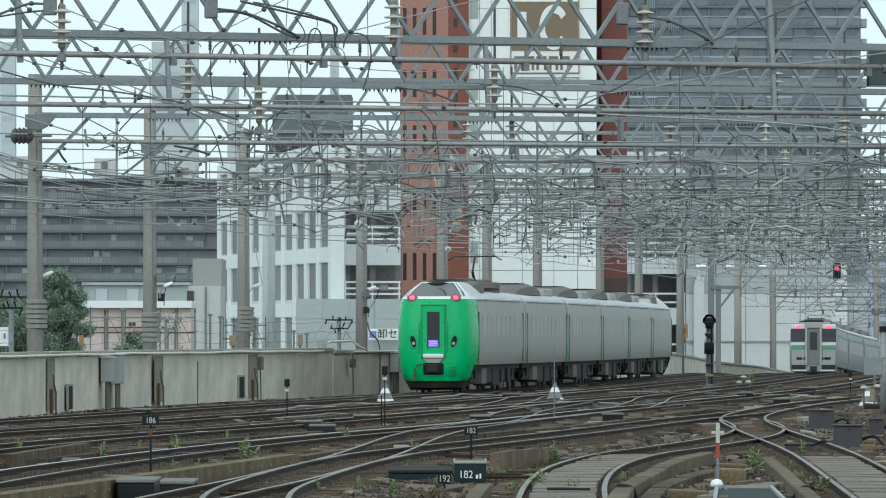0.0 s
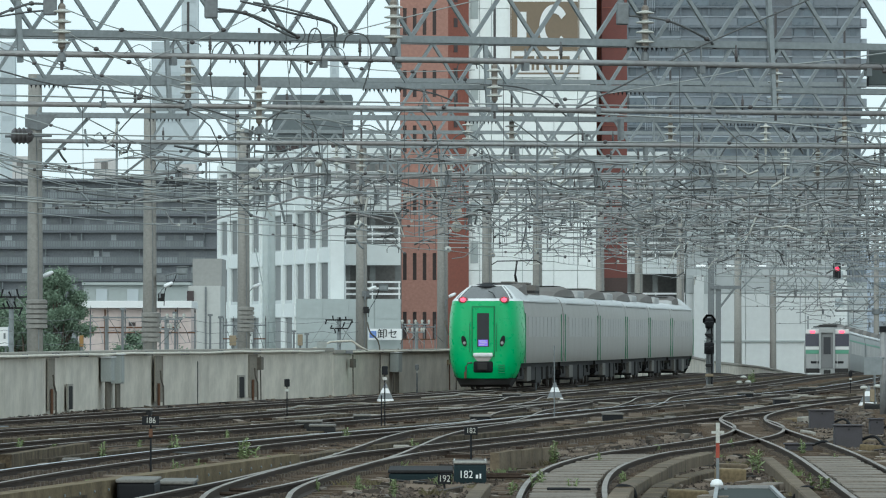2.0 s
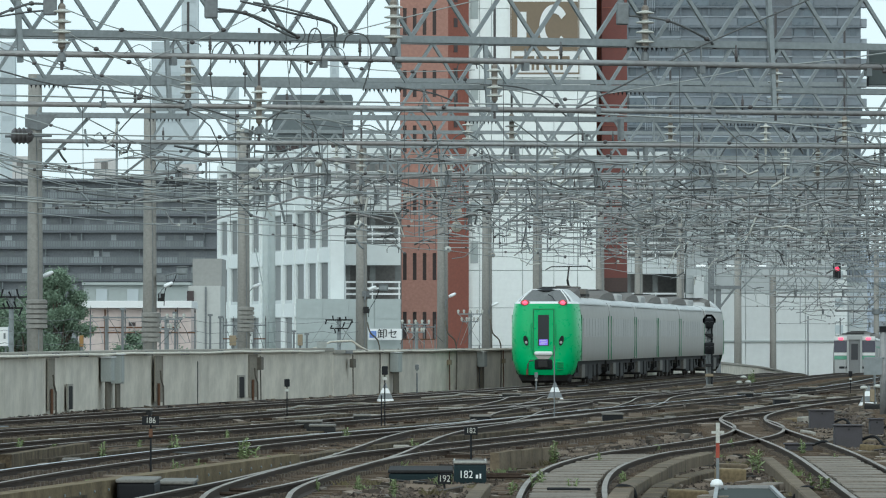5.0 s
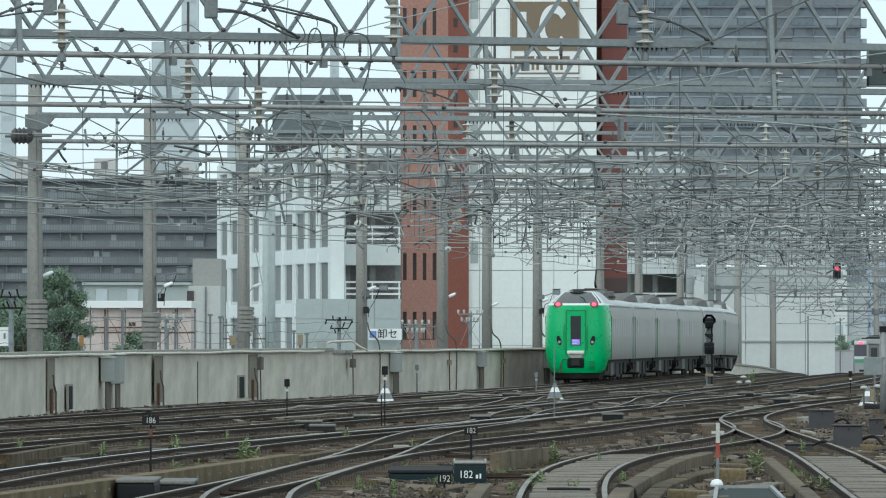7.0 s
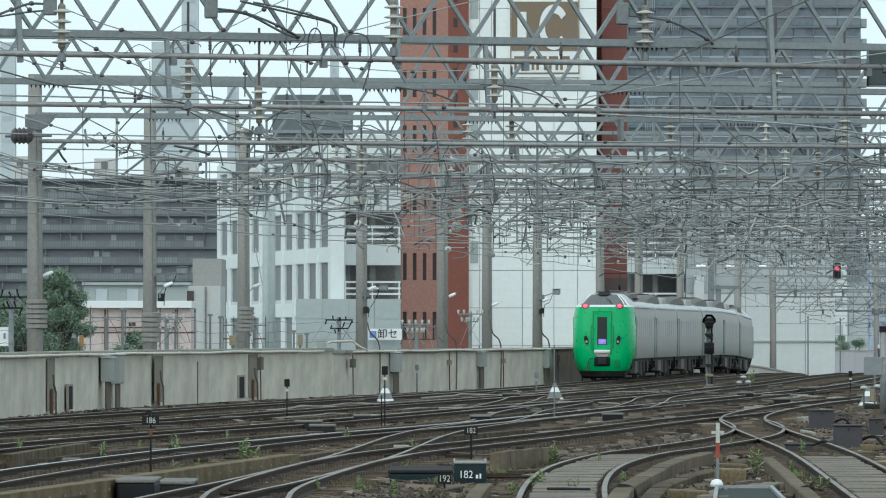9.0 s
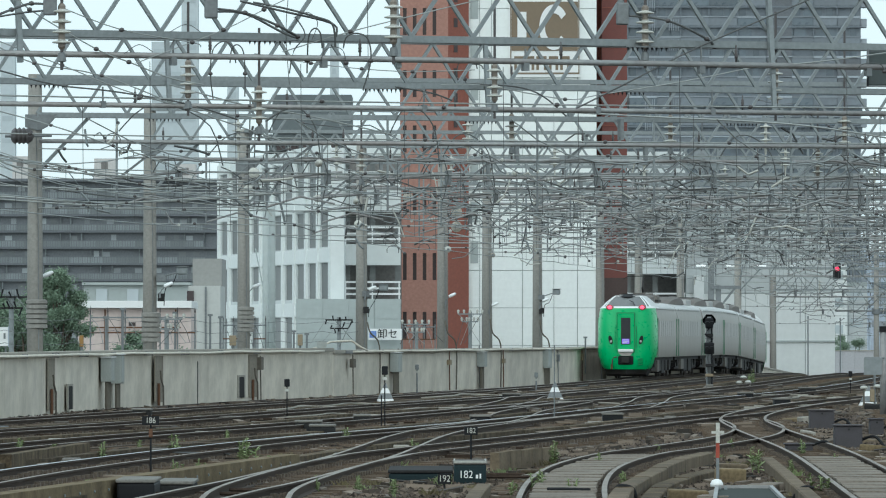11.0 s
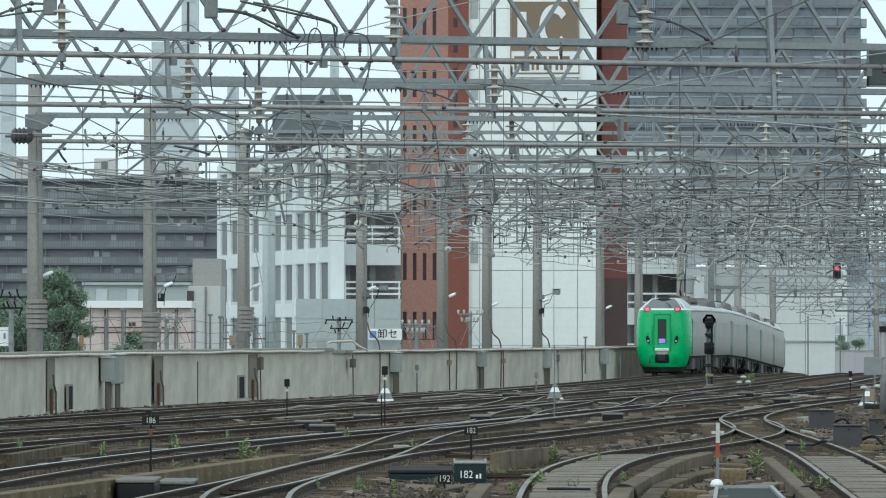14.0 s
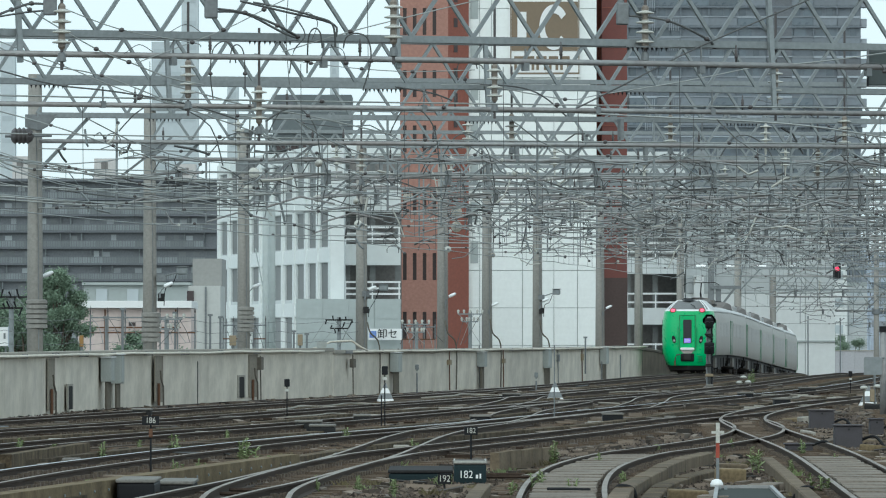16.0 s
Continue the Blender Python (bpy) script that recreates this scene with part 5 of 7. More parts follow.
for y, z0, z1, w in ((235.5, 0.62, 1.34, 0.5), (238.4, 0.55, 1.42, 0.42), (301.5, 0.6, 1.34, 0.6), (327.5, 0.7, 1.3, 0.42), (352.0, 0.55, 1.38, 0.7), (386.0, 0.6, 1.42, 0.9)):
    wall_cabinet(y, z0, z1, w)
for px, mt, top in ((668, BLACK, 2.5), (803, BLACK, 2.6), (881, BLACK, 2.7), (969, BLACK, 2.7), (455, DARKSLOT, 1.3), (792, RUST, 1.45), (846, GALVD, 1.6), (700, DARKSLOT, 1.5), (888, RUST, 1.4), (1027, RUST, 1.4), (1068, GALVD, 1.5), (985, GALVD, 1.45), (622, DARKSLOT, 1.4)):
    y = wall_spot(px)
    ob = thing("down_pipe", "dark cable pipe running down the concrete wall", "pipe", "pipes on the wall")
    run = [(-1.2, 0.2, top), (-1.1, 0.1, 2.1), (0.0, -0.1, 1.6), (0.02, -0.1, -0.2)] if top > 2 else [(0.0, -0.08, top), (0.02, -0.1, -0.2)]
    part("pipe", Mesh().tube(smooth_run(run, 4), 0.03 if top > 2 else 0.024, 6), DARKSLOT if mt is BLACK else mt, ob, m=on_wall(0, y, grade(y)))
    if top < 2:
        part("junction_box", Mesh().box(-0.26, 0.26, -0.16, -0.005, 0.82, 1.02 + 0.12 * (px % 3)), mt if mt is not RUST else OCHREG, ob, m=on_wall(0, y, grade(y)), bevel=0.02)
# cable pipe clipped along the wall under the coping's edge
CABLEP = mat("cream_conduit", (0.66, 0.62, 0.53), 0.7, vary=0.2, scale=1.5)
for y0, y1 in ((150, 286), (290, 420)):
    ob = thing("wall_top_pipe", "pale cream cable pipe along the top of the wall", "pipe")
    pts = [Vector((wall_x(y) + 0.16, y - 0.12, grade(y) + (1.44 if y < 287 else 1.4) + 0.03 * noise.noise((y * 0.13, 0, 0)))) for y in np.arange(y0, y1, 2.0)]
    part("pipe", Mesh().tube(pts, 0.046, 6), CABLEP, ob, smooth=True)
    for p in pts[::4]:
        part("clip", Mesh().box(p.x - 0.25, p.x + 0.03, p.y - 0.05, p.y + 0.05, p.z - 0.06, p.z + 0.06), GALVD, ob)
ob = thing("cable_bend", "pale cable pipe arching over the step in the wall", "pipe")
part("pipe", Mesh().tube([(-4.98, 286.00, 1.47), (-4.54, 286.00, 1.55), (-4.08, 287.00, 1.77), (-3.33, 288.00, 1.81), (-2.96, 288.00, 1.55), (-2.77, 289.00, 1.46)], 0.04, 6), CABLEP, ob, smooth=True)
part("end_box", Mesh().box(-4.55, -4.2, 285.2, 285.8, 1.5, 1.78), CABINET, ob)

# low wire fence and clutter behind the wall
for x, ya, yb, d in ((372, 556, 615, 285), (390, 560, 615, 286), (310, 552, 615, 266), (217, 545, 615, 246), (188, 560, 615, 242), (520, 585, 622, 300), (543, 590, 622, 303), (1036, 596, 612, 372)):
    ob = thing("fence_post", "thin grey steel fence post behind the wall", "post", "fence posts behind the wall")
    X0 = (x - 784) * d / 14000
    part("post", Mesh().tube([(X0, d, 0.2), (X0, d, 2 - (ya - 594) * d / 14000)], 0.045, 6), GALVD, ob)
    part("cap", Mesh().box(X0 - 0.09, X0 + 0.09, d - 0.05, d + 0.05, 2 - (ya - 594) * d / 14000 - 0.08, 2 - (ya - 594) * d / 14000), GALVD, ob)
for zz in (1.75, 2.1, 2.45):
    ob = thing("fence_wire", "slack fence wire behind the wall", "wire", "fence wires")
    part("wire", Mesh().tube([(wall_x(y) - 0.9, y, zz + 0.05 * math.sin(y * 0.7)) for y in np.arange(215, 300, 3.0)], 0.007, 4), WIRED, ob)


def post_rack(x0, x1, top, d, n, label):
    """A row of slim steel posts tied by two pipes, with insulators on top."""
    ob = thing("cable_rack", label, "cable rack", "cable racks behind the wall")
    a, c = sight(x0, top, d), sight(x1, top, d)
    for k in range(n):
        p = a + (c - a) * (k / (n - 1))
        post = part("post", Mesh().bar((p.x, d, 0.2), (p.x, d, p.z), 0.05, 0.05), GALVD, ob)
        part("insulator", PIN, PORC, post, m=Matrix.Translation((p.x, d, p.z)) @ Matrix.Scale(0.6, 4))
        if k < n - 1:
            q = a + (c - a) * ((k + 0.5) / (n - 1))
            part("lead", Mesh().tube(smooth_run([(p.x, d - 0.05, p.z - 0.1), (q.x, d - 0.1, p.z - 0.45 - 0.1 * (k % 2)), (q.x + 0.12, d - 0.1, p.z - 0.95)], 4), 0.011, 4), WIRED if k % 2 else WIRE, ob)
    for h in (-0.12, -0.62):
        part("tie_rail", Mesh().tube([a + Vector((0, -0.05, h)), c + Vector((0, -0.05, h))], 0.028, 6), RUST if h < -0.5 else GALVD, ob)


post_rack(160, 345, 556, 262, 7, "rusty steel rack of posts and pipes behind the wall")
post_rack(395, 470, 570, 290, 5, "slim steel rack with thin leads behind the wall")
post_rack(712, 770, 574, 324, 4, "slim steel rack with thin leads behind the wall")


def feeder_head(x, ya, yb, d, mt=GALV, dark=True):
    """Low cable head: a post with a cross arm, cable ends or porcelain heads on it, and slack leads."""
    ob = thing("terminal_post", "small steel cable head with black cable ends" if dark else "small steel cable head with white porcelain heads", "terminal post", "terminal posts behind the wall")
    X0, zt, zb = (x - 784) * d / 14000, 2 - (ya - 594) * d / 14000, 2 - (yb - 594) * d / 14000
    part("post", Mesh().tube([(X0, d, zb - 1), (X0, d, zt)], 0.075, 8), mt, ob)
    r2 = random.Random(x)
    for k, (h, w) in enumerate(((zt - 0.1, 0.52), (zt - 0.42, 0.34))):
        part("cross_arm", Mesh().box(X0 - w, X0 + w, d - 0.1, d - 0.04, h - 0.025, h + 0.025), BOXDK if dark else mt, ob)
        for q in range(5):
            u = X0 - w + q * w / 2 + r2.uniform(-0.05, 0.05)
            if dark:
                lean, ln = r2.uniform(-0.7, 0.7), r2.uniform(0.1, 0.24)
                part("cable_end", Mesh().tube([(u, d - 0.12, h), (u + lean * ln, d - 0.14, h + ln * r2.choice((1, 1, -1)))], 0.02, 5, r2=0.032), BLACK, ob)
            else:
                part("insulator", Mesh().lathe([(0.02, 0), (0.05, 0.02), (0.035, 0.05), (0.055, 0.08), (0.05, 0.14), (0.015, 0.17)], sides=8), PORC, ob, m=Matrix.Translation((u, d - 0.07, h + 0.02)))
    for q in range(4):
        a, w = X0 - 0.5 + q * 0.33, r2.uniform(0.3, 1.1) * r2.choice((-1, 1))
        part("lead", Mesh().tube(smooth_run([(a, d - 0.12, zt - 0.1), (a + w * 0.3, d - 0.14, zt - 0.4), (a + w, d - 0.1, zb + r2.uniform(-0.05, 0.1))], 4), 0.01, 4), WIRED if q % 2 else WIRE, ob)


feeder_head(600, 562, 615, 300)
feeder_head(737, 570, 610, 320, dark=False)
feeder_head(832, 552, 612, 333, dark=False)
feeder_head(295, 560, 612, 258, dark=False)
feeder_head(20, 520, 600, 230)

KERB = mat("weathered_kerb", (0.185, 0.145, 0.1), 0.9, vary=0.3, scale=1.6, second=(0.07, 0.056, 0.04), amount=0.8, each=0.15)
WARMW = mat("stained_boards", (0.22, 0.17, 0.1), 0.9, vary=0.35, scale=1.6, second=(0.1, 0.075, 0.045), amount=0.8, each=0.15)
for dull in (KERB, WARMW, PLANK, CLIP, STONE):
    dull.node_tree.nodes["Principled BSDF"].inputs["Specular IOR Level"].default_value = 0.15
TRESTLE = mat("trestle_panel", (0.055, 0.064, 0.06), 0.8, vary=0.2, scale=3)
RELAY = mat("faded_violet_grey", (0.068, 0.063, 0.07), 0.85, vary=0.2, scale=4, second=(0.055, 0.05, 0.052), amount=0.7)
TRESTLE.node_tree.nodes["Principled BSDF"].inputs["Specular IOR Level"].default_value = 0.1
# ---- signals and signs ----
sig = thing("ground_signal_mast", "black colour-light signal on a slim mast beside the track", "signal")
sx, sy = 10.65, 316.5
part("mast", Mesh().tube([(sx, sy, -0.2), (sx, sy, 2.75)], 0.085, 10), GALVD, sig, smooth=True)
for z0, z1, w in ((2.28, 2.7, 0.16), (1.25, 1.72, 0.2)):
    hd = part("signal_head", Mesh().box(sx - w, sx + w, sy - 0.2, sy - 0.02, z0, z1), BLACK, sig, bevel=0.05)
    for q in (-1, 1):
        part("hood", Mesh().tube([(sx + q * w * 0.5, sy - 0.2, (z0 + z1) / 2), (sx + q * w * 0.5, sy - 0.42, (z0 + z1) / 2 - 0.02)], 0.09, 10), BLACK, hd)
for k in range(5):
    part("step", Mesh().box(sx - 0.16, sx + 0.16, sy - 0.05, sy + 0.05, 0.25 + k * 0.4, 0.29 + k * 0.4), GALVD, sig)
part("loop_cable", Mesh().tube([(sx, sy - 0.1, 2.3), (sx - 0.17, sy - 0.15, 2.05), (sx + 0.15, sy - 0.15, 1.85), (sx, sy - 0.1, 1.7)], 0.03, 6), BLACK, sig)
part("backplate", Mesh().add([(sx - 0.26, sy, 2.5), (sx + 0.26, sy, 2.5), (sx + 0.26, sy, 2.66), (sx + 0.12, sy, 2.84), (sx - 0.12, sy, 2.84), (sx - 0.26, sy, 2.66)], [(0, 1, 2, 3, 4, 5), (5, 4, 3, 2, 1, 0)]).box(sx - 0.2, sx + 0.2, sy - 0.03, sy + 0.03, 2.45, 2.6), BLACK, sig, "black angular backplate")
part("foot", Mesh().box(sx - 0.14, sx + 0.16, sy - 0.2, sy + 0.2, -0.25, 0.05), LIDM, sig, bevel=0.03)
for q, mt in ((-0.09, GALVD), (0.1, BLACK)):
    part("mast_cable", Mesh().tube([(sx + q, sy - 0.1, 2.3), (sx + q * 1.1, sy - 0.1, 0.7), (sx + q, sy - 0.1, -0.2)], 0.035, 5), mt, sig)
for z in (0.35, 0.75, 1.95):
    part("mast_clamp", Mesh().box(sx - 0.15, sx + 0.16, sy - 0.16, sy + 0.08, z, z + 0.12), OCHREG if z < 0.5 else BOXDK, sig, bevel=0.02)
rs = thing("red_signal", "lit red signal head hung under a gantry", "signal")
rx_, ry_, rz_ = 22.29, 447.5, 5.75
part("board", Mesh().box(rx_ - 0.22, rx_ + 0.22, ry_ - 0.05, ry_ + 0.1, rz_ - 0.55, rz_ + 0.35), BLACK, rs, bevel=0.06)
part("red_lamp", Mesh().lathe([(0.02, 0), (0.14, 0), (0.12, 0.08), (0.02, 0.1)], Matrix.Rotation(radians(90), 4, "X"), 14), REDGLOW, rs, "glowing red lens", m=pose(rx_, ry_ - 0.05, rz_))
part("hanger", Mesh().tube([(rx_, ry_ + 0.15, rz_ - 0.5), (rx_, ry_ + 0.15, grade(449) + 8.1)], 0.05, 6), GALVD, rs)
os_ = thing("ochre_sign", "small ochre warning plate on a post", "sign")
ox, oy = 14.06, 462
part("post", Mesh().tube([(ox, oy, -1.2), (ox, oy, 2.6)], 0.035, 6), GALVD, os_)
part("plate", Mesh().box(ox - 0.24, ox + 0.24, oy - 0.06, oy - 0.03, 1.83, 2.66), ORANGE, os_)
part("bar", Mesh().box(ox - 0.08, ox + 0.08, oy - 0.075, oy - 0.06, 2.13, 2.40), BLACK, os_)


def number_sign(x, y, text, z, w, h, post=True, rusty=False):
    ob = thing("points_number_sign", "small black plate with white number %s on a thin post" % text, "sign", "points number signs")
    if post:
        part("post", Mesh().tube([(x, y + 0.03, -0.3), (x, y + 0.03, z + h / 2)], 0.018, 6), BLACK, ob)
    if rusty:
        part("rust_patch", Mesh().lathe([(0.02, -0.07), (0.035, -0.05), (0.03, 0.06), (0.02, 0.07)], sides=8), RUST, ob, m=Matrix.Translation((x, y + 0.03, z - 0.2)))
    pl = part("plate", Mesh().box(x - w / 2, x + w / 2, y - 0.01, y + 0.01, z - h / 2, z + h / 2), BLACK, ob)
    lettering("lettering", text, h * 0.92, PORC, pl, Matrix.Translation((x, y - 0.018, z)), 0.85)


number_sign(-4.60, 124.5, "186", 0.66, 0.27, 0.14, rusty=True)
number_sign(0.42, 118.7, "182", 0.57, 0.2, 0.125)
number_sign(0.02, 112, "192", -0.03, 0.19, 0.145)


def point_machine(x, y, w=0.5, d=1.2, h=0.3, text="", mt=BLACK):
    ob = thing("point_machine", "squat dark point machine with a ribbed lid beside the rails", "point machine", "point machines")
    if d > 3.5:
        h -= 0.09
    c = part("case", Mesh().box(-w / 2, w / 2, 0, d, -0.2, h - 0.22), mt, ob, bevel=0.03)
    part("lid", Mesh().box(-w / 2 - 0.015, w / 2 + 0.015, -0.015, d + 0.015, h - 0.218, h - 0.17), BOXDK if d > 3.5 else LIDM, c, bevel=0.015)
    part("base_plate", Mesh().box(-w / 2 - 0.2, w / 2 + 0.2, -0.15, d + 0.1, -0.26, -0.203), BOXDK, ob)
    part("rod", Mesh().tube([(w / 2, 0.4, -0.1), (w / 2 + 1.1, 0.5, -0.1)], 0.03, 6), STEELR, ob)
    if text:
        for q in (-w / 2, w / 2 - 0.02):
            part("lid_edge", Mesh().box(q, q + 0.02, -0.02, d, h - 0.168, h - 0.155), PORC, c)
        part("lid_edge", Mesh().box(-w / 2, w / 2, -0.022, -0.004, h - 0.19, h - 0.172), PORC, c)
        lettering("lettering", text, 0.16, WHITE, c, Matrix.Translation((-0.06, -0.02, -0.06)), 0.9)
        part("mark", Mesh().box(0.085, 0.12, -0.022, 0, -0.115, -0.06).box(0.14, 0.165, -0.022, 0, -0.115, -0.045), WHITE, c)
    ob.matrix_basis = Matrix.Translation((x, y, 0))


STEELR = RAIL_SIDE
TEAL = mat("dark_teal_paint", (0.013, 0.028, 0.032), 0.6, vary=0.2, scale=3)
TEAL.node_tree.nodes["Principled BSDF"].inputs["Specular IOR Level"].default_value = 0.2
point_machine(-4.06, 104.5, 0.5, 2.2, 0.27)
point_machine(-3.62, 107, 0.46, 2.4, 0.2, mt=BOXDK)
point_machine(0.40, 117, 0.48, 1.5, 0.31, "182", TEAL)
point_machine(-0.34, 119, 0.95, 4.0, 0.235, mt=TEAL)
for x, y, w, mt in ((570, 765, 0.55, BOXDK), (850, 746, 0.5, BLACK), (1085, 742, 0.5, BLACK), (545, 757, 0.6, BOXDK), (250, 733, 0.5, BOXDK), (1320, 700, 0.5, BLACK), (1430, 690, 0.6, BOXDK), (640, 745, 0.4, BOXDK), (905, 702, 0.6, BOXDK), (1385, 712, 0.5, BLACK)):
    dd = 2.17 * 14000 / (y + 8 - 594)
    point_machine((x - 784) * dd / 14000, dd, w, 1.2, 0.26, mt=mt)


def pyramid_marker(x, y):
    ob = thing("clearance_marker", "white and grey striped pyramid marker on the ballast", "marker", "clearance markers")
    for k in range(4):
        a, b = 0.32 * (1 - k * 0.24), 0.32 * (1 - (k + 0.92) * 0.24)
        z0 = -0.2 + k * 0.13
        vs = [(sx_ * r, sy_ * r, z) for r, z in ((a, z0), (b, z0 + 0.12)) for sx_, sy_ in ((-1, -1), (1, -1), (1, 1), (-1, 1))]
        part("course", Mesh().add(vs, [(0, 1, 5, 4), (1, 2, 6, 5), (2, 3, 7, 6), (3, 0, 4, 7), (4, 5, 6, 7), (3, 2, 1, 0)]), WHITE if k % 2 == 0 else GALVD, ob)
    ob.matrix_basis = Matrix.Translation((x, y, 0.06)) @ Matrix.Diagonal((1, 1, 1.3, 1))


pyramid_marker(-1.86, 255)
pyramid_marker(3.68, 260)
pyramid_marker(13.02, 242)


def stake(x, y, top, head=True, mt=BLACK, r=0.022):
    ob = thing("track_stake", "thin dark stake with a small box head between the tracks", "post", "stakes between the tracks")
    part("stake", Mesh().tube([(0, 0, grade(y) - 0.3), (0, 0, top)], r, 6), mt, ob)
    if head:
        part("head", Mesh().box(-0.07, 0.07, -0.05, 0.05, top - 0.1, top + 0.1), mt, ob, bevel=0.02)
        part("band", Mesh().box(-0.05, 0.05, -0.055, -0.05, top - 0.22, top - 0.15), PORC, ob)
    ob.matrix_basis = Matrix.Translation((x, y, 0))


for x, ya, yb, hd in ((681, 656, 762, True), (675, 700, 762, False), (981, 612, 748, False), (508, 678, 744, True), (517, 648, 700, True), (738, 650, 694, True), (1505, 662, 700, True), (949, 664, 694, True), (350, 640, 715, False), (1098, 628, 672, False), (1065, 640, 674, False)):
    dd = 2.17 * 14000 / (yb - 594)
    stake((x - 784) * dd / 14000, dd, 2 - (ya - 594) * dd / 14000, hd, r=0.017 if dd < 300 else 0.035, mt=(GALVD if x == 981 else BLACK) if dd < 300 else GALVD)

for x, ya, dd in ((1430, 562, 620), (1487, 565, 680)):
    stake((x - 784) * dd / 14000, dd, 2 - (ya - 594) * dd / 14000, True, mt=GALV, r=0.06)
# buffer marker: white cross on a red and grey post over a steel trestle
bm_ = thing("stop_marker", "white cross on a red and grey post over a trestle", "marker")
mx, my = 3.68, 106
part("post", Mesh().box(mx - 0.02, mx + 0.02, my - 0.03, my + 0.03, -0.25, 0.42), GALVD, bm_)
part("red_section", Mesh().box(mx - 0.024, mx + 0.024, my - 0.033, my + 0.033, 0.36, 0.57), REDP, bm_, "flaking red paint")
part("cross_upright", Mesh().box(mx - 0.026, mx + 0.026, my - 0.05, my - 0.034, 0.56, 0.83), PORC, bm_)
part("cross_bar", Mesh().box(mx - 0.085, mx + 0.085, my - 0.06, my - 0.052, 0.685, 0.722), PORC, bm_)
part("dome", Mesh().lathe([(0.02, 0.1), (0.06, 0.085), (0.088, 0.04), (0.088, 0.0), (0.02, 0.0)][::-1], sides=14), WHITE, bm_, "white dome lamp", m=Matrix.Translation((mx - 0.02, my - 0.2, -0.02)), smooth=True)
tr = thing("steel_trestle", "pale grey sloping steel trestle with a dull panel", "trestle")
lo = [(mx - 0.36, my - 8, -0.36), (mx + 0.86, my - 8, -0.36)]
hi = [(mx - 0.08, my - 2, -0.01), (mx + 0.63, my - 2, -0.01)]
part("panel", Mesh().add([lo[0], lo[1], hi[1], hi[0]], [(0, 1, 2, 3)]).add([(x, y, z - 0.03) for x, y, z in (lo[0], lo[1], hi[1], hi[0])], [(3, 2, 1, 0)]), TRESTLE, tr, "dull grey-green panel")
for a, c in ((lo[0], hi[0]), (hi[0], hi[1]), (hi[1], lo[1])):
    part("rim", Mesh().bar((a[0], a[1], a[2] + 0.02), (c[0], c[1], c[2] + 0.02), 0.05, 0.04), PIPE, tr, "pale worn steel rim")
part("bracket", Mesh().box(mx - 0.09, mx - 0.03, my - 2.2, my - 2.1, -0.2, 0.02).box(mx + 0.01, mx + 0.05, my - 2.2, my - 2.1, -0.24, 0.02), GALV, tr)
slab = thing("concrete_slab", "stained buff concrete slab on edge in the ballast", "slab")
part("slab", Mesh().box(-0.28, 0.24, 0, 1.0, -0.45, -0.03), WARMW, slab, m=pose(3.24, 103.5, 0, 0, 2), bevel=0.02)
gs = thing("ground_lamp", "pair of white disc lamps low beside the rails", "signal")
gx_, gy_ = 12.54, 330
part("stand", Mesh().box(gx_ - 0.3, gx_ + 0.3, gy_ - 0.1, gy_ + 0.1, -0.25, -0.05), COPING, gs)
for q, zz in ((-0.18, 0.0), (0.18, 0.02), (0.0, 0.22)):
    part("disc", Mesh().lathe([(0.02, -0.02), (0.13, 0), (0.15, 0.04), (0.08, 0.1), (0.02, 0.11)], sides=12), PORC, gs, m=Matrix.Translation((gx_ + q, gy_, zz)))
ib = thing("junction_post", "dark junction post with ochre box and white caps", "junction box")
ix, iy = 12.66, 232
part("base", Mesh().box(ix - 0.3, ix + 0.45, iy - 0.3, iy + 0.3, -0.25, -0.02), BOXDK, ib, bevel=0.04)
part("post", Mesh().tube([(ix, iy, -0.25), (ix, iy, 0.98)], 0.035, 6), GALVD, ib)
part("ochre_case", Mesh().box(ix - 0.14, ix - 0.01, iy - 0.1, iy + 0.08, 0.05, 0.42), OCHREG, ib, "rust-streaked ochre case", bevel=0.02)
for q, zz in ((-0.32, 0.42), (0.08, 0.46), (0.26, 0.1)):
    part("white_cap", Mesh().lathe([(0.02, 0), (0.1, 0.01), (0.12, 0.05), (0.07, 0.1), (0.02, 0.11)], sides=10), PORC, ib, m=Matrix.Translation((ix + q, iy, zz)))
    part("stem", Mesh().tube([(ix + q, iy, -0.2), (ix + q, iy, zz + 0.02)], 0.03, 6), DARKSLOT, ib)
rp = thing("edge_pole", "pale grey steel pole at the yard's edge", "pole")
part("shaft", Mesh().tube([(11.96, 215, -0.3), (11.96, 215, 2.1)], 0.09, 10), PIPE, rp, smooth=True)
part("panel", Mesh().box(11.43, 11.93, 214.86, 214.9, 0.93, 1.39), GALV, rp, "plain grey panel")
part("panel_arm", Mesh().tube([(11.45, 214.90, 1.39), (11.99, 214.90, 1.39)], 0.03, 6), GALVD, rp)
part("cap", Mesh().box(11.96 - 0.1, 11.96 + 0.1, 214.9, 215.1, 2.1, 2.25), BLACK, rp)
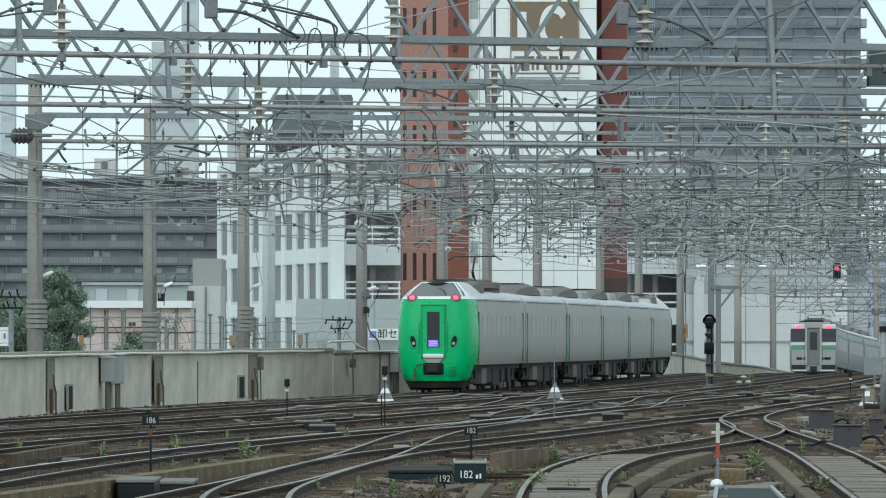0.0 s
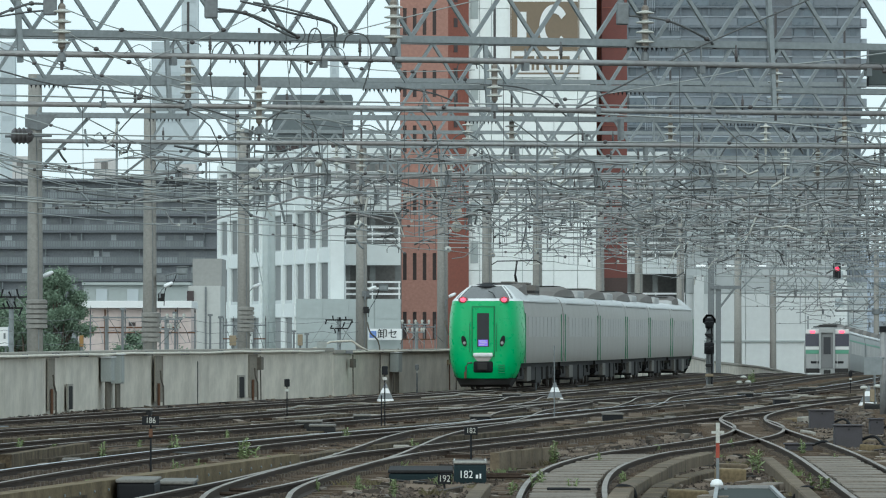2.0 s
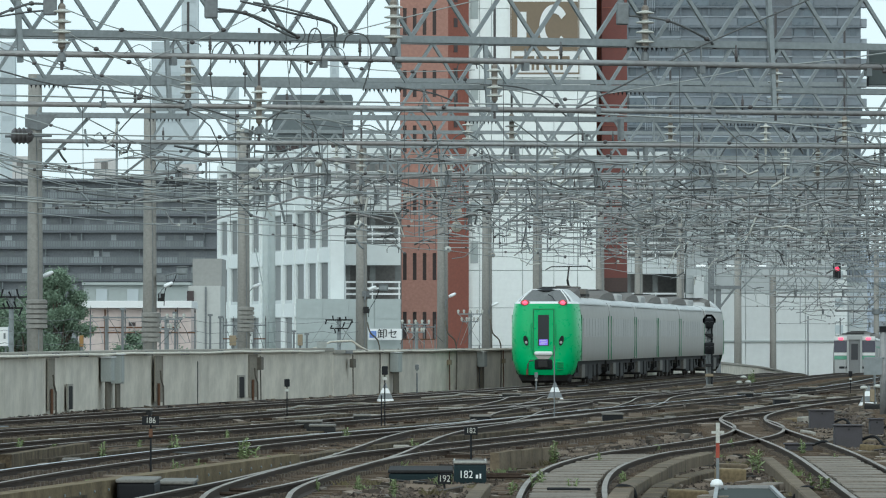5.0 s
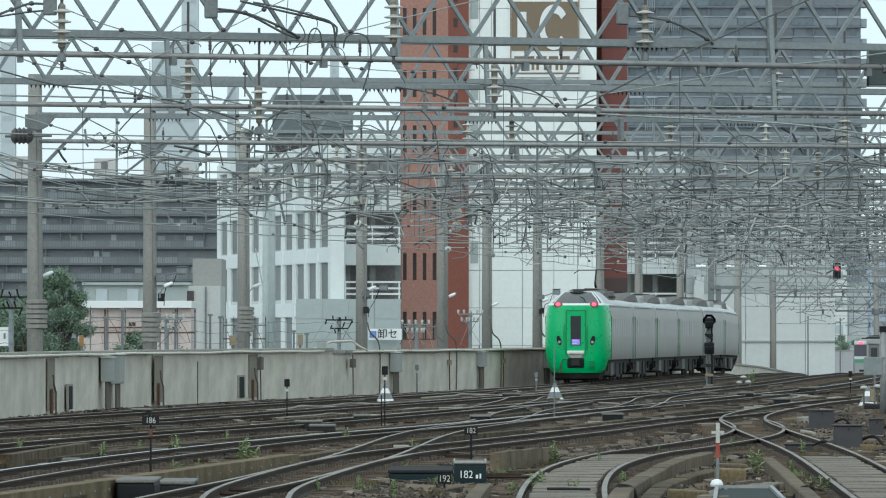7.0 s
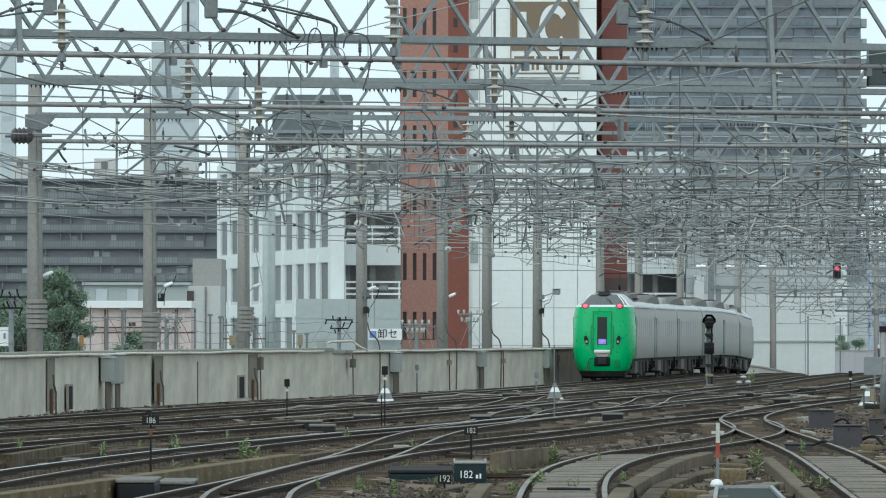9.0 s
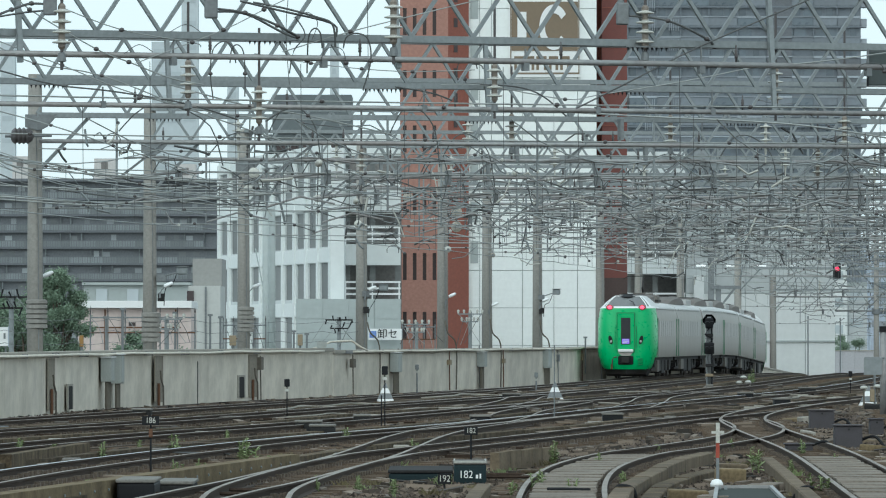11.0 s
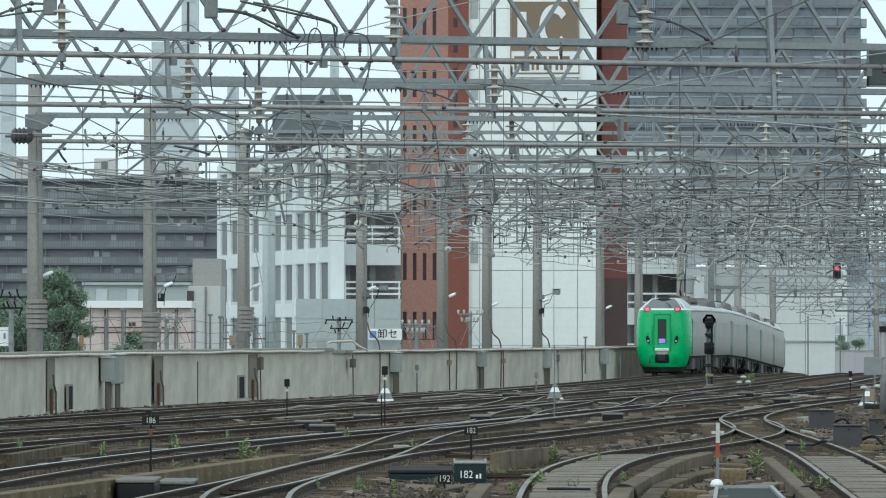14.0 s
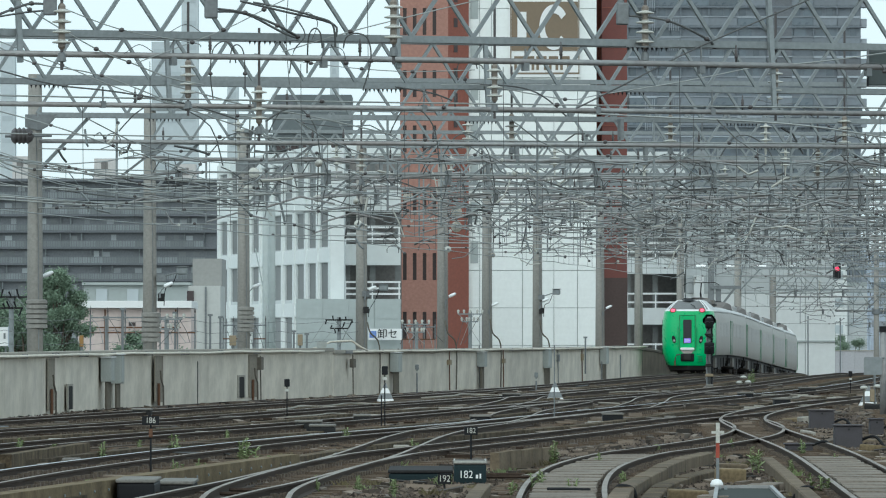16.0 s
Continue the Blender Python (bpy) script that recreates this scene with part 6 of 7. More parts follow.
for x, y, w, h in ((1455, 757, 0.58, 0.42), (1502, 790, 0.54, 0.42), (1552, 768, 0.3, 0.34), (1415, 800, 0.5, 0.16)):
    dd = 2.17 * 14000 / (y - 594)
    ob = thing("relay_box", "dark weathered relay box on the ballast", "relay box", "relay boxes")
    part("case", Mesh().box(-w / 2, w / 2, 0, 0.7, -0.25, h - 0.2), RELAY, ob, bevel=0.03)
    part("lid", Mesh().box(-w / 2 - 0.03, w / 2 + 0.03, -0.03, 0.73, h - 0.198, h - 0.17), RELAY, ob, bevel=0.01)
    part("hasp", Mesh().box(-0.02, 0.02, -0.02, 0.01, h - 0.28, h - 0.24), BOXDK, ob)
    part("plinth", Mesh().box(-w / 2 - 0.06, w / 2 + 0.06, -0.08, 0.75, -0.3, -0.2), COPING, ob)
    part("cable_tail", Mesh().tube(smooth_run([(w / 2, 0.3, -0.05), (w / 2 + 0.25, 0.2, 0.02), (w / 2 + 0.45, 0.1, -0.2)], 4), 0.03, 6), BLACK, ob)
    ob.matrix_basis = Matrix.Translation(((x - 784) * dd / 14000, dd, 0))

for run in (((1088, 866), (1096, 860), (1112, 861), (1122, 868), (1126, 884)), ((1404, 884), (1412, 868), (1426, 862), (1440, 864)), ((1408, 886), (1418, 870), (1436, 868)), ((968, 866), (1000, 866), (1045, 867))):
    ob = thing("rubber_cable", "thick black looped cable beside the rails", "cable", "black cables beside the rails")
    part("cable", Mesh().tube(smooth_run([sight(a, b, 103.5) for a, b in run], 4), 0.026, 6), BLACK, ob, smooth=True)
# ---- timber edge beams and boards ----
beam = thing("timber_edge_beam", "long bolted brown timber edge beam beside the track", "timber beam", "timber beams")
bp = raised(spline([(-5.9, 90), (-4.3, 107), (-2.45, 127.5)], 3))
part("beam", Mesh().sweep(bp, [(-0.14, -0.3), (0.14, -0.3), (0.14, 0.09), (-0.14, 0.09)]), WARMW, beam)
bolt = Mesh().lathe([(0.02, 0), (0.022, 0.012), (0.008, 0.02)], Matrix.Rotation(radians(90), 4, "X"), 8).data("bolt", GALV)
for k in range(26):
    y = 92 + k * 1.36
    x = float(np.interp(y, [p.y for p in bp], [p.x for p in bp]))
    part("bolt", bolt, GALV, beam, m=Matrix.Translation((x + 0.145, y, -0.03)) @ Matrix.Rotation(radians(85), 4, "Z"))
for off, y0, y1, src in ((-1.1, 92, 108, B), (-1.05, 92, 131, C), (1.1, 92, 120, C)):
    beam = thing("timber_edge_beam", "curved weathered timber beam outside the rail", "timber beam", "timber beams")
    run = offset_curve([p for p in src if y0 <= p.y <= y1], off)
    for q in range(0, len(run) - 1, 4):
        seg = run[q:q + 5]
        a, c = seg[0] + (seg[1] - seg[0]) * 0.03, seg[-1]
        part("beam", Mesh().sweep([a, *seg[1:-1], c], [(-0.1, -0.3), (0.1, -0.3), (0.1, 0.0), (0.08, 0.015), (-0.08, 0.015), (-0.1, 0.0)]), KERB, beam, m=Matrix.Translation((0, 0, -0.01 * (q % 3))))
for pts, zt, mt in (([(2.1, 96), (2.42, 104.6), (3.02, 115), (3.66, 125.6), (4.6, 136)], 0.02, KERB), ([(2.62, 101), (3.16, 112), (4.2, 123.5), (4.55, 127)], -0.08, TIMBER)):
    beam = thing("timber_edge_beam", "curved weathered retaining beam inside the bend", "timber beam", "timber beams")
    run = spline(pts, 1.2)
    for q in range(0, len(run) - 3, 3):
        part("beam", Mesh().sweep([run[q] + (run[q + 1] - run[q]) * 0.05, *run[q + 1:q + 4]], [(-0.13, -0.4), (0.13, -0.4), (0.13, zt - 0.015), (0.11, zt), (-0.11, zt), (-0.13, zt - 0.015)]), mt, beam, m=Matrix.Translation((0, 0, -0.008 * (q % 2))))
for x, y, w, h, mt in ((4.33, 118, 0.2, 0.21, WARMW), (4.72, 128, 0.22, 0.12, KERB), (1.5, 122, 0.3, 0.12, TIMBER)):
    ob = thing("stone_block", "mossy brown squared block set in the ballast", "block", "squared blocks")
    part("block", Mesh().box(-w, w, 0, 0.8, -0.3, h - 0.2), mt, ob, m=pose(x, y, 0, 0, 1.5, 4), bevel=0.025)
ob = thing("timber_edge_beam", "dark timber beam across the yard ballast", "timber beam", "timber beams")
part("beam", Mesh().bar((-7.08, 128, -0.05), (-6.43, 142, -0.05), 0.2, 0.25), TIMBER, ob)
ob = thing("timber_edge_beam", "short stained timber retaining boards", "timber beam", "timber beams")
for k in range(5):
    xa, ya = 0.83 + k * 0.19, 127 + k * 1.2
    part("board", Mesh().bar((xa, ya, -0.03 + 0.012 * (k % 2)), (xa + 0.185, ya + 1.17, -0.03 + 0.012 * (k % 2)), 0.15, 0.3), KERB, ob)
# stepped concrete kerb in the middle of the curve
ob = thing("concrete_trough", "broken concrete cable trough between the curving tracks", "cable trough")
for k in range(9):
    part("lid", Mesh().box(-0.2, 0.2, -0.5, 0.5, -0.25, -0.08), PLANK, ob, m=pose(2.64 + 0.9 + 0.05 * k + 0.012 * k * k, 103 + k * 1.1, 0, 0, 0, -6))


# ---- plants ----
DRY = mat("dry_grass", (0.17, 0.145, 0.075), 0.85, vary=0.3, scale=6, each=0.3)


def weed(x, y, h, seed, z=-0.2):
    r = random.Random(seed)
    ob = thing("weed", "bright green leafy weed growing in the ballast", "plant", "weeds in the ballast")
    for s in range(3):
        dx, dy = r.uniform(-0.12, 0.12) * h * 2, r.uniform(-0.2, 0.2)
        hh = h * r.uniform(0.6, 1.0)
        lean = r.uniform(-0.15, 0.15)
        part("stem", Mesh().tube([(dx, dy, 0), (dx + lean * hh, dy, hh)], 0.008, 4), LEAF, ob)
        lv = Mesh()
        for k in range(26):
            t = r.uniform(0.15, 1.0)
            a = r.uniform(0, math.tau)
            ln = r.uniform(0.05, 0.12) * (1.3 - 0.6 * t) * (h / 0.4)
            c = Vector((dx + lean * hh * t, dy, hh * t))
            d = Vector((math.cos(a), math.sin(a), r.uniform(-0.2, 0.7))).normalized()
            sd = d.cross(Vector((0, 0, 1))).normalized() * ln * 0.28
            tip = c + d * ln
            midp = c + d * ln * 0.5 + Vector((0, 0, 0.01))
            lv.add([c, midp + sd, tip, midp - sd], [(0, 1, 2, 3)])
        part("leaves", lv, LEAF, ob)["kind"] = "stuff"
    ob.matrix_basis = Matrix.Translation((x, y, z))


for i, (x, y, h) in enumerate(((243, 800, 22), (312, 800, 30), (318, 842, 28), (405, 785, 22), (448, 830, 50), (470, 838, 30), (612, 785, 28), (985, 826, 38), (1058, 830, 26), (1165, 805, 22), (1330, 836, 44), (1400, 838, 22), (1480, 824, 22), (1334, 680, 24), (1328, 681, 18), (30, 800, 24), (95, 812, 26), (185, 812, 26), (355, 840, 26), (955, 872, 40), (1010, 880, 30), (910, 878, 26), (1450, 874, 40), (1100, 862, 26), (735, 800, 22), (640, 868, 26), (690, 876, 34), (560, 872, 22), (160, 868, 22), (425, 815, 30), (1420, 805, 26), (1300, 800, 26))):
    dd = 2.17 * 14000 / (y - 594)
    weed((x - 784) * dd / 14000, dd, h * dd / 14000 * 1.25, i)


def dry_tuft(x, y, h, seed):
    r = random.Random(seed)
    ob = thing("grass_tuft", "tuft of dry yellow-brown grass in the ballast", "plant", "dry grass tufts")
    bl = Mesh()
    for k in range(34):
        a, ln = r.uniform(0, math.tau), h * r.uniform(0.5, 1.0)
        bx_, by_ = r.gauss(0, 0.07), r.gauss(0, 0.1)
        d = Vector((math.cos(a) * 0.45, math.sin(a) * 0.45, 1)).normalized()
        sd = Vector((-math.sin(a), math.cos(a), 0)) * 0.008
        c, mid_ = Vector((bx_, by_, 0)), Vector((bx_, by_, 0)) + d * ln * 0.6
        tip = mid_ + (d + Vector((math.cos(a), math.sin(a), -0.3)) * 0.5) * ln * 0.4
        bl.add([c - sd, c + sd, mid_ + sd, tip, mid_ - sd], [(0, 1, 2, 3, 4)])
    part("blades", bl, DRY if seed % 3 else LEAF, ob)["kind"] = "stuff"
    ob.matrix_basis = Matrix.Translation((x, y, -0.22))


rt = random.Random(61)
for k in range(64):
    px, py = (rt.uniform(560, 1010), rt.uniform(815, 885)) if k < 26 else ((rt.uniform(1170, 1440), rt.uniform(800, 885)) if k < 44 else (rt.uniform(0, 620), rt.uniform(745, 880)))
    dd = 2.17 * 14000 / (py - 594)
    dry_tuft((px - 784) * dd / 14000, dd, rt.uniform(0.1, 0.24), k)


def tree(x, y, z0, h, spread, seed, label):
    r = random.Random(seed)
    ob = thing("tree", label, "tree", "trees behind the wall")
    part("trunk", Mesh().tube([(0, 0, 0), (0.1, 0, h * 0.35), (0.0, 0.1, h * 0.7)], 0.22, 8, r2=0.08), BARK, ob)
    blobs = []
    for k in range(26):
        a = r.uniform(0, math.tau)
        e = Vector((math.cos(a) * spread * r.uniform(0.25, 1.15) * (1.0 if k < 16 else 0.6), math.sin(a) * spread * 0.7, h * r.uniform(0.38, 0.82 if k < 16 else 0.98)))
        part("limb", Mesh().tube([(0, 0, h * r.uniform(0.25, 0.5)), e * 0.6 + Vector((0, 0, h * 0.12)), e], 0.07, 5, r2=0.02), BARK, ob)
        blobs.append((e, spread * r.uniform(0.2, 0.42)))
    lv = Mesh()
    for c, rad in blobs:
        for k in range(1900):
            d = Vector((r.gauss(0, 1), r.gauss(0, 1), r.gauss(0, 0.8)))
            p = c + d * rad * 0.52
            n = Vector((r.gauss(0, 1), r.gauss(0, 1), r.gauss(0, 1))).normalized()
            a = n.orthogonal().normalized() * r.uniform(0.025, 0.06)
            b2 = n.cross(a) * 0.6
            lv.add([p - a, p + b2, p + a, p - b2], [(0, 1, 2, 3)])
    part("crown", lv, LEAFD, ob)["kind"] = "stuff"
    ob.matrix_basis = Matrix.Translation((x, y, z0))


tree(-14.66, 300, -2.5, 7.5, 1.1, 1, "dark green leafy tree behind the concrete wall")
tree(-15.56, 296, -2.5, 5.6, 1.2, 2, "dark green leafy tree behind the concrete wall")
tree(-16.48, 300, -2.5, 7.0, 1.7, 3, "low dark green tree behind the concrete wall")
tree(-10.27, 262, -1.0, 3.0, 0.8, 4, "small green bush behind the concrete wall")
tree(39.89, 800, -5.5, 7.4, 1.5, 5, "green tree far past the white hall")
tree(42.10, 803, -5.5, 7.0, 1.4, 8, "green tree far past the white hall")
ob = thing("boundary_wall", "pale lilac-grey boundary wall past the white hall", "wall", kind="structure")
LILAC = mat("lilac_render", (0.42, 0.42, 0.44), 0.85, vary=0.08, scale=0.5, second=(0.36, 0.36, 0.37), amount=0.5, streak=True)
for k in range(6):
    part("wall_panel", Mesh().box(k * 1.2, k * 1.2 + 1.18, 0, 0.3, -7.5, 0.44), LILAC, ob, m=Matrix.Translation((38.22, 780, 0)))
part("coping", Mesh().box(0, 7.2, -0.05, 0.35, 0.44 + 0.004, 0.44 + 0.1), COPING, ob, m=Matrix.Translation((38.22, 780, 0)))
tree(-8.50, 262, -1.0, 2.7, 0.6, 6, "small green bush behind the concrete wall")

# ---- loose ballast stones ----
st, r = Mesh(), random.Random(77)
tet = [(-1, -0.8, 0), (1, -0.7, 0), (0.1, 1, 0), (0, 0, 0.9)]
for k in range(60000):
    y = 90 + 150 * r.random() ** 1.6
    x = r.uniform(-0.062, 0.062) * y
    s = r.uniform(0.018, 0.048)
    c, sn = math.cos(k), math.sin(k)
    st.add([(x + (a * c - b_ * sn) * s, y + (a * sn + b_ * c) * s, -0.215 + z_ * s * r.uniform(0.7, 1.2) + 0.02) for a, b_, z_ in tet], [(0, 1, 3), (1, 2, 3), (2, 0, 3)])
tagged(part("ballast_stones", st, STONE), "loose dark ballast stones between the tracks", "ballast", kind="stuff")
# scraps of wood, stone and iron lying about
SCRAP = mat("trackside_scrap", (0.16, 0.13, 0.1), 0.9, vary=0.3, scale=2)
for m_, col in ((SCRAP, (0.15, 0.121, 0.094, 1)), (STONE, (0.095, 0.075, 0.06, 1))):
    nodes, links = m_.node_tree.nodes, m_.node_tree.links
    geo, fan, shade = nodes.new("ShaderNodeNewGeometry"), nodes.new("ShaderNodeMapRange"), nodes.new("ShaderNodeHueSaturation")
    fan.inputs[3].default_value, fan.inputs[4].default_value = 0.1, 1.7
    links.new(geo.outputs["Random Per Island"], fan.inputs[0])
    links.new(fan.outputs[0], shade.inputs["Value"])
    shade.inputs["Color"].default_value = col
    links.new(shade.outputs[0], nodes["Principled BSDF"].inputs["Base Color"])
sc = Mesh()
for k in range(4200):
    y = 92 + 230 * r.random() ** 1.3
    x = r.uniform(-0.06, 0.06) * y
    if x < wall_x(y) + 0.6 and y > 150:
        continue
    a, b_, c = r.uniform(0.02, 0.09), r.uniform(0.03, 0.22), r.uniform(0.02, 0.07)
    sc.box(-a, a, -b_, b_, -0.03, c, 0, pose(x, y, grade(y) - 0.2, r.uniform(-8, 8), r.uniform(-8, 8), r.uniform(0, 180)))
for k in range(1500):
    y = r.uniform(165, 335)
    x = main_x(y) + r.uniform(-13, 6)
    if x < wall_x(y) + 0.7 or any(abs((x - main_x(y) + o) % 1e3) < 0.72 and k % 3 for o in (12, 8, 4, 0)):
        continue
    a, b_, c = r.uniform(0.03, 0.3), r.uniform(0.05, 0.5), r.uniform(0.03, 0.13)
    sc.box(-a, a, -b_, b_, -0.03, c, 0, pose(x, y, grade(y) - 0.2, r.uniform(-4, 4), r.uniform(-4, 4), r.uniform(-25, 25)))
tagged(part("track_scraps", sc, SCRAP), "scraps of timber, stone and iron on the ballast", "debris", kind="stuff")
PALEP = mat("grey_chair_plate", (0.3, 0.285, 0.255), 0.8, vary=0.3, scale=3, each=0.35)
plate_mesh = Mesh().box(-0.3, 0.3, -0.22, 0.22, 0, 0.1).box(-0.22, 0.22, -0.16, 0.16, 0.1, 0.14).data("slide_plate", PALEP)
cover_mesh = Mesh().box(-0.14, 0.14, -0.6, 0.6, 0, 0.08).data("rod_cover", PALEP)
rp_ = random.Random(29)
for k in range(46):
    y = rp_.uniform(150, 330)
    x = main_x(y) + rp_.choice((-13.2, -10.2, -9.0, -6.2, -5.0, -2.0, -0.9, 1.9)) + rp_.uniform(-0.3, 0.3)
    if x < wall_x(y) + 0.8:
        continue
    ob = thing("track_plate", "weathered grey steel cover plate among the sleepers", "cover plate", "cover plates between the tracks")
    part("cover", plate_mesh if k % 3 else cover_mesh, PALEP, ob, m=pose(x, y, grade(y) - 0.22, 0, rp_.uniform(-3, 3), rp_.uniform(-20, 20)))
# bond cables and point rods lying across the tracks
r = random.Random(15)
for k in range(34):
    y = r.uniform(135, 330)
    x = main_x(y) + r.uniform(-12.5, 5)
    ob = thing("bond_cable", "pale bond cable lying across the ballast", "cable", "bond cables")
    n = r.randint(3, 5)
    pts = [(x + q * r.uniform(0.3, 0.7), y + r.uniform(-4, 5) + q * 1.5, grade(y) - 0.1 + r.uniform(0, 0.06)) for q in range(n)]
    part("cable", Mesh().tube(spline(pts, 0.8), r.choice((0.016, 0.022)), 5), r.choice((COPING, CLIP, WIRED, RAIL_TOP)), ob)
for k in range(26):
    y = r.uniform(120, 300)
    x = main_x(y) + r.choice((-12, -8, -4, 0, 4)) - 0.3
    ob = thing("point_rod", "dark steel point rod crossing under the rails", "rod", "point rods")
    part("rod", Mesh().bar((x - 1.0, y, grade(y) - 0.11), (x + 1.2, y + r.uniform(-0.6, 0.6), grade(y) - 0.11), 0.06, 0.05), RAIL_SIDE, ob)
    part("crank", Mesh().box(x - 1.25, x - 0.95, y - 0.25, y + 0.25, grade(y) - 0.2, grade(y) - 0.06), COPING if k % 3 else LIDM, ob, bevel=0.02)
# boards between the rails, laid crosswise
for src, y0, y1 in ((B, 94, 135), (C, 94, 133)):
    walkway = thing("board_walkway", "weathered grey timber boards laid between the rails", "boards", "board walkways")
    pts = [p for p in src if y0 - 3 <= p.y <= y1 + 3]
    bd = Mesh().box(-0.42, 0.42, -0.285, 0.285, -0.16, -0.03).data("plank", PLANK)
    y = y0
    rr = random.Random(4)
    while y < y1:
        x = float(np.interp(y, [p.y for p in pts], [p.x for p in pts]))
        x2 = float(np.interp(y + 0.5, [p.y for p in pts], [p.x for p in pts]))
        if rr.random() > 0.04:
            part("plank", bd, PLANK, walkway, m=pose(x + rr.uniform(-0.015, 0.015), y, rr.uniform(-0.012, 0.008), 0, rr.uniform(-0.8, 0.8), -math.degrees(math.atan2(x2 - x, 0.5)) + rr.uniform(-0.6, 0.6)))
        y += 0.6


# small plates and boxes along the wall's top
ob = thing("cross_plate", "white plate with a black cross on a thin pipe", "sign")
part("pipe", Mesh().tube([(-6.74, 281.00, 1.38), (-6.74, 281.00, 2.18)], 0.03, 6), GALVD, ob)
pl = part("plate", Mesh().box(-6.98, -6.76, 280.9, 280.95, 1.86, 2.16), WHITE, ob)
part("mark", Mesh().box(-6.93, -6.81, 280.88, 280.9, 1.99, 2.04).box(-6.89, -6.85, 280.87, 280.89, 1.94, 2.10), BLACK, pl)
for x, ya, yb, w, d in ((412, 594, 612, 12, 284), (531, 592, 612, 9, 292), (144, 594, 614, 7, 262)):
    ob = thing("ochre_box", "weathered ochre cable box behind the wall", "cable box", "ochre boxes behind the wall")
    X0, hw = (x - 784) * d / 14000, w * d / 28000
    part("case", Mesh().box(X0 - hw, X0 + hw, d, d + 0.25, 2 - (yb - 594) * d / 14000, 2 - (ya - 594) * d / 14000), ORANGE if x == 144 else OCHREG, ob, bevel=0.02)
    part("post", Mesh().tube([(X0, d + 0.12, -1.0), (X0, d + 0.12, 2 - (yb - 594) * d / 14000 + 0.02)], 0.05, 6), GALVD, ob)

# bent cables and heater pipes snaking between the tracks
rs_ = random.Random(83)
for k in range(22):
    y = rs_.uniform(195, 310)
    x = main_x(y) + rs_.uniform(-12, 3)
    ob = thing("bent_cable", "pale bent cable pipe snaking over the sleepers", "cable", "bent cables")
    w, q = rs_.uniform(0.35, 0.8), rs_.uniform(4, 9)
    run = [(x - 1.4, y - 1, grade(y) - 0.12), (x - 0.4, y, grade(y) - 0.06), (x, y + q * 0.3, grade(y) - 0.04), (x + w * 0.3, y + q, grade(y) - 0.04), (x + w, y + q * 1.25, grade(y) - 0.06), (x + w + 1.6, y + q * 1.3, grade(y) - 0.12)]
    part("cable", Mesh().tube(smooth_run(run, 5), rs_.choice((0.02, 0.026, 0.032)), 6), rs_.choice((COPING, CLIP, CLIP)), ob)
# added panel on legs, standing in for a van-window-like shape
nb = thing("notice_board", "white panel with a blue-grey edge, added for a vehicle-window shape", "sign board")
part("board", Mesh().box(-13.32, -12.98, 236, 236.06, 1.68, 2.25), WHITE, nb)
part("edge", Mesh().box(-12.98, -12.95, 235.98, 236.08, 1.66, 2.27), BLUEG, nb)
for x in (-4, 10):
    part("leg", Mesh().tube([((x - 784) * 236.1 / 14000, 236.1, -0.5), ((x - 784) * 236.1 / 14000, 236.1, 2.07)], 0.03, 6), GALVD, nb)
part("bar", Mesh().box(-13.11, -13.05, 235.97, 236, 1.90, 2.07), GALVD, nb)

# broken blocks round the relay boxes
rb = random.Random(19)
for x, y in ((1405, 744), (1416, 752), (1430, 768), (1515, 800), (1530, 806), (1545, 796), (1556, 812), (1495, 812), (1400, 770), (1540, 782), (1470, 806), (1425, 745), (930, 868), (950, 852)):
    dd = 2.17 * 14000 / (y - 594)
    ob = thing("concrete_block", "broken weathered concrete block on the ballast", "block", "concrete blocks")
    a, b2, c = rb.uniform(0.08, 0.22), rb.uniform(0.15, 0.35), rb.uniform(0.03, 0.14)
    part("block", Mesh().box(-a, a, -b2, b2, -0.1, c), rb.choice((COPING, KERB, WARMW)), ob, m=pose((x - 784) * dd / 14000, dd, -0.2, rb.uniform(-6, 6), rb.uniform(-8, 8), rb.uniform(0, 180)), bevel=0.03)
# ---- trains ----
GREEN = mat("train_green", (0.0, 0.47, 0.145), 0.3, vary=0.012, scale=0.5, second=(0.0, 0.42, 0.13), amount=0.5)
SILVER = mat("train_grey", (0.335, 0.318, 0.29), 0.42, 0.15, vary=0.04, scale=0.6, second=(0.275, 0.255, 0.225), amount=0.7, streak=True)
ROOFM = mat("train_roof", (0.58, 0.59, 0.58), 0.55, 0.1, vary=0.12, scale=1.2)
HUMP = mat("roof_unit", (0.155, 0.14, 0.125), 0.75, vary=0.15, scale=1.5)
HUMPL = mat("roof_unit_end", (0.42, 0.42, 0.41), 0.7, vary=0.1, scale=1.5)
# dark underframe, blackened further to stand in for shadow beneath the cars
UNDER = mat("underframe", (0.026, 0.025, 0.024), 0.85, vary=0.3, scale=3)
BOXM = mat("equipment_case", (0.15, 0.142, 0.126), 0.8, vary=0.25, scale=2.5)
WIND = mat("dark_glass", (0.02, 0.022, 0.027), 0.35, vary=0.1, scale=1)
# pale grey and lighter streaks paint reflections into the side glass
SIDEG = mat("streaked_side_glass", (0.282, 0.275, 0.26), 0.36, vary=0.08, scale=2.2, second=(0.31, 0.3, 0.28), amount=0.9, streak=True, each=0.1)
SHIELD = mat("windscreen", (0.15, 0.152, 0.15), 0.15, vary=0.12, scale=1.5)
EDGE = mat("door_edge_green", (0.012, 0.2, 0.075), 0.5, vary=0.1, scale=2)
PURPLE = mat("rear_display", (0.26, 0.17, 0.75), 0.3, emit=0.55, vary=0.25, scale=9)
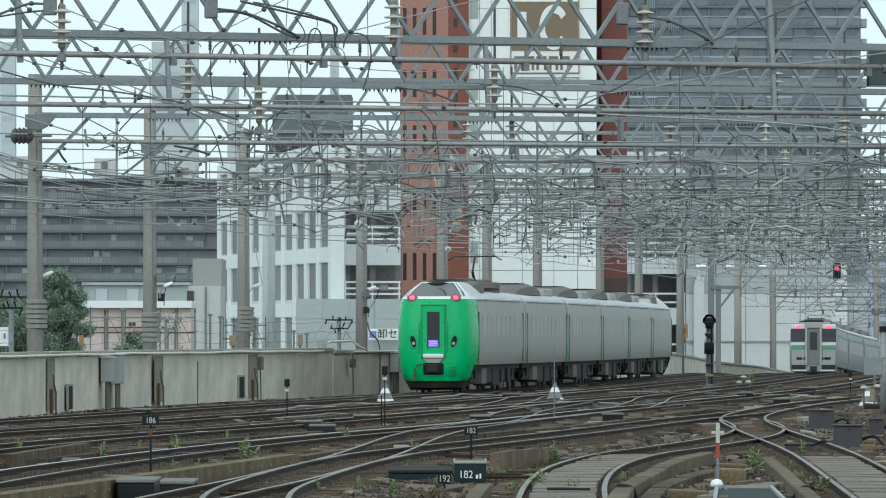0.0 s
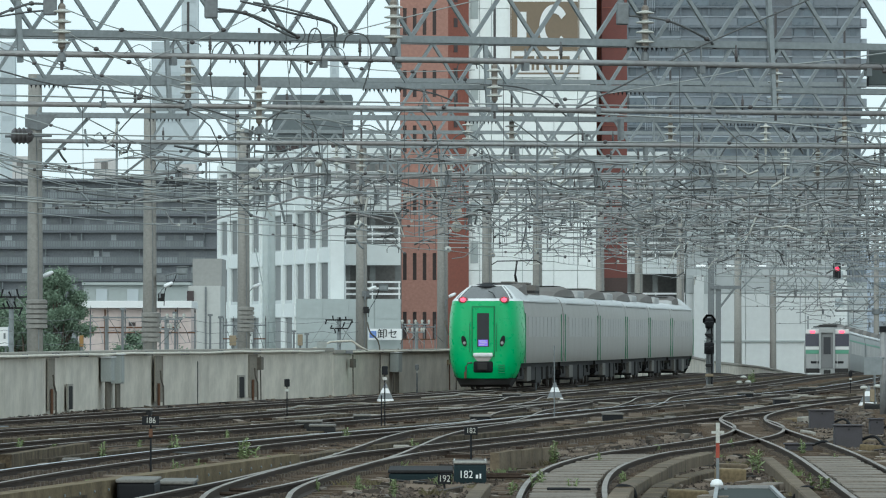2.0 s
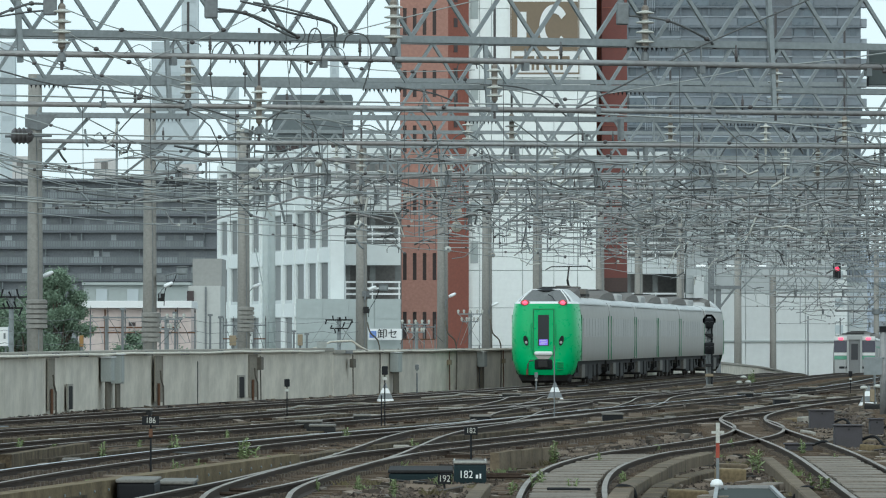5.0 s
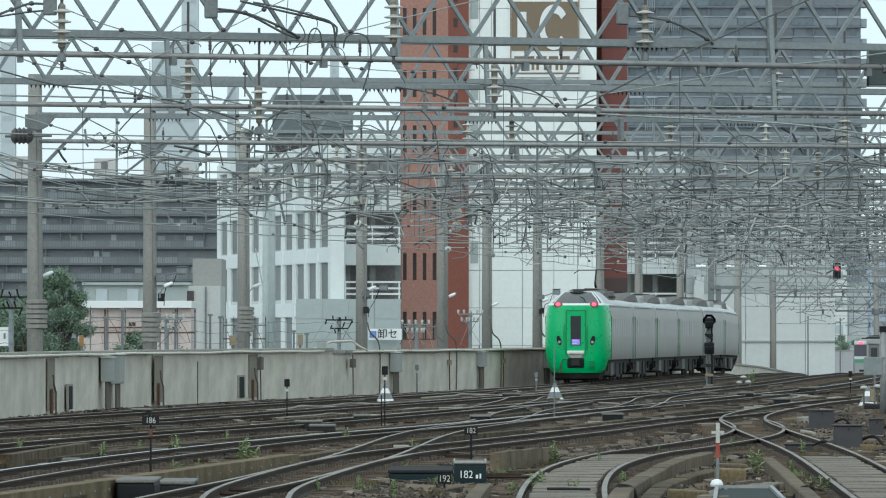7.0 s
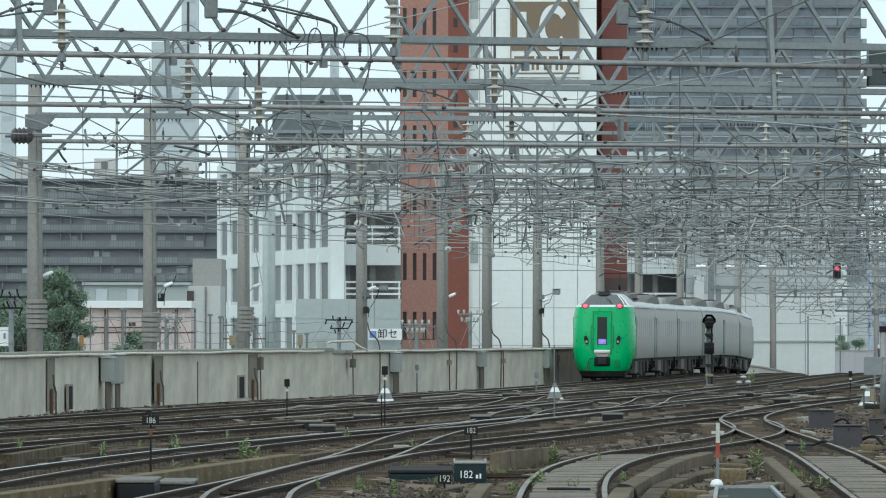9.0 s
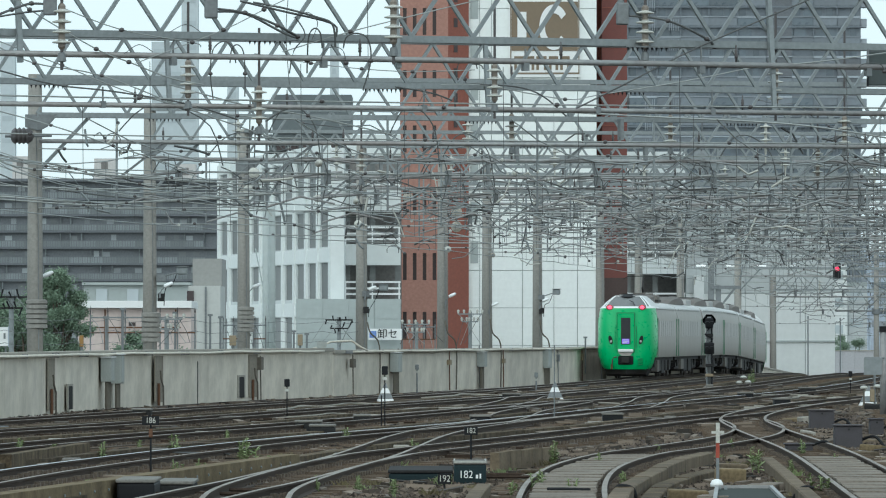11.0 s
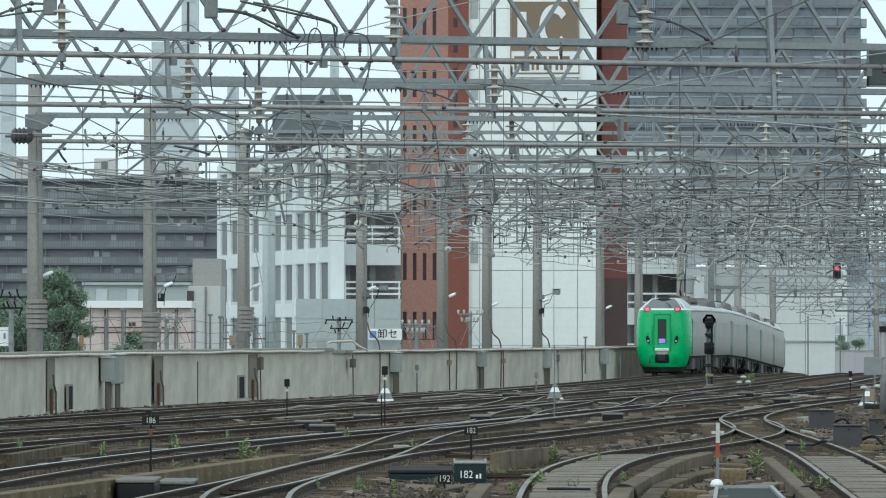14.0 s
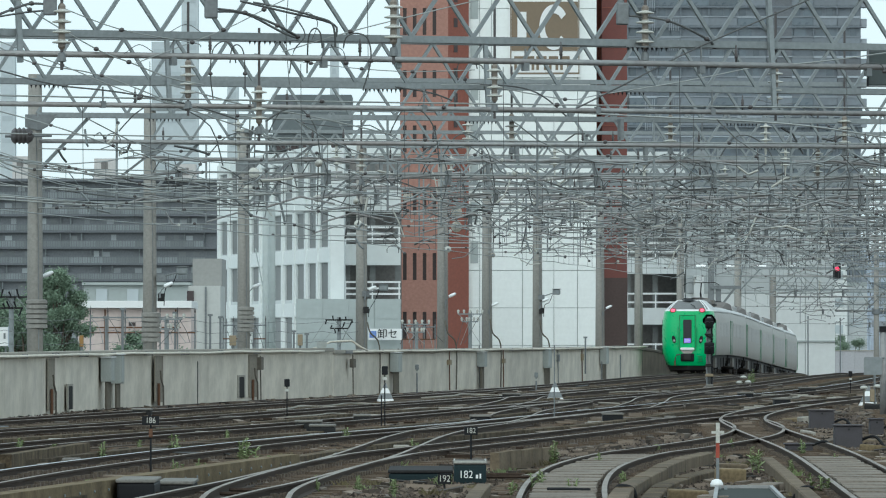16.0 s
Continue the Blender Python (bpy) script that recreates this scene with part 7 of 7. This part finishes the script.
# red tint paints the tail lamp's halo onto its housing
HOUSING = mat("housing_halo_red", (0.3, 0.1, 0.11), 0.4, vary=0.1, scale=3)
STEEL = mat("wheel_steel", (0.11, 0.095, 0.085), 0.6, 0.5, vary=0.25, scale=4)


def bogie(parent, y):
    b = part("bogie", Mesh().box(-1.0, 1.0, -1.0, 1.0, 0.42, 0.62).box(-1.12, -0.95, -1.55, 1.55, 0.36, 0.66).box(0.95, 1.12, -1.55, 1.55, 0.36, 0.66).box(-1.2, -1.1, -0.3, 0.3, 0.5, 0.92).box(1.1, 1.2, -0.3, 0.3, 0.5, 0.92), UNDER, parent, m=pose(0, y, 0), bevel=0.03)
    wheel = Mesh()
    wheel.lathe([(0.3, -0.06), (0.45, -0.05), (0.45, 0.02), (0.415, 0.03), (0.405, 0.07), (0.3, 0.07), (0.12, 0.03)], Matrix.Rotation(radians(90), 4, "Y"), 18)
    d = wheel.data("wheel", STEEL)
    for dy in (-1.05, 1.05):
        for x, r in ((-0.56, 180), (0.56, 0)):
            part("wheel", d, STEEL, b, m=pose(x, dy, 0.42, 0, 0, r))
        part("axle", Mesh().tube([(-0.6, dy, 0.42), (0.6, dy, 0.42)], 0.07, 8), STEEL, b)


def underfloor(parent, rng, y0=-9.4, y1=9.4):
    part("underframe", Mesh().box(-1.2, 1.2, y0, y1, 0.8, 1.0), UNDER, parent)
    for y in (-6.9, 6.9):
        bogie(parent, y)
    y = -5.0
    while y < 4.6:
        ln = rng.uniform(1.0, 2.6)
        for s in (-1, 1):
            x0, x1 = sorted((s * 0.45, s * rng.uniform(1.15, 1.28)))
            # boxes hang low and dark to fill in that shadow
            part("equipment_box", Mesh().box(x0, x1, y, min(y + ln, 5.0), rng.uniform(0.2, 0.34), 0.84), BOXM if rng.random() < 0.34 else UNDER, parent, bevel=0.03)
        y += ln + rng.uniform(0.25, 0.7)
    for s in (-1, 1):
        part("air_pipe", Mesh().tube([(s * 1.15, -9.0, 0.75), (s * 1.15, -8.6, 0.5), (s * 0.9, -8.3, 0.35)], 0.04, 6), UNDER, parent)


def hump(parent, y, ln=5.6, h=0.42, w=0.95):
    sec = [(-w, 0), (-w * 0.94, h * 0.75), (-w * 0.7, h), (w * 0.7, h), (w * 0.94, h * 0.75), (w, 0)]
    ms = Mesh()
    prof = [(-ln / 2 - 0.7 + (ln + 1.4) * q / 12, 0.05 + 0.95 * math.sin(math.pi * q / 12) ** 0.55, 0.84 + 0.16 * math.sin(math.pi * q / 12)) for q in range(13)]
    vs = [(a * f2, yy, z * f) for yy, f, f2 in prof for a, z in sec]
    n = 6
    for i in range(len(prof) - 1):
        for k in range(n - 1):
            ms.add([vs[i * n + k], vs[i * n + k + 1], vs[i * n + n + k + 1], vs[i * n + n + k]], [(0, 1, 2, 3)], 1 if i > 10 else 0)
    ms.add(vs[:n], [tuple(range(n))[::-1]], 0).add(vs[-n:], [tuple(range(n))])
    u = part("air_conditioner", ms, [HUMP, HUMPL], parent, m=pose(0, y, 3.53))
    for k in range(3):
        part("grille", Mesh().box(-0.5, 0.5, -0.35, 0.35, 0.0, 0.03), UNDER, u, m=pose(0, -1.4 + k * 1.4, h))


def shell(y0, y1, bottom=0.97):
    """Car body between two ends: flared sides, shoulder and arched roof."""
    side = [(1.335, bottom), (1.355, 1.08), (1.38, 1.28), (1.395, 1.55), (1.4, 1.9), (1.4, 2.3), (1.392, 2.6), (1.37, 2.88), (1.33, 3.12), (1.285, 3.27), (1.22, 3.385), (1.05, 3.47), (0.75, 3.54), (0.4, 3.585), (0.0, 3.6)]
    sec = [(-x, z) for x, z in side] + [(x, z) for x, z in side[:-1][::-1]]
    ms, ys = Mesh(), (y0, (y0 + y1) / 2, y1)
    for a, b in zip(sec, sec[1:]):
        for ya, yb in zip(ys, ys[1:]):
            ms.add([(a[0], ya, a[1]), (b[0], ya, b[1]), (b[0], yb, b[1]), (a[0], yb, a[1])], [(3, 2, 1, 0)], 1 if min(a[1], b[1]) > 3.25 else 0)
    ends = Mesh()
    n = len(sec)
    ends.add([(x, y0 + 0.002, z) for x, z in sec], [tuple(range(n))]).add([(x, y1 - 0.002, z) for x, z in sec], [tuple(range(n))[::-1]])
    ends.add([(-1.335, y0, bottom), (1.335, y0, bottom), (1.335, y1, bottom), (-1.335, y1, bottom)], [(3, 2, 1, 0)])
    return ms, ends


def car_body(ob, y0, y1, bottom=0.97, mt=None, label=""):
    ms, ends = shell(y0, y1, bottom)
    part("body", ms, [mt or SILVER, ROOFM], ob, label, smooth=True)
    part("end_wall", ends, mt or SILVER, ob)


def side_fittings(ob, rng, w0, w1, doors):
    n = 8
    step = (w1 - w0) / n
    for s in (-1, 1):
        for k in range(n):
            y = w0 + k * step
            part("window", Mesh().box(-0.012, 0.012, 0.06, step - 0.06, 1.95, 2.7), SIDEG, ob, m=pose(s * 1.393, y, 0))
        for y in doors:
            part("door_edge", Mesh().box(-0.012, 0.012, -0.085, 0.085, 0.99, 2.82), EDGE, ob, "dark green door edge strip", m=pose(s * 1.402, y, 0))
        part("rain_gutter", Mesh().box(-0.03, 0.03, w0 - 1.0, w1 + 1.0, 3.24, 3.29), ROOFM, ob, m=pose(s * 1.31, 0, 0))


def gangway(ob, y):
    part("gangway_bellows", Mesh().box(-0.62, 0.62, y - 0.28, y + 0.28, 0.95, 3.15), BLACK, ob, bevel=0.04)


def express_cab(far=False):
    """End car: tall rounded green nose with a raised cab behind a sloped windscreen."""
    rng = random.Random(11)
    ob = thing("express_end_car", "grey express train end car with a bright green rounded nose", "train car", "cars of the green express train")
    plan = [(0, -10), (0.3, -9.99), (0.6, -9.95), (0.9, -9.86), (1.08, -9.74), (1.2, -9.55), (1.29, -9.2), (1.36, -8.8), (1.4, -8.35), (1.4, -8.0)]
    plan = [(-x, y) for x, y in plan[::-1]] + plan[1:]
    zs = [(0.42, 0.79), (0.5, 0.84), (0.68, 0.9), (0.97, 0.955), (1.35, 0.99), (1.8, 1.0), (2.3, 1.0), (2.7, 0.985), (3.05, 0.955), (3.27, 0.92)]
    ms, n = Mesh(), len(plan)
    grid = [[(x * w, y + max(0, z - 2.3) * 0.12 + max(0, 0.7 - z) * 0.25, z) for x, y in plan] for z, w in zs]
    for i in range(len(grid) - 1):
        for k in range(n - 1):
            if zs[i][0] < 0.9 and (k < 2 or k > n - 4):
                continue
            ms.add([grid[i][k], grid[i][k + 1], grid[i + 1][k + 1], grid[i + 1][k]], [(0, 1, 2, 3)], 0)
    nose = part("nose", ms, GREEN, ob, "bright green rounded nose", smooth=True)
    # raised cab: rings climbing back from the brow
    rings = [(3.27, 0.0, 0.92), (3.36, 0.22, 0.88), (3.55, 0.72, 0.76), (3.72, 1.2, 0.62), (3.83, 1.6, 0.52), (3.87, 2.2, 0.44)]
    cab, rg = Mesh(), []
    for z, back, w in rings:
        f = 0.12 * 0.97 if z < 3.3 else 0.15
        loop = [(x * w, y * (1 - 0.0) + f + back * (1 - 0.35 * min(1, abs(x) / 1.4)), z) for x, y in plan]
        loop = [(loop[0][0], -4.6 - back * 0.3, z), *loop, (loop[-1][0], -4.6 - back * 0.3, z)]
        rg.append(loop)
    m_ = len(rg[0])
    for i in range(len(rg) - 1):
        for k in range(m_ - 1):
            front, pillar = 6 <= k <= m_ - 8, k in (4, 5, m_ - 7, m_ - 6)
            cab.add([rg[i][k], rg[i][k + 1], rg[i + 1][k + 1], rg[i + 1][k]], [(0, 1, 2, 3)], 1 if (front and 0 < i < 4) else (2 if (i == 4 and (front or pillar)) or i == 0 or (pillar and k in (4, m_ - 6)) else (1 if pillar else 0)))
    cab.add(rg[-1], [tuple(range(m_))])
    for i in range(len(rg) - 1):
        cab.add([rg[i][0], rg[i + 1][0], rg[i + 1][-1], rg[i][-1]], [(0, 1, 2, 3)])
    c = part("raised_cab", cab, [ROOFM, SHIELD, WHITE], ob, "grey raised driving cab with sloped windscreen", smooth=False)
    for q in (6, m_ - 7):
        part("screen_frame", Mesh().tube([Vector(rg[i][q]) + Vector((0, -0.015, 0.015)) for i in range(1, 5)], 0.028, 6), WHITE, c, "white screen frame")
    part("screen_frame", Mesh().tube([Vector(rg[4][q]) + Vector((0, -0.015, 0.01)) for q in range(6, m_ - 6)], 0.026, 6), WHITE, c, "white screen frame")
    part("wiper", Mesh().tube([(0.42, -9.66, 3.4), (0.3, -9.3, 3.56), (0.12, -9.1, 3.64)], 0.016, 5), BLACK, c)
    part("visor", Mesh().lathe([(0.02, -0.02), (0.46, -0.02), (0.5, 0.02), (0.42, 0.045), (0.02, 0.05)], Matrix.Diagonal((0.9, 0.55, 1, 1)), 20), BLACK, c, m=pose(0, -8.35, 3.83, 14))
    car_body(ob, -8.02, 9.95, label="grey car side with light roof shoulder")
    gangway(ob, 10.05)
    # rear of the nose: door, window, display, lamps, coupler
    door = part("end_door", Mesh().box(-0.4, 0.4, -0.03, 0.1, 1.25, 3.04), GREEN, ob, m=pose(0, -9.985, 0), bevel=0.02)
    for a in ((-0.42, -0.395, 1.2, 3.07), (0.395, 0.42, 1.2, 3.07), (-0.42, 0.42, 3.045, 3.07)):
        part("door_seal", Mesh().box(a[0], a[1], -0.045, 0.1, a[2], a[3]), EDGE, door)
    part("door_window", Mesh().box(-0.22, 0.22, -0.045, 0.02, 1.58, 2.82), WIND, door, "dark glass pane")
    part("display", Mesh().box(-0.17, 0.17, -0.06, 0.0, 1.61, 1.84), PURPLE, door, "lit violet destination display")
    for k, (a, c) in enumerate(((-0.14, 0.05), (-0.1, 0.14), (-0.13, 0.1))):
        part("display_bar", Mesh().box(a, c, -0.065, -0.055, 1.65 + k * 0.065, 1.675 + k * 0.065), WHITE, door)
    for s in (-1, 1):
        lamp = part("headlamp", Mesh().lathe([(0.02, 0), (0.1, 0), (0.11, 0.03), (0.02, 0.035)], Matrix.Rotation(radians(90), 4, "X") @ Matrix.Diagonal((0.85, 1.9, 1, 1)), 16), BLACK, ob, "black oval lamp recess", m=pose(s * 0.71, -9.925, 1.79, 0, s * 14, s * 4))
        part("lens", Mesh().lathe([(0.02, 0), (0.06, 0), (0.05, 0.03)], Matrix.Rotation(radians(90), 4, "X"), 12), HUMPL, lamp, m=pose(0, -0.035, -0.07))
        part("tail_lamp", Mesh().lathe([(0.02, 0), (0.085, 0), (0.075, 0.05), (0.02, 0.07)], Matrix.Rotation(radians(90), 4, "X") @ Matrix.Diagonal((1.2, 0.9, 1, 1)), 16), TAIL, ob, "glowing red tail lamp", m=pose(s * 0.76, -9.81, 3.31))
        part("lamp_housing", Mesh().lathe([(0.04, 0), (0.15, 0), (0.13, 0.035), (0.04, 0.04)], Matrix.Rotation(radians(90), 4, "X") @ Matrix.Diagonal((1.25, 0.85, 1, 1)), 16), HOUSING, ob, "lamp housing tinted red for the lamp's glow", m=pose(s * 0.76, -9.78, 3.31))
        part("grab_rail", Mesh().tube([(s * 0.5, -9.99, 1.4), (s * 0.5, -10.03, 1.45), (s * 0.5, -10.03, 2.4), (s * 0.5, -9.99, 2.45)], 0.012, 5), EDGE, ob)
    part("coupler_hood", Mesh().box(-0.36, 0.36, -0.16, 0.1, 1.21, 1.36), WHITE, ob, "white coupler hood", m=pose(0, -9.98, 0), bevel=0.05)
    part("coupler_apron", Mesh().add([(-0.34, 0, 1.2), (0.34, 0, 1.2), (0.2, -0.02, 1.05), (-0.2, -0.02, 1.05)], [(0, 1, 2, 3)]).box(-0.2, 0.2, 0.0, 0.05, 1.05, 1.2), SILVER, ob, m=pose(0, -10.06, 0))
    rec = part("coupler_recess", Mesh().box(-0.36, 0.36, -0.05, 0.1, 0.63, 1.05), BLACK, ob, "black coupler opening", m=pose(0, -9.99, 0), bevel=0.06)
    part("coupler", Mesh().box(-0.13, 0.13, -0.3, 0.1, 0.75, 0.98).box(-0.18, 0.18, -0.36, -0.28, 0.72, 1.0), UNDER, rec, bevel=0.03)
    part("brake_hose", Mesh().tube([(-0.4, -10.05, 1.0), (-0.55, -10.1, 0.98), (-0.62, -10.1, 0.85), (-0.64, -10.06, 0.5)], 0.035, 6), STEEL, ob)
    part("hose_cock", Mesh().box(-0.69, -0.61, -10.13, -10.03, 0.42, 0.66), RUST, ob)
    for k in range(4):
        part("step_grille", Mesh().box(0.55, 0.8, -9.99, -9.93, 0.62 + k * 0.09, 0.65 + k * 0.09), EDGE, ob)
    part("snow_plough", Mesh().add([(-1.05, -9.5, 0.44), (0, -9.9, 0.44), (1.05, -9.5, 0.44), (-0.9, -9.4, 0.2), (0, -9.8, 0.18), (0.9, -9.4, 0.2), (-1.1, -8.6, 0.36), (1.1, -8.6, 0.36), (-0.95, -8.6, 0.1), (0.95, -8.6, 0.1)], [(3, 4, 1, 0), (4, 5, 2, 1), (0, 6, 8, 3), (5, 9, 7, 2), (3, 8, 9, 5, 4)]), UNDER, ob, "black snow plough skirt")
    side_fittings(ob, rng, -6.8, 7.4, (-8.0, 8.9))
    underfloor(ob, rng, -8.6, 9.4)
    hump(ob, -2.6, 4.4)
    if not far:
        p = part("pantograph", Mesh().box(-0.8, 0.8, -1.1, 1.1, 3.62, 3.72), UNDER, ob, "raised single-arm pantograph", m=pose(0, 4.6, 0))
        part("lower_arm", Mesh().tube([(0, 0.9, 3.72), (0, -0.6, 4.3)], 0.05, 6), UNDER, p)
        part("upper_arm", Mesh().tube([(0, -0.6, 4.3), (0, 0.3, 4.86)], 0.035, 6), UNDER, p)
        part("pan_head", Mesh().tube([(-0.98, 0.3, 4.72), (-0.75, 0.3, 4.86), (0.75, 0.3, 4.88), (0.98, 0.3, 4.74)], 0.025, 6), UNDER, p)
        for y, ln in ((1.4, 1.6), (7.4, 1.8)):
            part("roof_equipment", Mesh().box(-0.6, 0.6, y - ln / 2, y + ln / 2, 3.55, 3.95).box(-0.3, 0.3, y - ln / 3, y + ln / 3, 3.94, 4.05), HUMP, ob, bevel=0.05)
    return ob


def express_mid():
    rng = random.Random(5)
    ob = thing("express_car", "plain grey express train car with green door edges", "train car", "cars of the green express train")
    car_body(ob, -9.95, 9.95)
    gangway(ob, -10.05)
    side_fittings(ob, rng, -7.4, 7.4, (-9.3, 9.3))
    underfloor(ob, rng)
    hump(ob, -1.2, 10.5, 0.42)
    part("roof_box", Mesh().box(-0.85, 0.85, 5.4, 9.2, 3.5, 3.82), HUMPL, ob, bevel=0.08)
    return ob


far_cab = express_cab(True)
mid = express_mid()
first_cab = express_cab()
for car in (far_cab, mid, first_cab):
    car.scale = (1, 0.91, 1)
EXPRESS = [first_cab, mid, *[copy_thing(mid, Matrix()) for _ in range(3)], far_cab]

LSIL = mat("stainless_side", (0.23, 0.24, 0.235), 0.45, 0.3, vary=0.06, scale=0.8, second=(0.19, 0.2, 0.19), amount=0.6, streak=True)
LWHITE = mat("local_white_band", (0.66, 0.67, 0.66), 0.5, vary=0.05, scale=2)
LFACE = mat("local_face_grey", (0.33, 0.34, 0.335), 0.5, vary=0.06, scale=1.5)
WINDV = mat("violet_dark_glass", (0.045, 0.045, 0.07), 0.15, vary=0.15, scale=1)
LDOOR = mat("end_door_grey", (0.17, 0.175, 0.175), 0.5, vary=0.08, scale=1.5)
LGREEN = mat("light_green_band", (0.1, 0.3, 0.2), 0.5, vary=0.06, scale=2)


def local_car(end):
    rng = random.Random(8)
    ob = thing("commuter_car" if not end else "commuter_end_car", "stainless commuter train car with green bands" if not end else "stainless commuter train end car with black windscreen and green band", "train car", "cars of the commuter train")
    car_body(ob, -9.8, 9.8, 0.9, LSIL)
    side_fittings(ob, rng, -8.2, 8.2, ())
    for s in (-1, 1):
        part("side_band", Mesh().box(-0.01, 0.01, -9.6, 9.6, 2.74, 2.84), LGREEN, ob, m=pose(s * 1.378, 0, 0))
    underfloor(ob, rng)
    for y in (-5, 4.5):
        hump(ob, y, 3.6, 0.36)
    if not end:
        gangway(ob, -9.9)
        return ob
    part("front", Mesh().box(-1.36, 1.36, -0.1, 0.1, 0.55, 3.42).box(-1.0, 1.0, -0.06, 0.1, 3.42, 3.62), LFACE, ob, "grey flat cab front", m=pose(0, -9.86, 0), bevel=0.06)
    for s in (-1, 1):
        a, b = sorted((s * 0.47, s * 1.34))
        part("windscreen", Mesh().box(a, b, -10.0, -9.9, 2.42, 3.2), WINDV, ob, "dark glass windscreen")
        part("white_band", Mesh().box(a, b, -9.99, -9.9, 2.2, 2.38), LWHITE, ob)
        part("green_band", Mesh().box(a, b, -9.99, -9.9, 1.93, 2.17), LGREEN, ob, "light green band")
        part("lamp_brow", Mesh().box(a, b, -10.0, -9.9, 3.22, 3.5), LWHITE, ob, "white lamp housing", bevel=0.04)
        part("tail_lamp", Mesh().box(s * 0.9 - 0.15, s * 0.9 + 0.15, -10.05, -9.95, 3.25, 3.42), TAIL, ob, "glowing red tail lamp", bevel=0.03)
        part("lower_lamp", Mesh().box(s * 0.75 - 0.26, s * 0.75 + 0.26, -9.99, -9.9, 1.3, 1.45), BLACK, ob, bevel=0.03)
        part("step", Mesh().box(s * 0.8 - 0.4, s * 0.8 + 0.4, -10.02, -9.9, 0.6, 0.68), LWHITE, ob)
        part("apron", Mesh().box(a, b, -9.985, -9.9, 0.7, 0.98), UNDER, ob)
        part("door_post", Mesh().box(s * 0.43 - 0.07, s * 0.43 + 0.07, -10.12, -9.9, 0.95, 3.3), LFACE, ob, bevel=0.03)
    for s in (-1, 1):
        part("grab_rail", Mesh().tube([(s * 0.62, -10.03, 1.1), (s * 0.62, -10.06, 1.15), (s * 0.62, -10.06, 1.85), (s * 0.62, -10.03, 1.9)], 0.018, 5), LWHITE, ob)
        part("corner_post", Mesh().tube([(s * 1.33, -9.93, 0.7), (s * 1.35, -9.93, 2.4), (s * 1.24, -9.93, 3.4)], 0.07, 8), LFACE, ob, smooth=True)
    part("roof_gear", Mesh().box(-0.55, 0.55, -9.4, -8.6, 3.58, 3.8).box(-0.9, -0.5, -9.2, -8.8, 3.5, 3.72), UNDER, ob, "dark roof gear", bevel=0.04)
    d = part("end_door", Mesh().box(-0.36, 0.36, -10.02, -9.9, 1.0, 3.2), LDOOR, ob)
    part("door_window", Mesh().box(-0.22, 0.22, -10.04, -10.0, 1.9, 3.0), WIND, d)
    part("door_head", Mesh().box(-0.5, 0.5, -10.12, -9.9, 3.25, 3.62), LFACE, ob, bevel=0.05)
    part("coupler", Mesh().box(-0.2, 0.2, -10.3, -9.8, 0.6, 0.9), UNDER, ob, bevel=0.04)
    part("snow_plough", Mesh().box(-1.2, 1.2, -9.9, -9.5, 0.15, 0.55), UNDER, ob, bevel=0.05)
    return ob


lcar = local_car(False)
lend = local_car(True)
lend.scale = lcar.scale = (1.05, 0.91, 1)
LOCAL = [lend, lcar, copy_thing(lcar, Matrix())]

# ---- what moves ----
def rail_pose(off, y, turned=False):
    """Pose of a car whose middle is at y on the track at that offset (none: the second track), resting on two bogies."""
    a, b = (Vector((local_x(q) if off is None else main_x(q) + off, q, grade(q))) for q in (y - 7, y + 7))
    d = b - a
    m = (a + b) / 2
    p = pose(m.x, m.y, m.z, math.degrees(math.atan2(d.z, d.y)), 0, -math.degrees(math.atan2(d.x, d.y)))
    return p @ pose(0, 0, 0, 0, 0, 180) if turned else p


def run_out(t):
    """How far along its track the express's tail is: it gains speed, less so towards the end."""
    return 274.5 + 8.03 * t + 0.052 * t * t - 2.2 * (max(0, t - 9) / 7) ** 2


def motions():
    for i, car in enumerate(EXPRESS):
        walk(car, [(t, rail_pose(-12, run_out(t) + 9.2 + 18.25 * i, i == 5)) for t in range(17)])
    for i, car in enumerate(LOCAL):
        walk(car, [(t, rail_pose(None, 490.0 + 10.0 * t + 9.2 + 18.2 * i)) for t in range(17)])


motions()
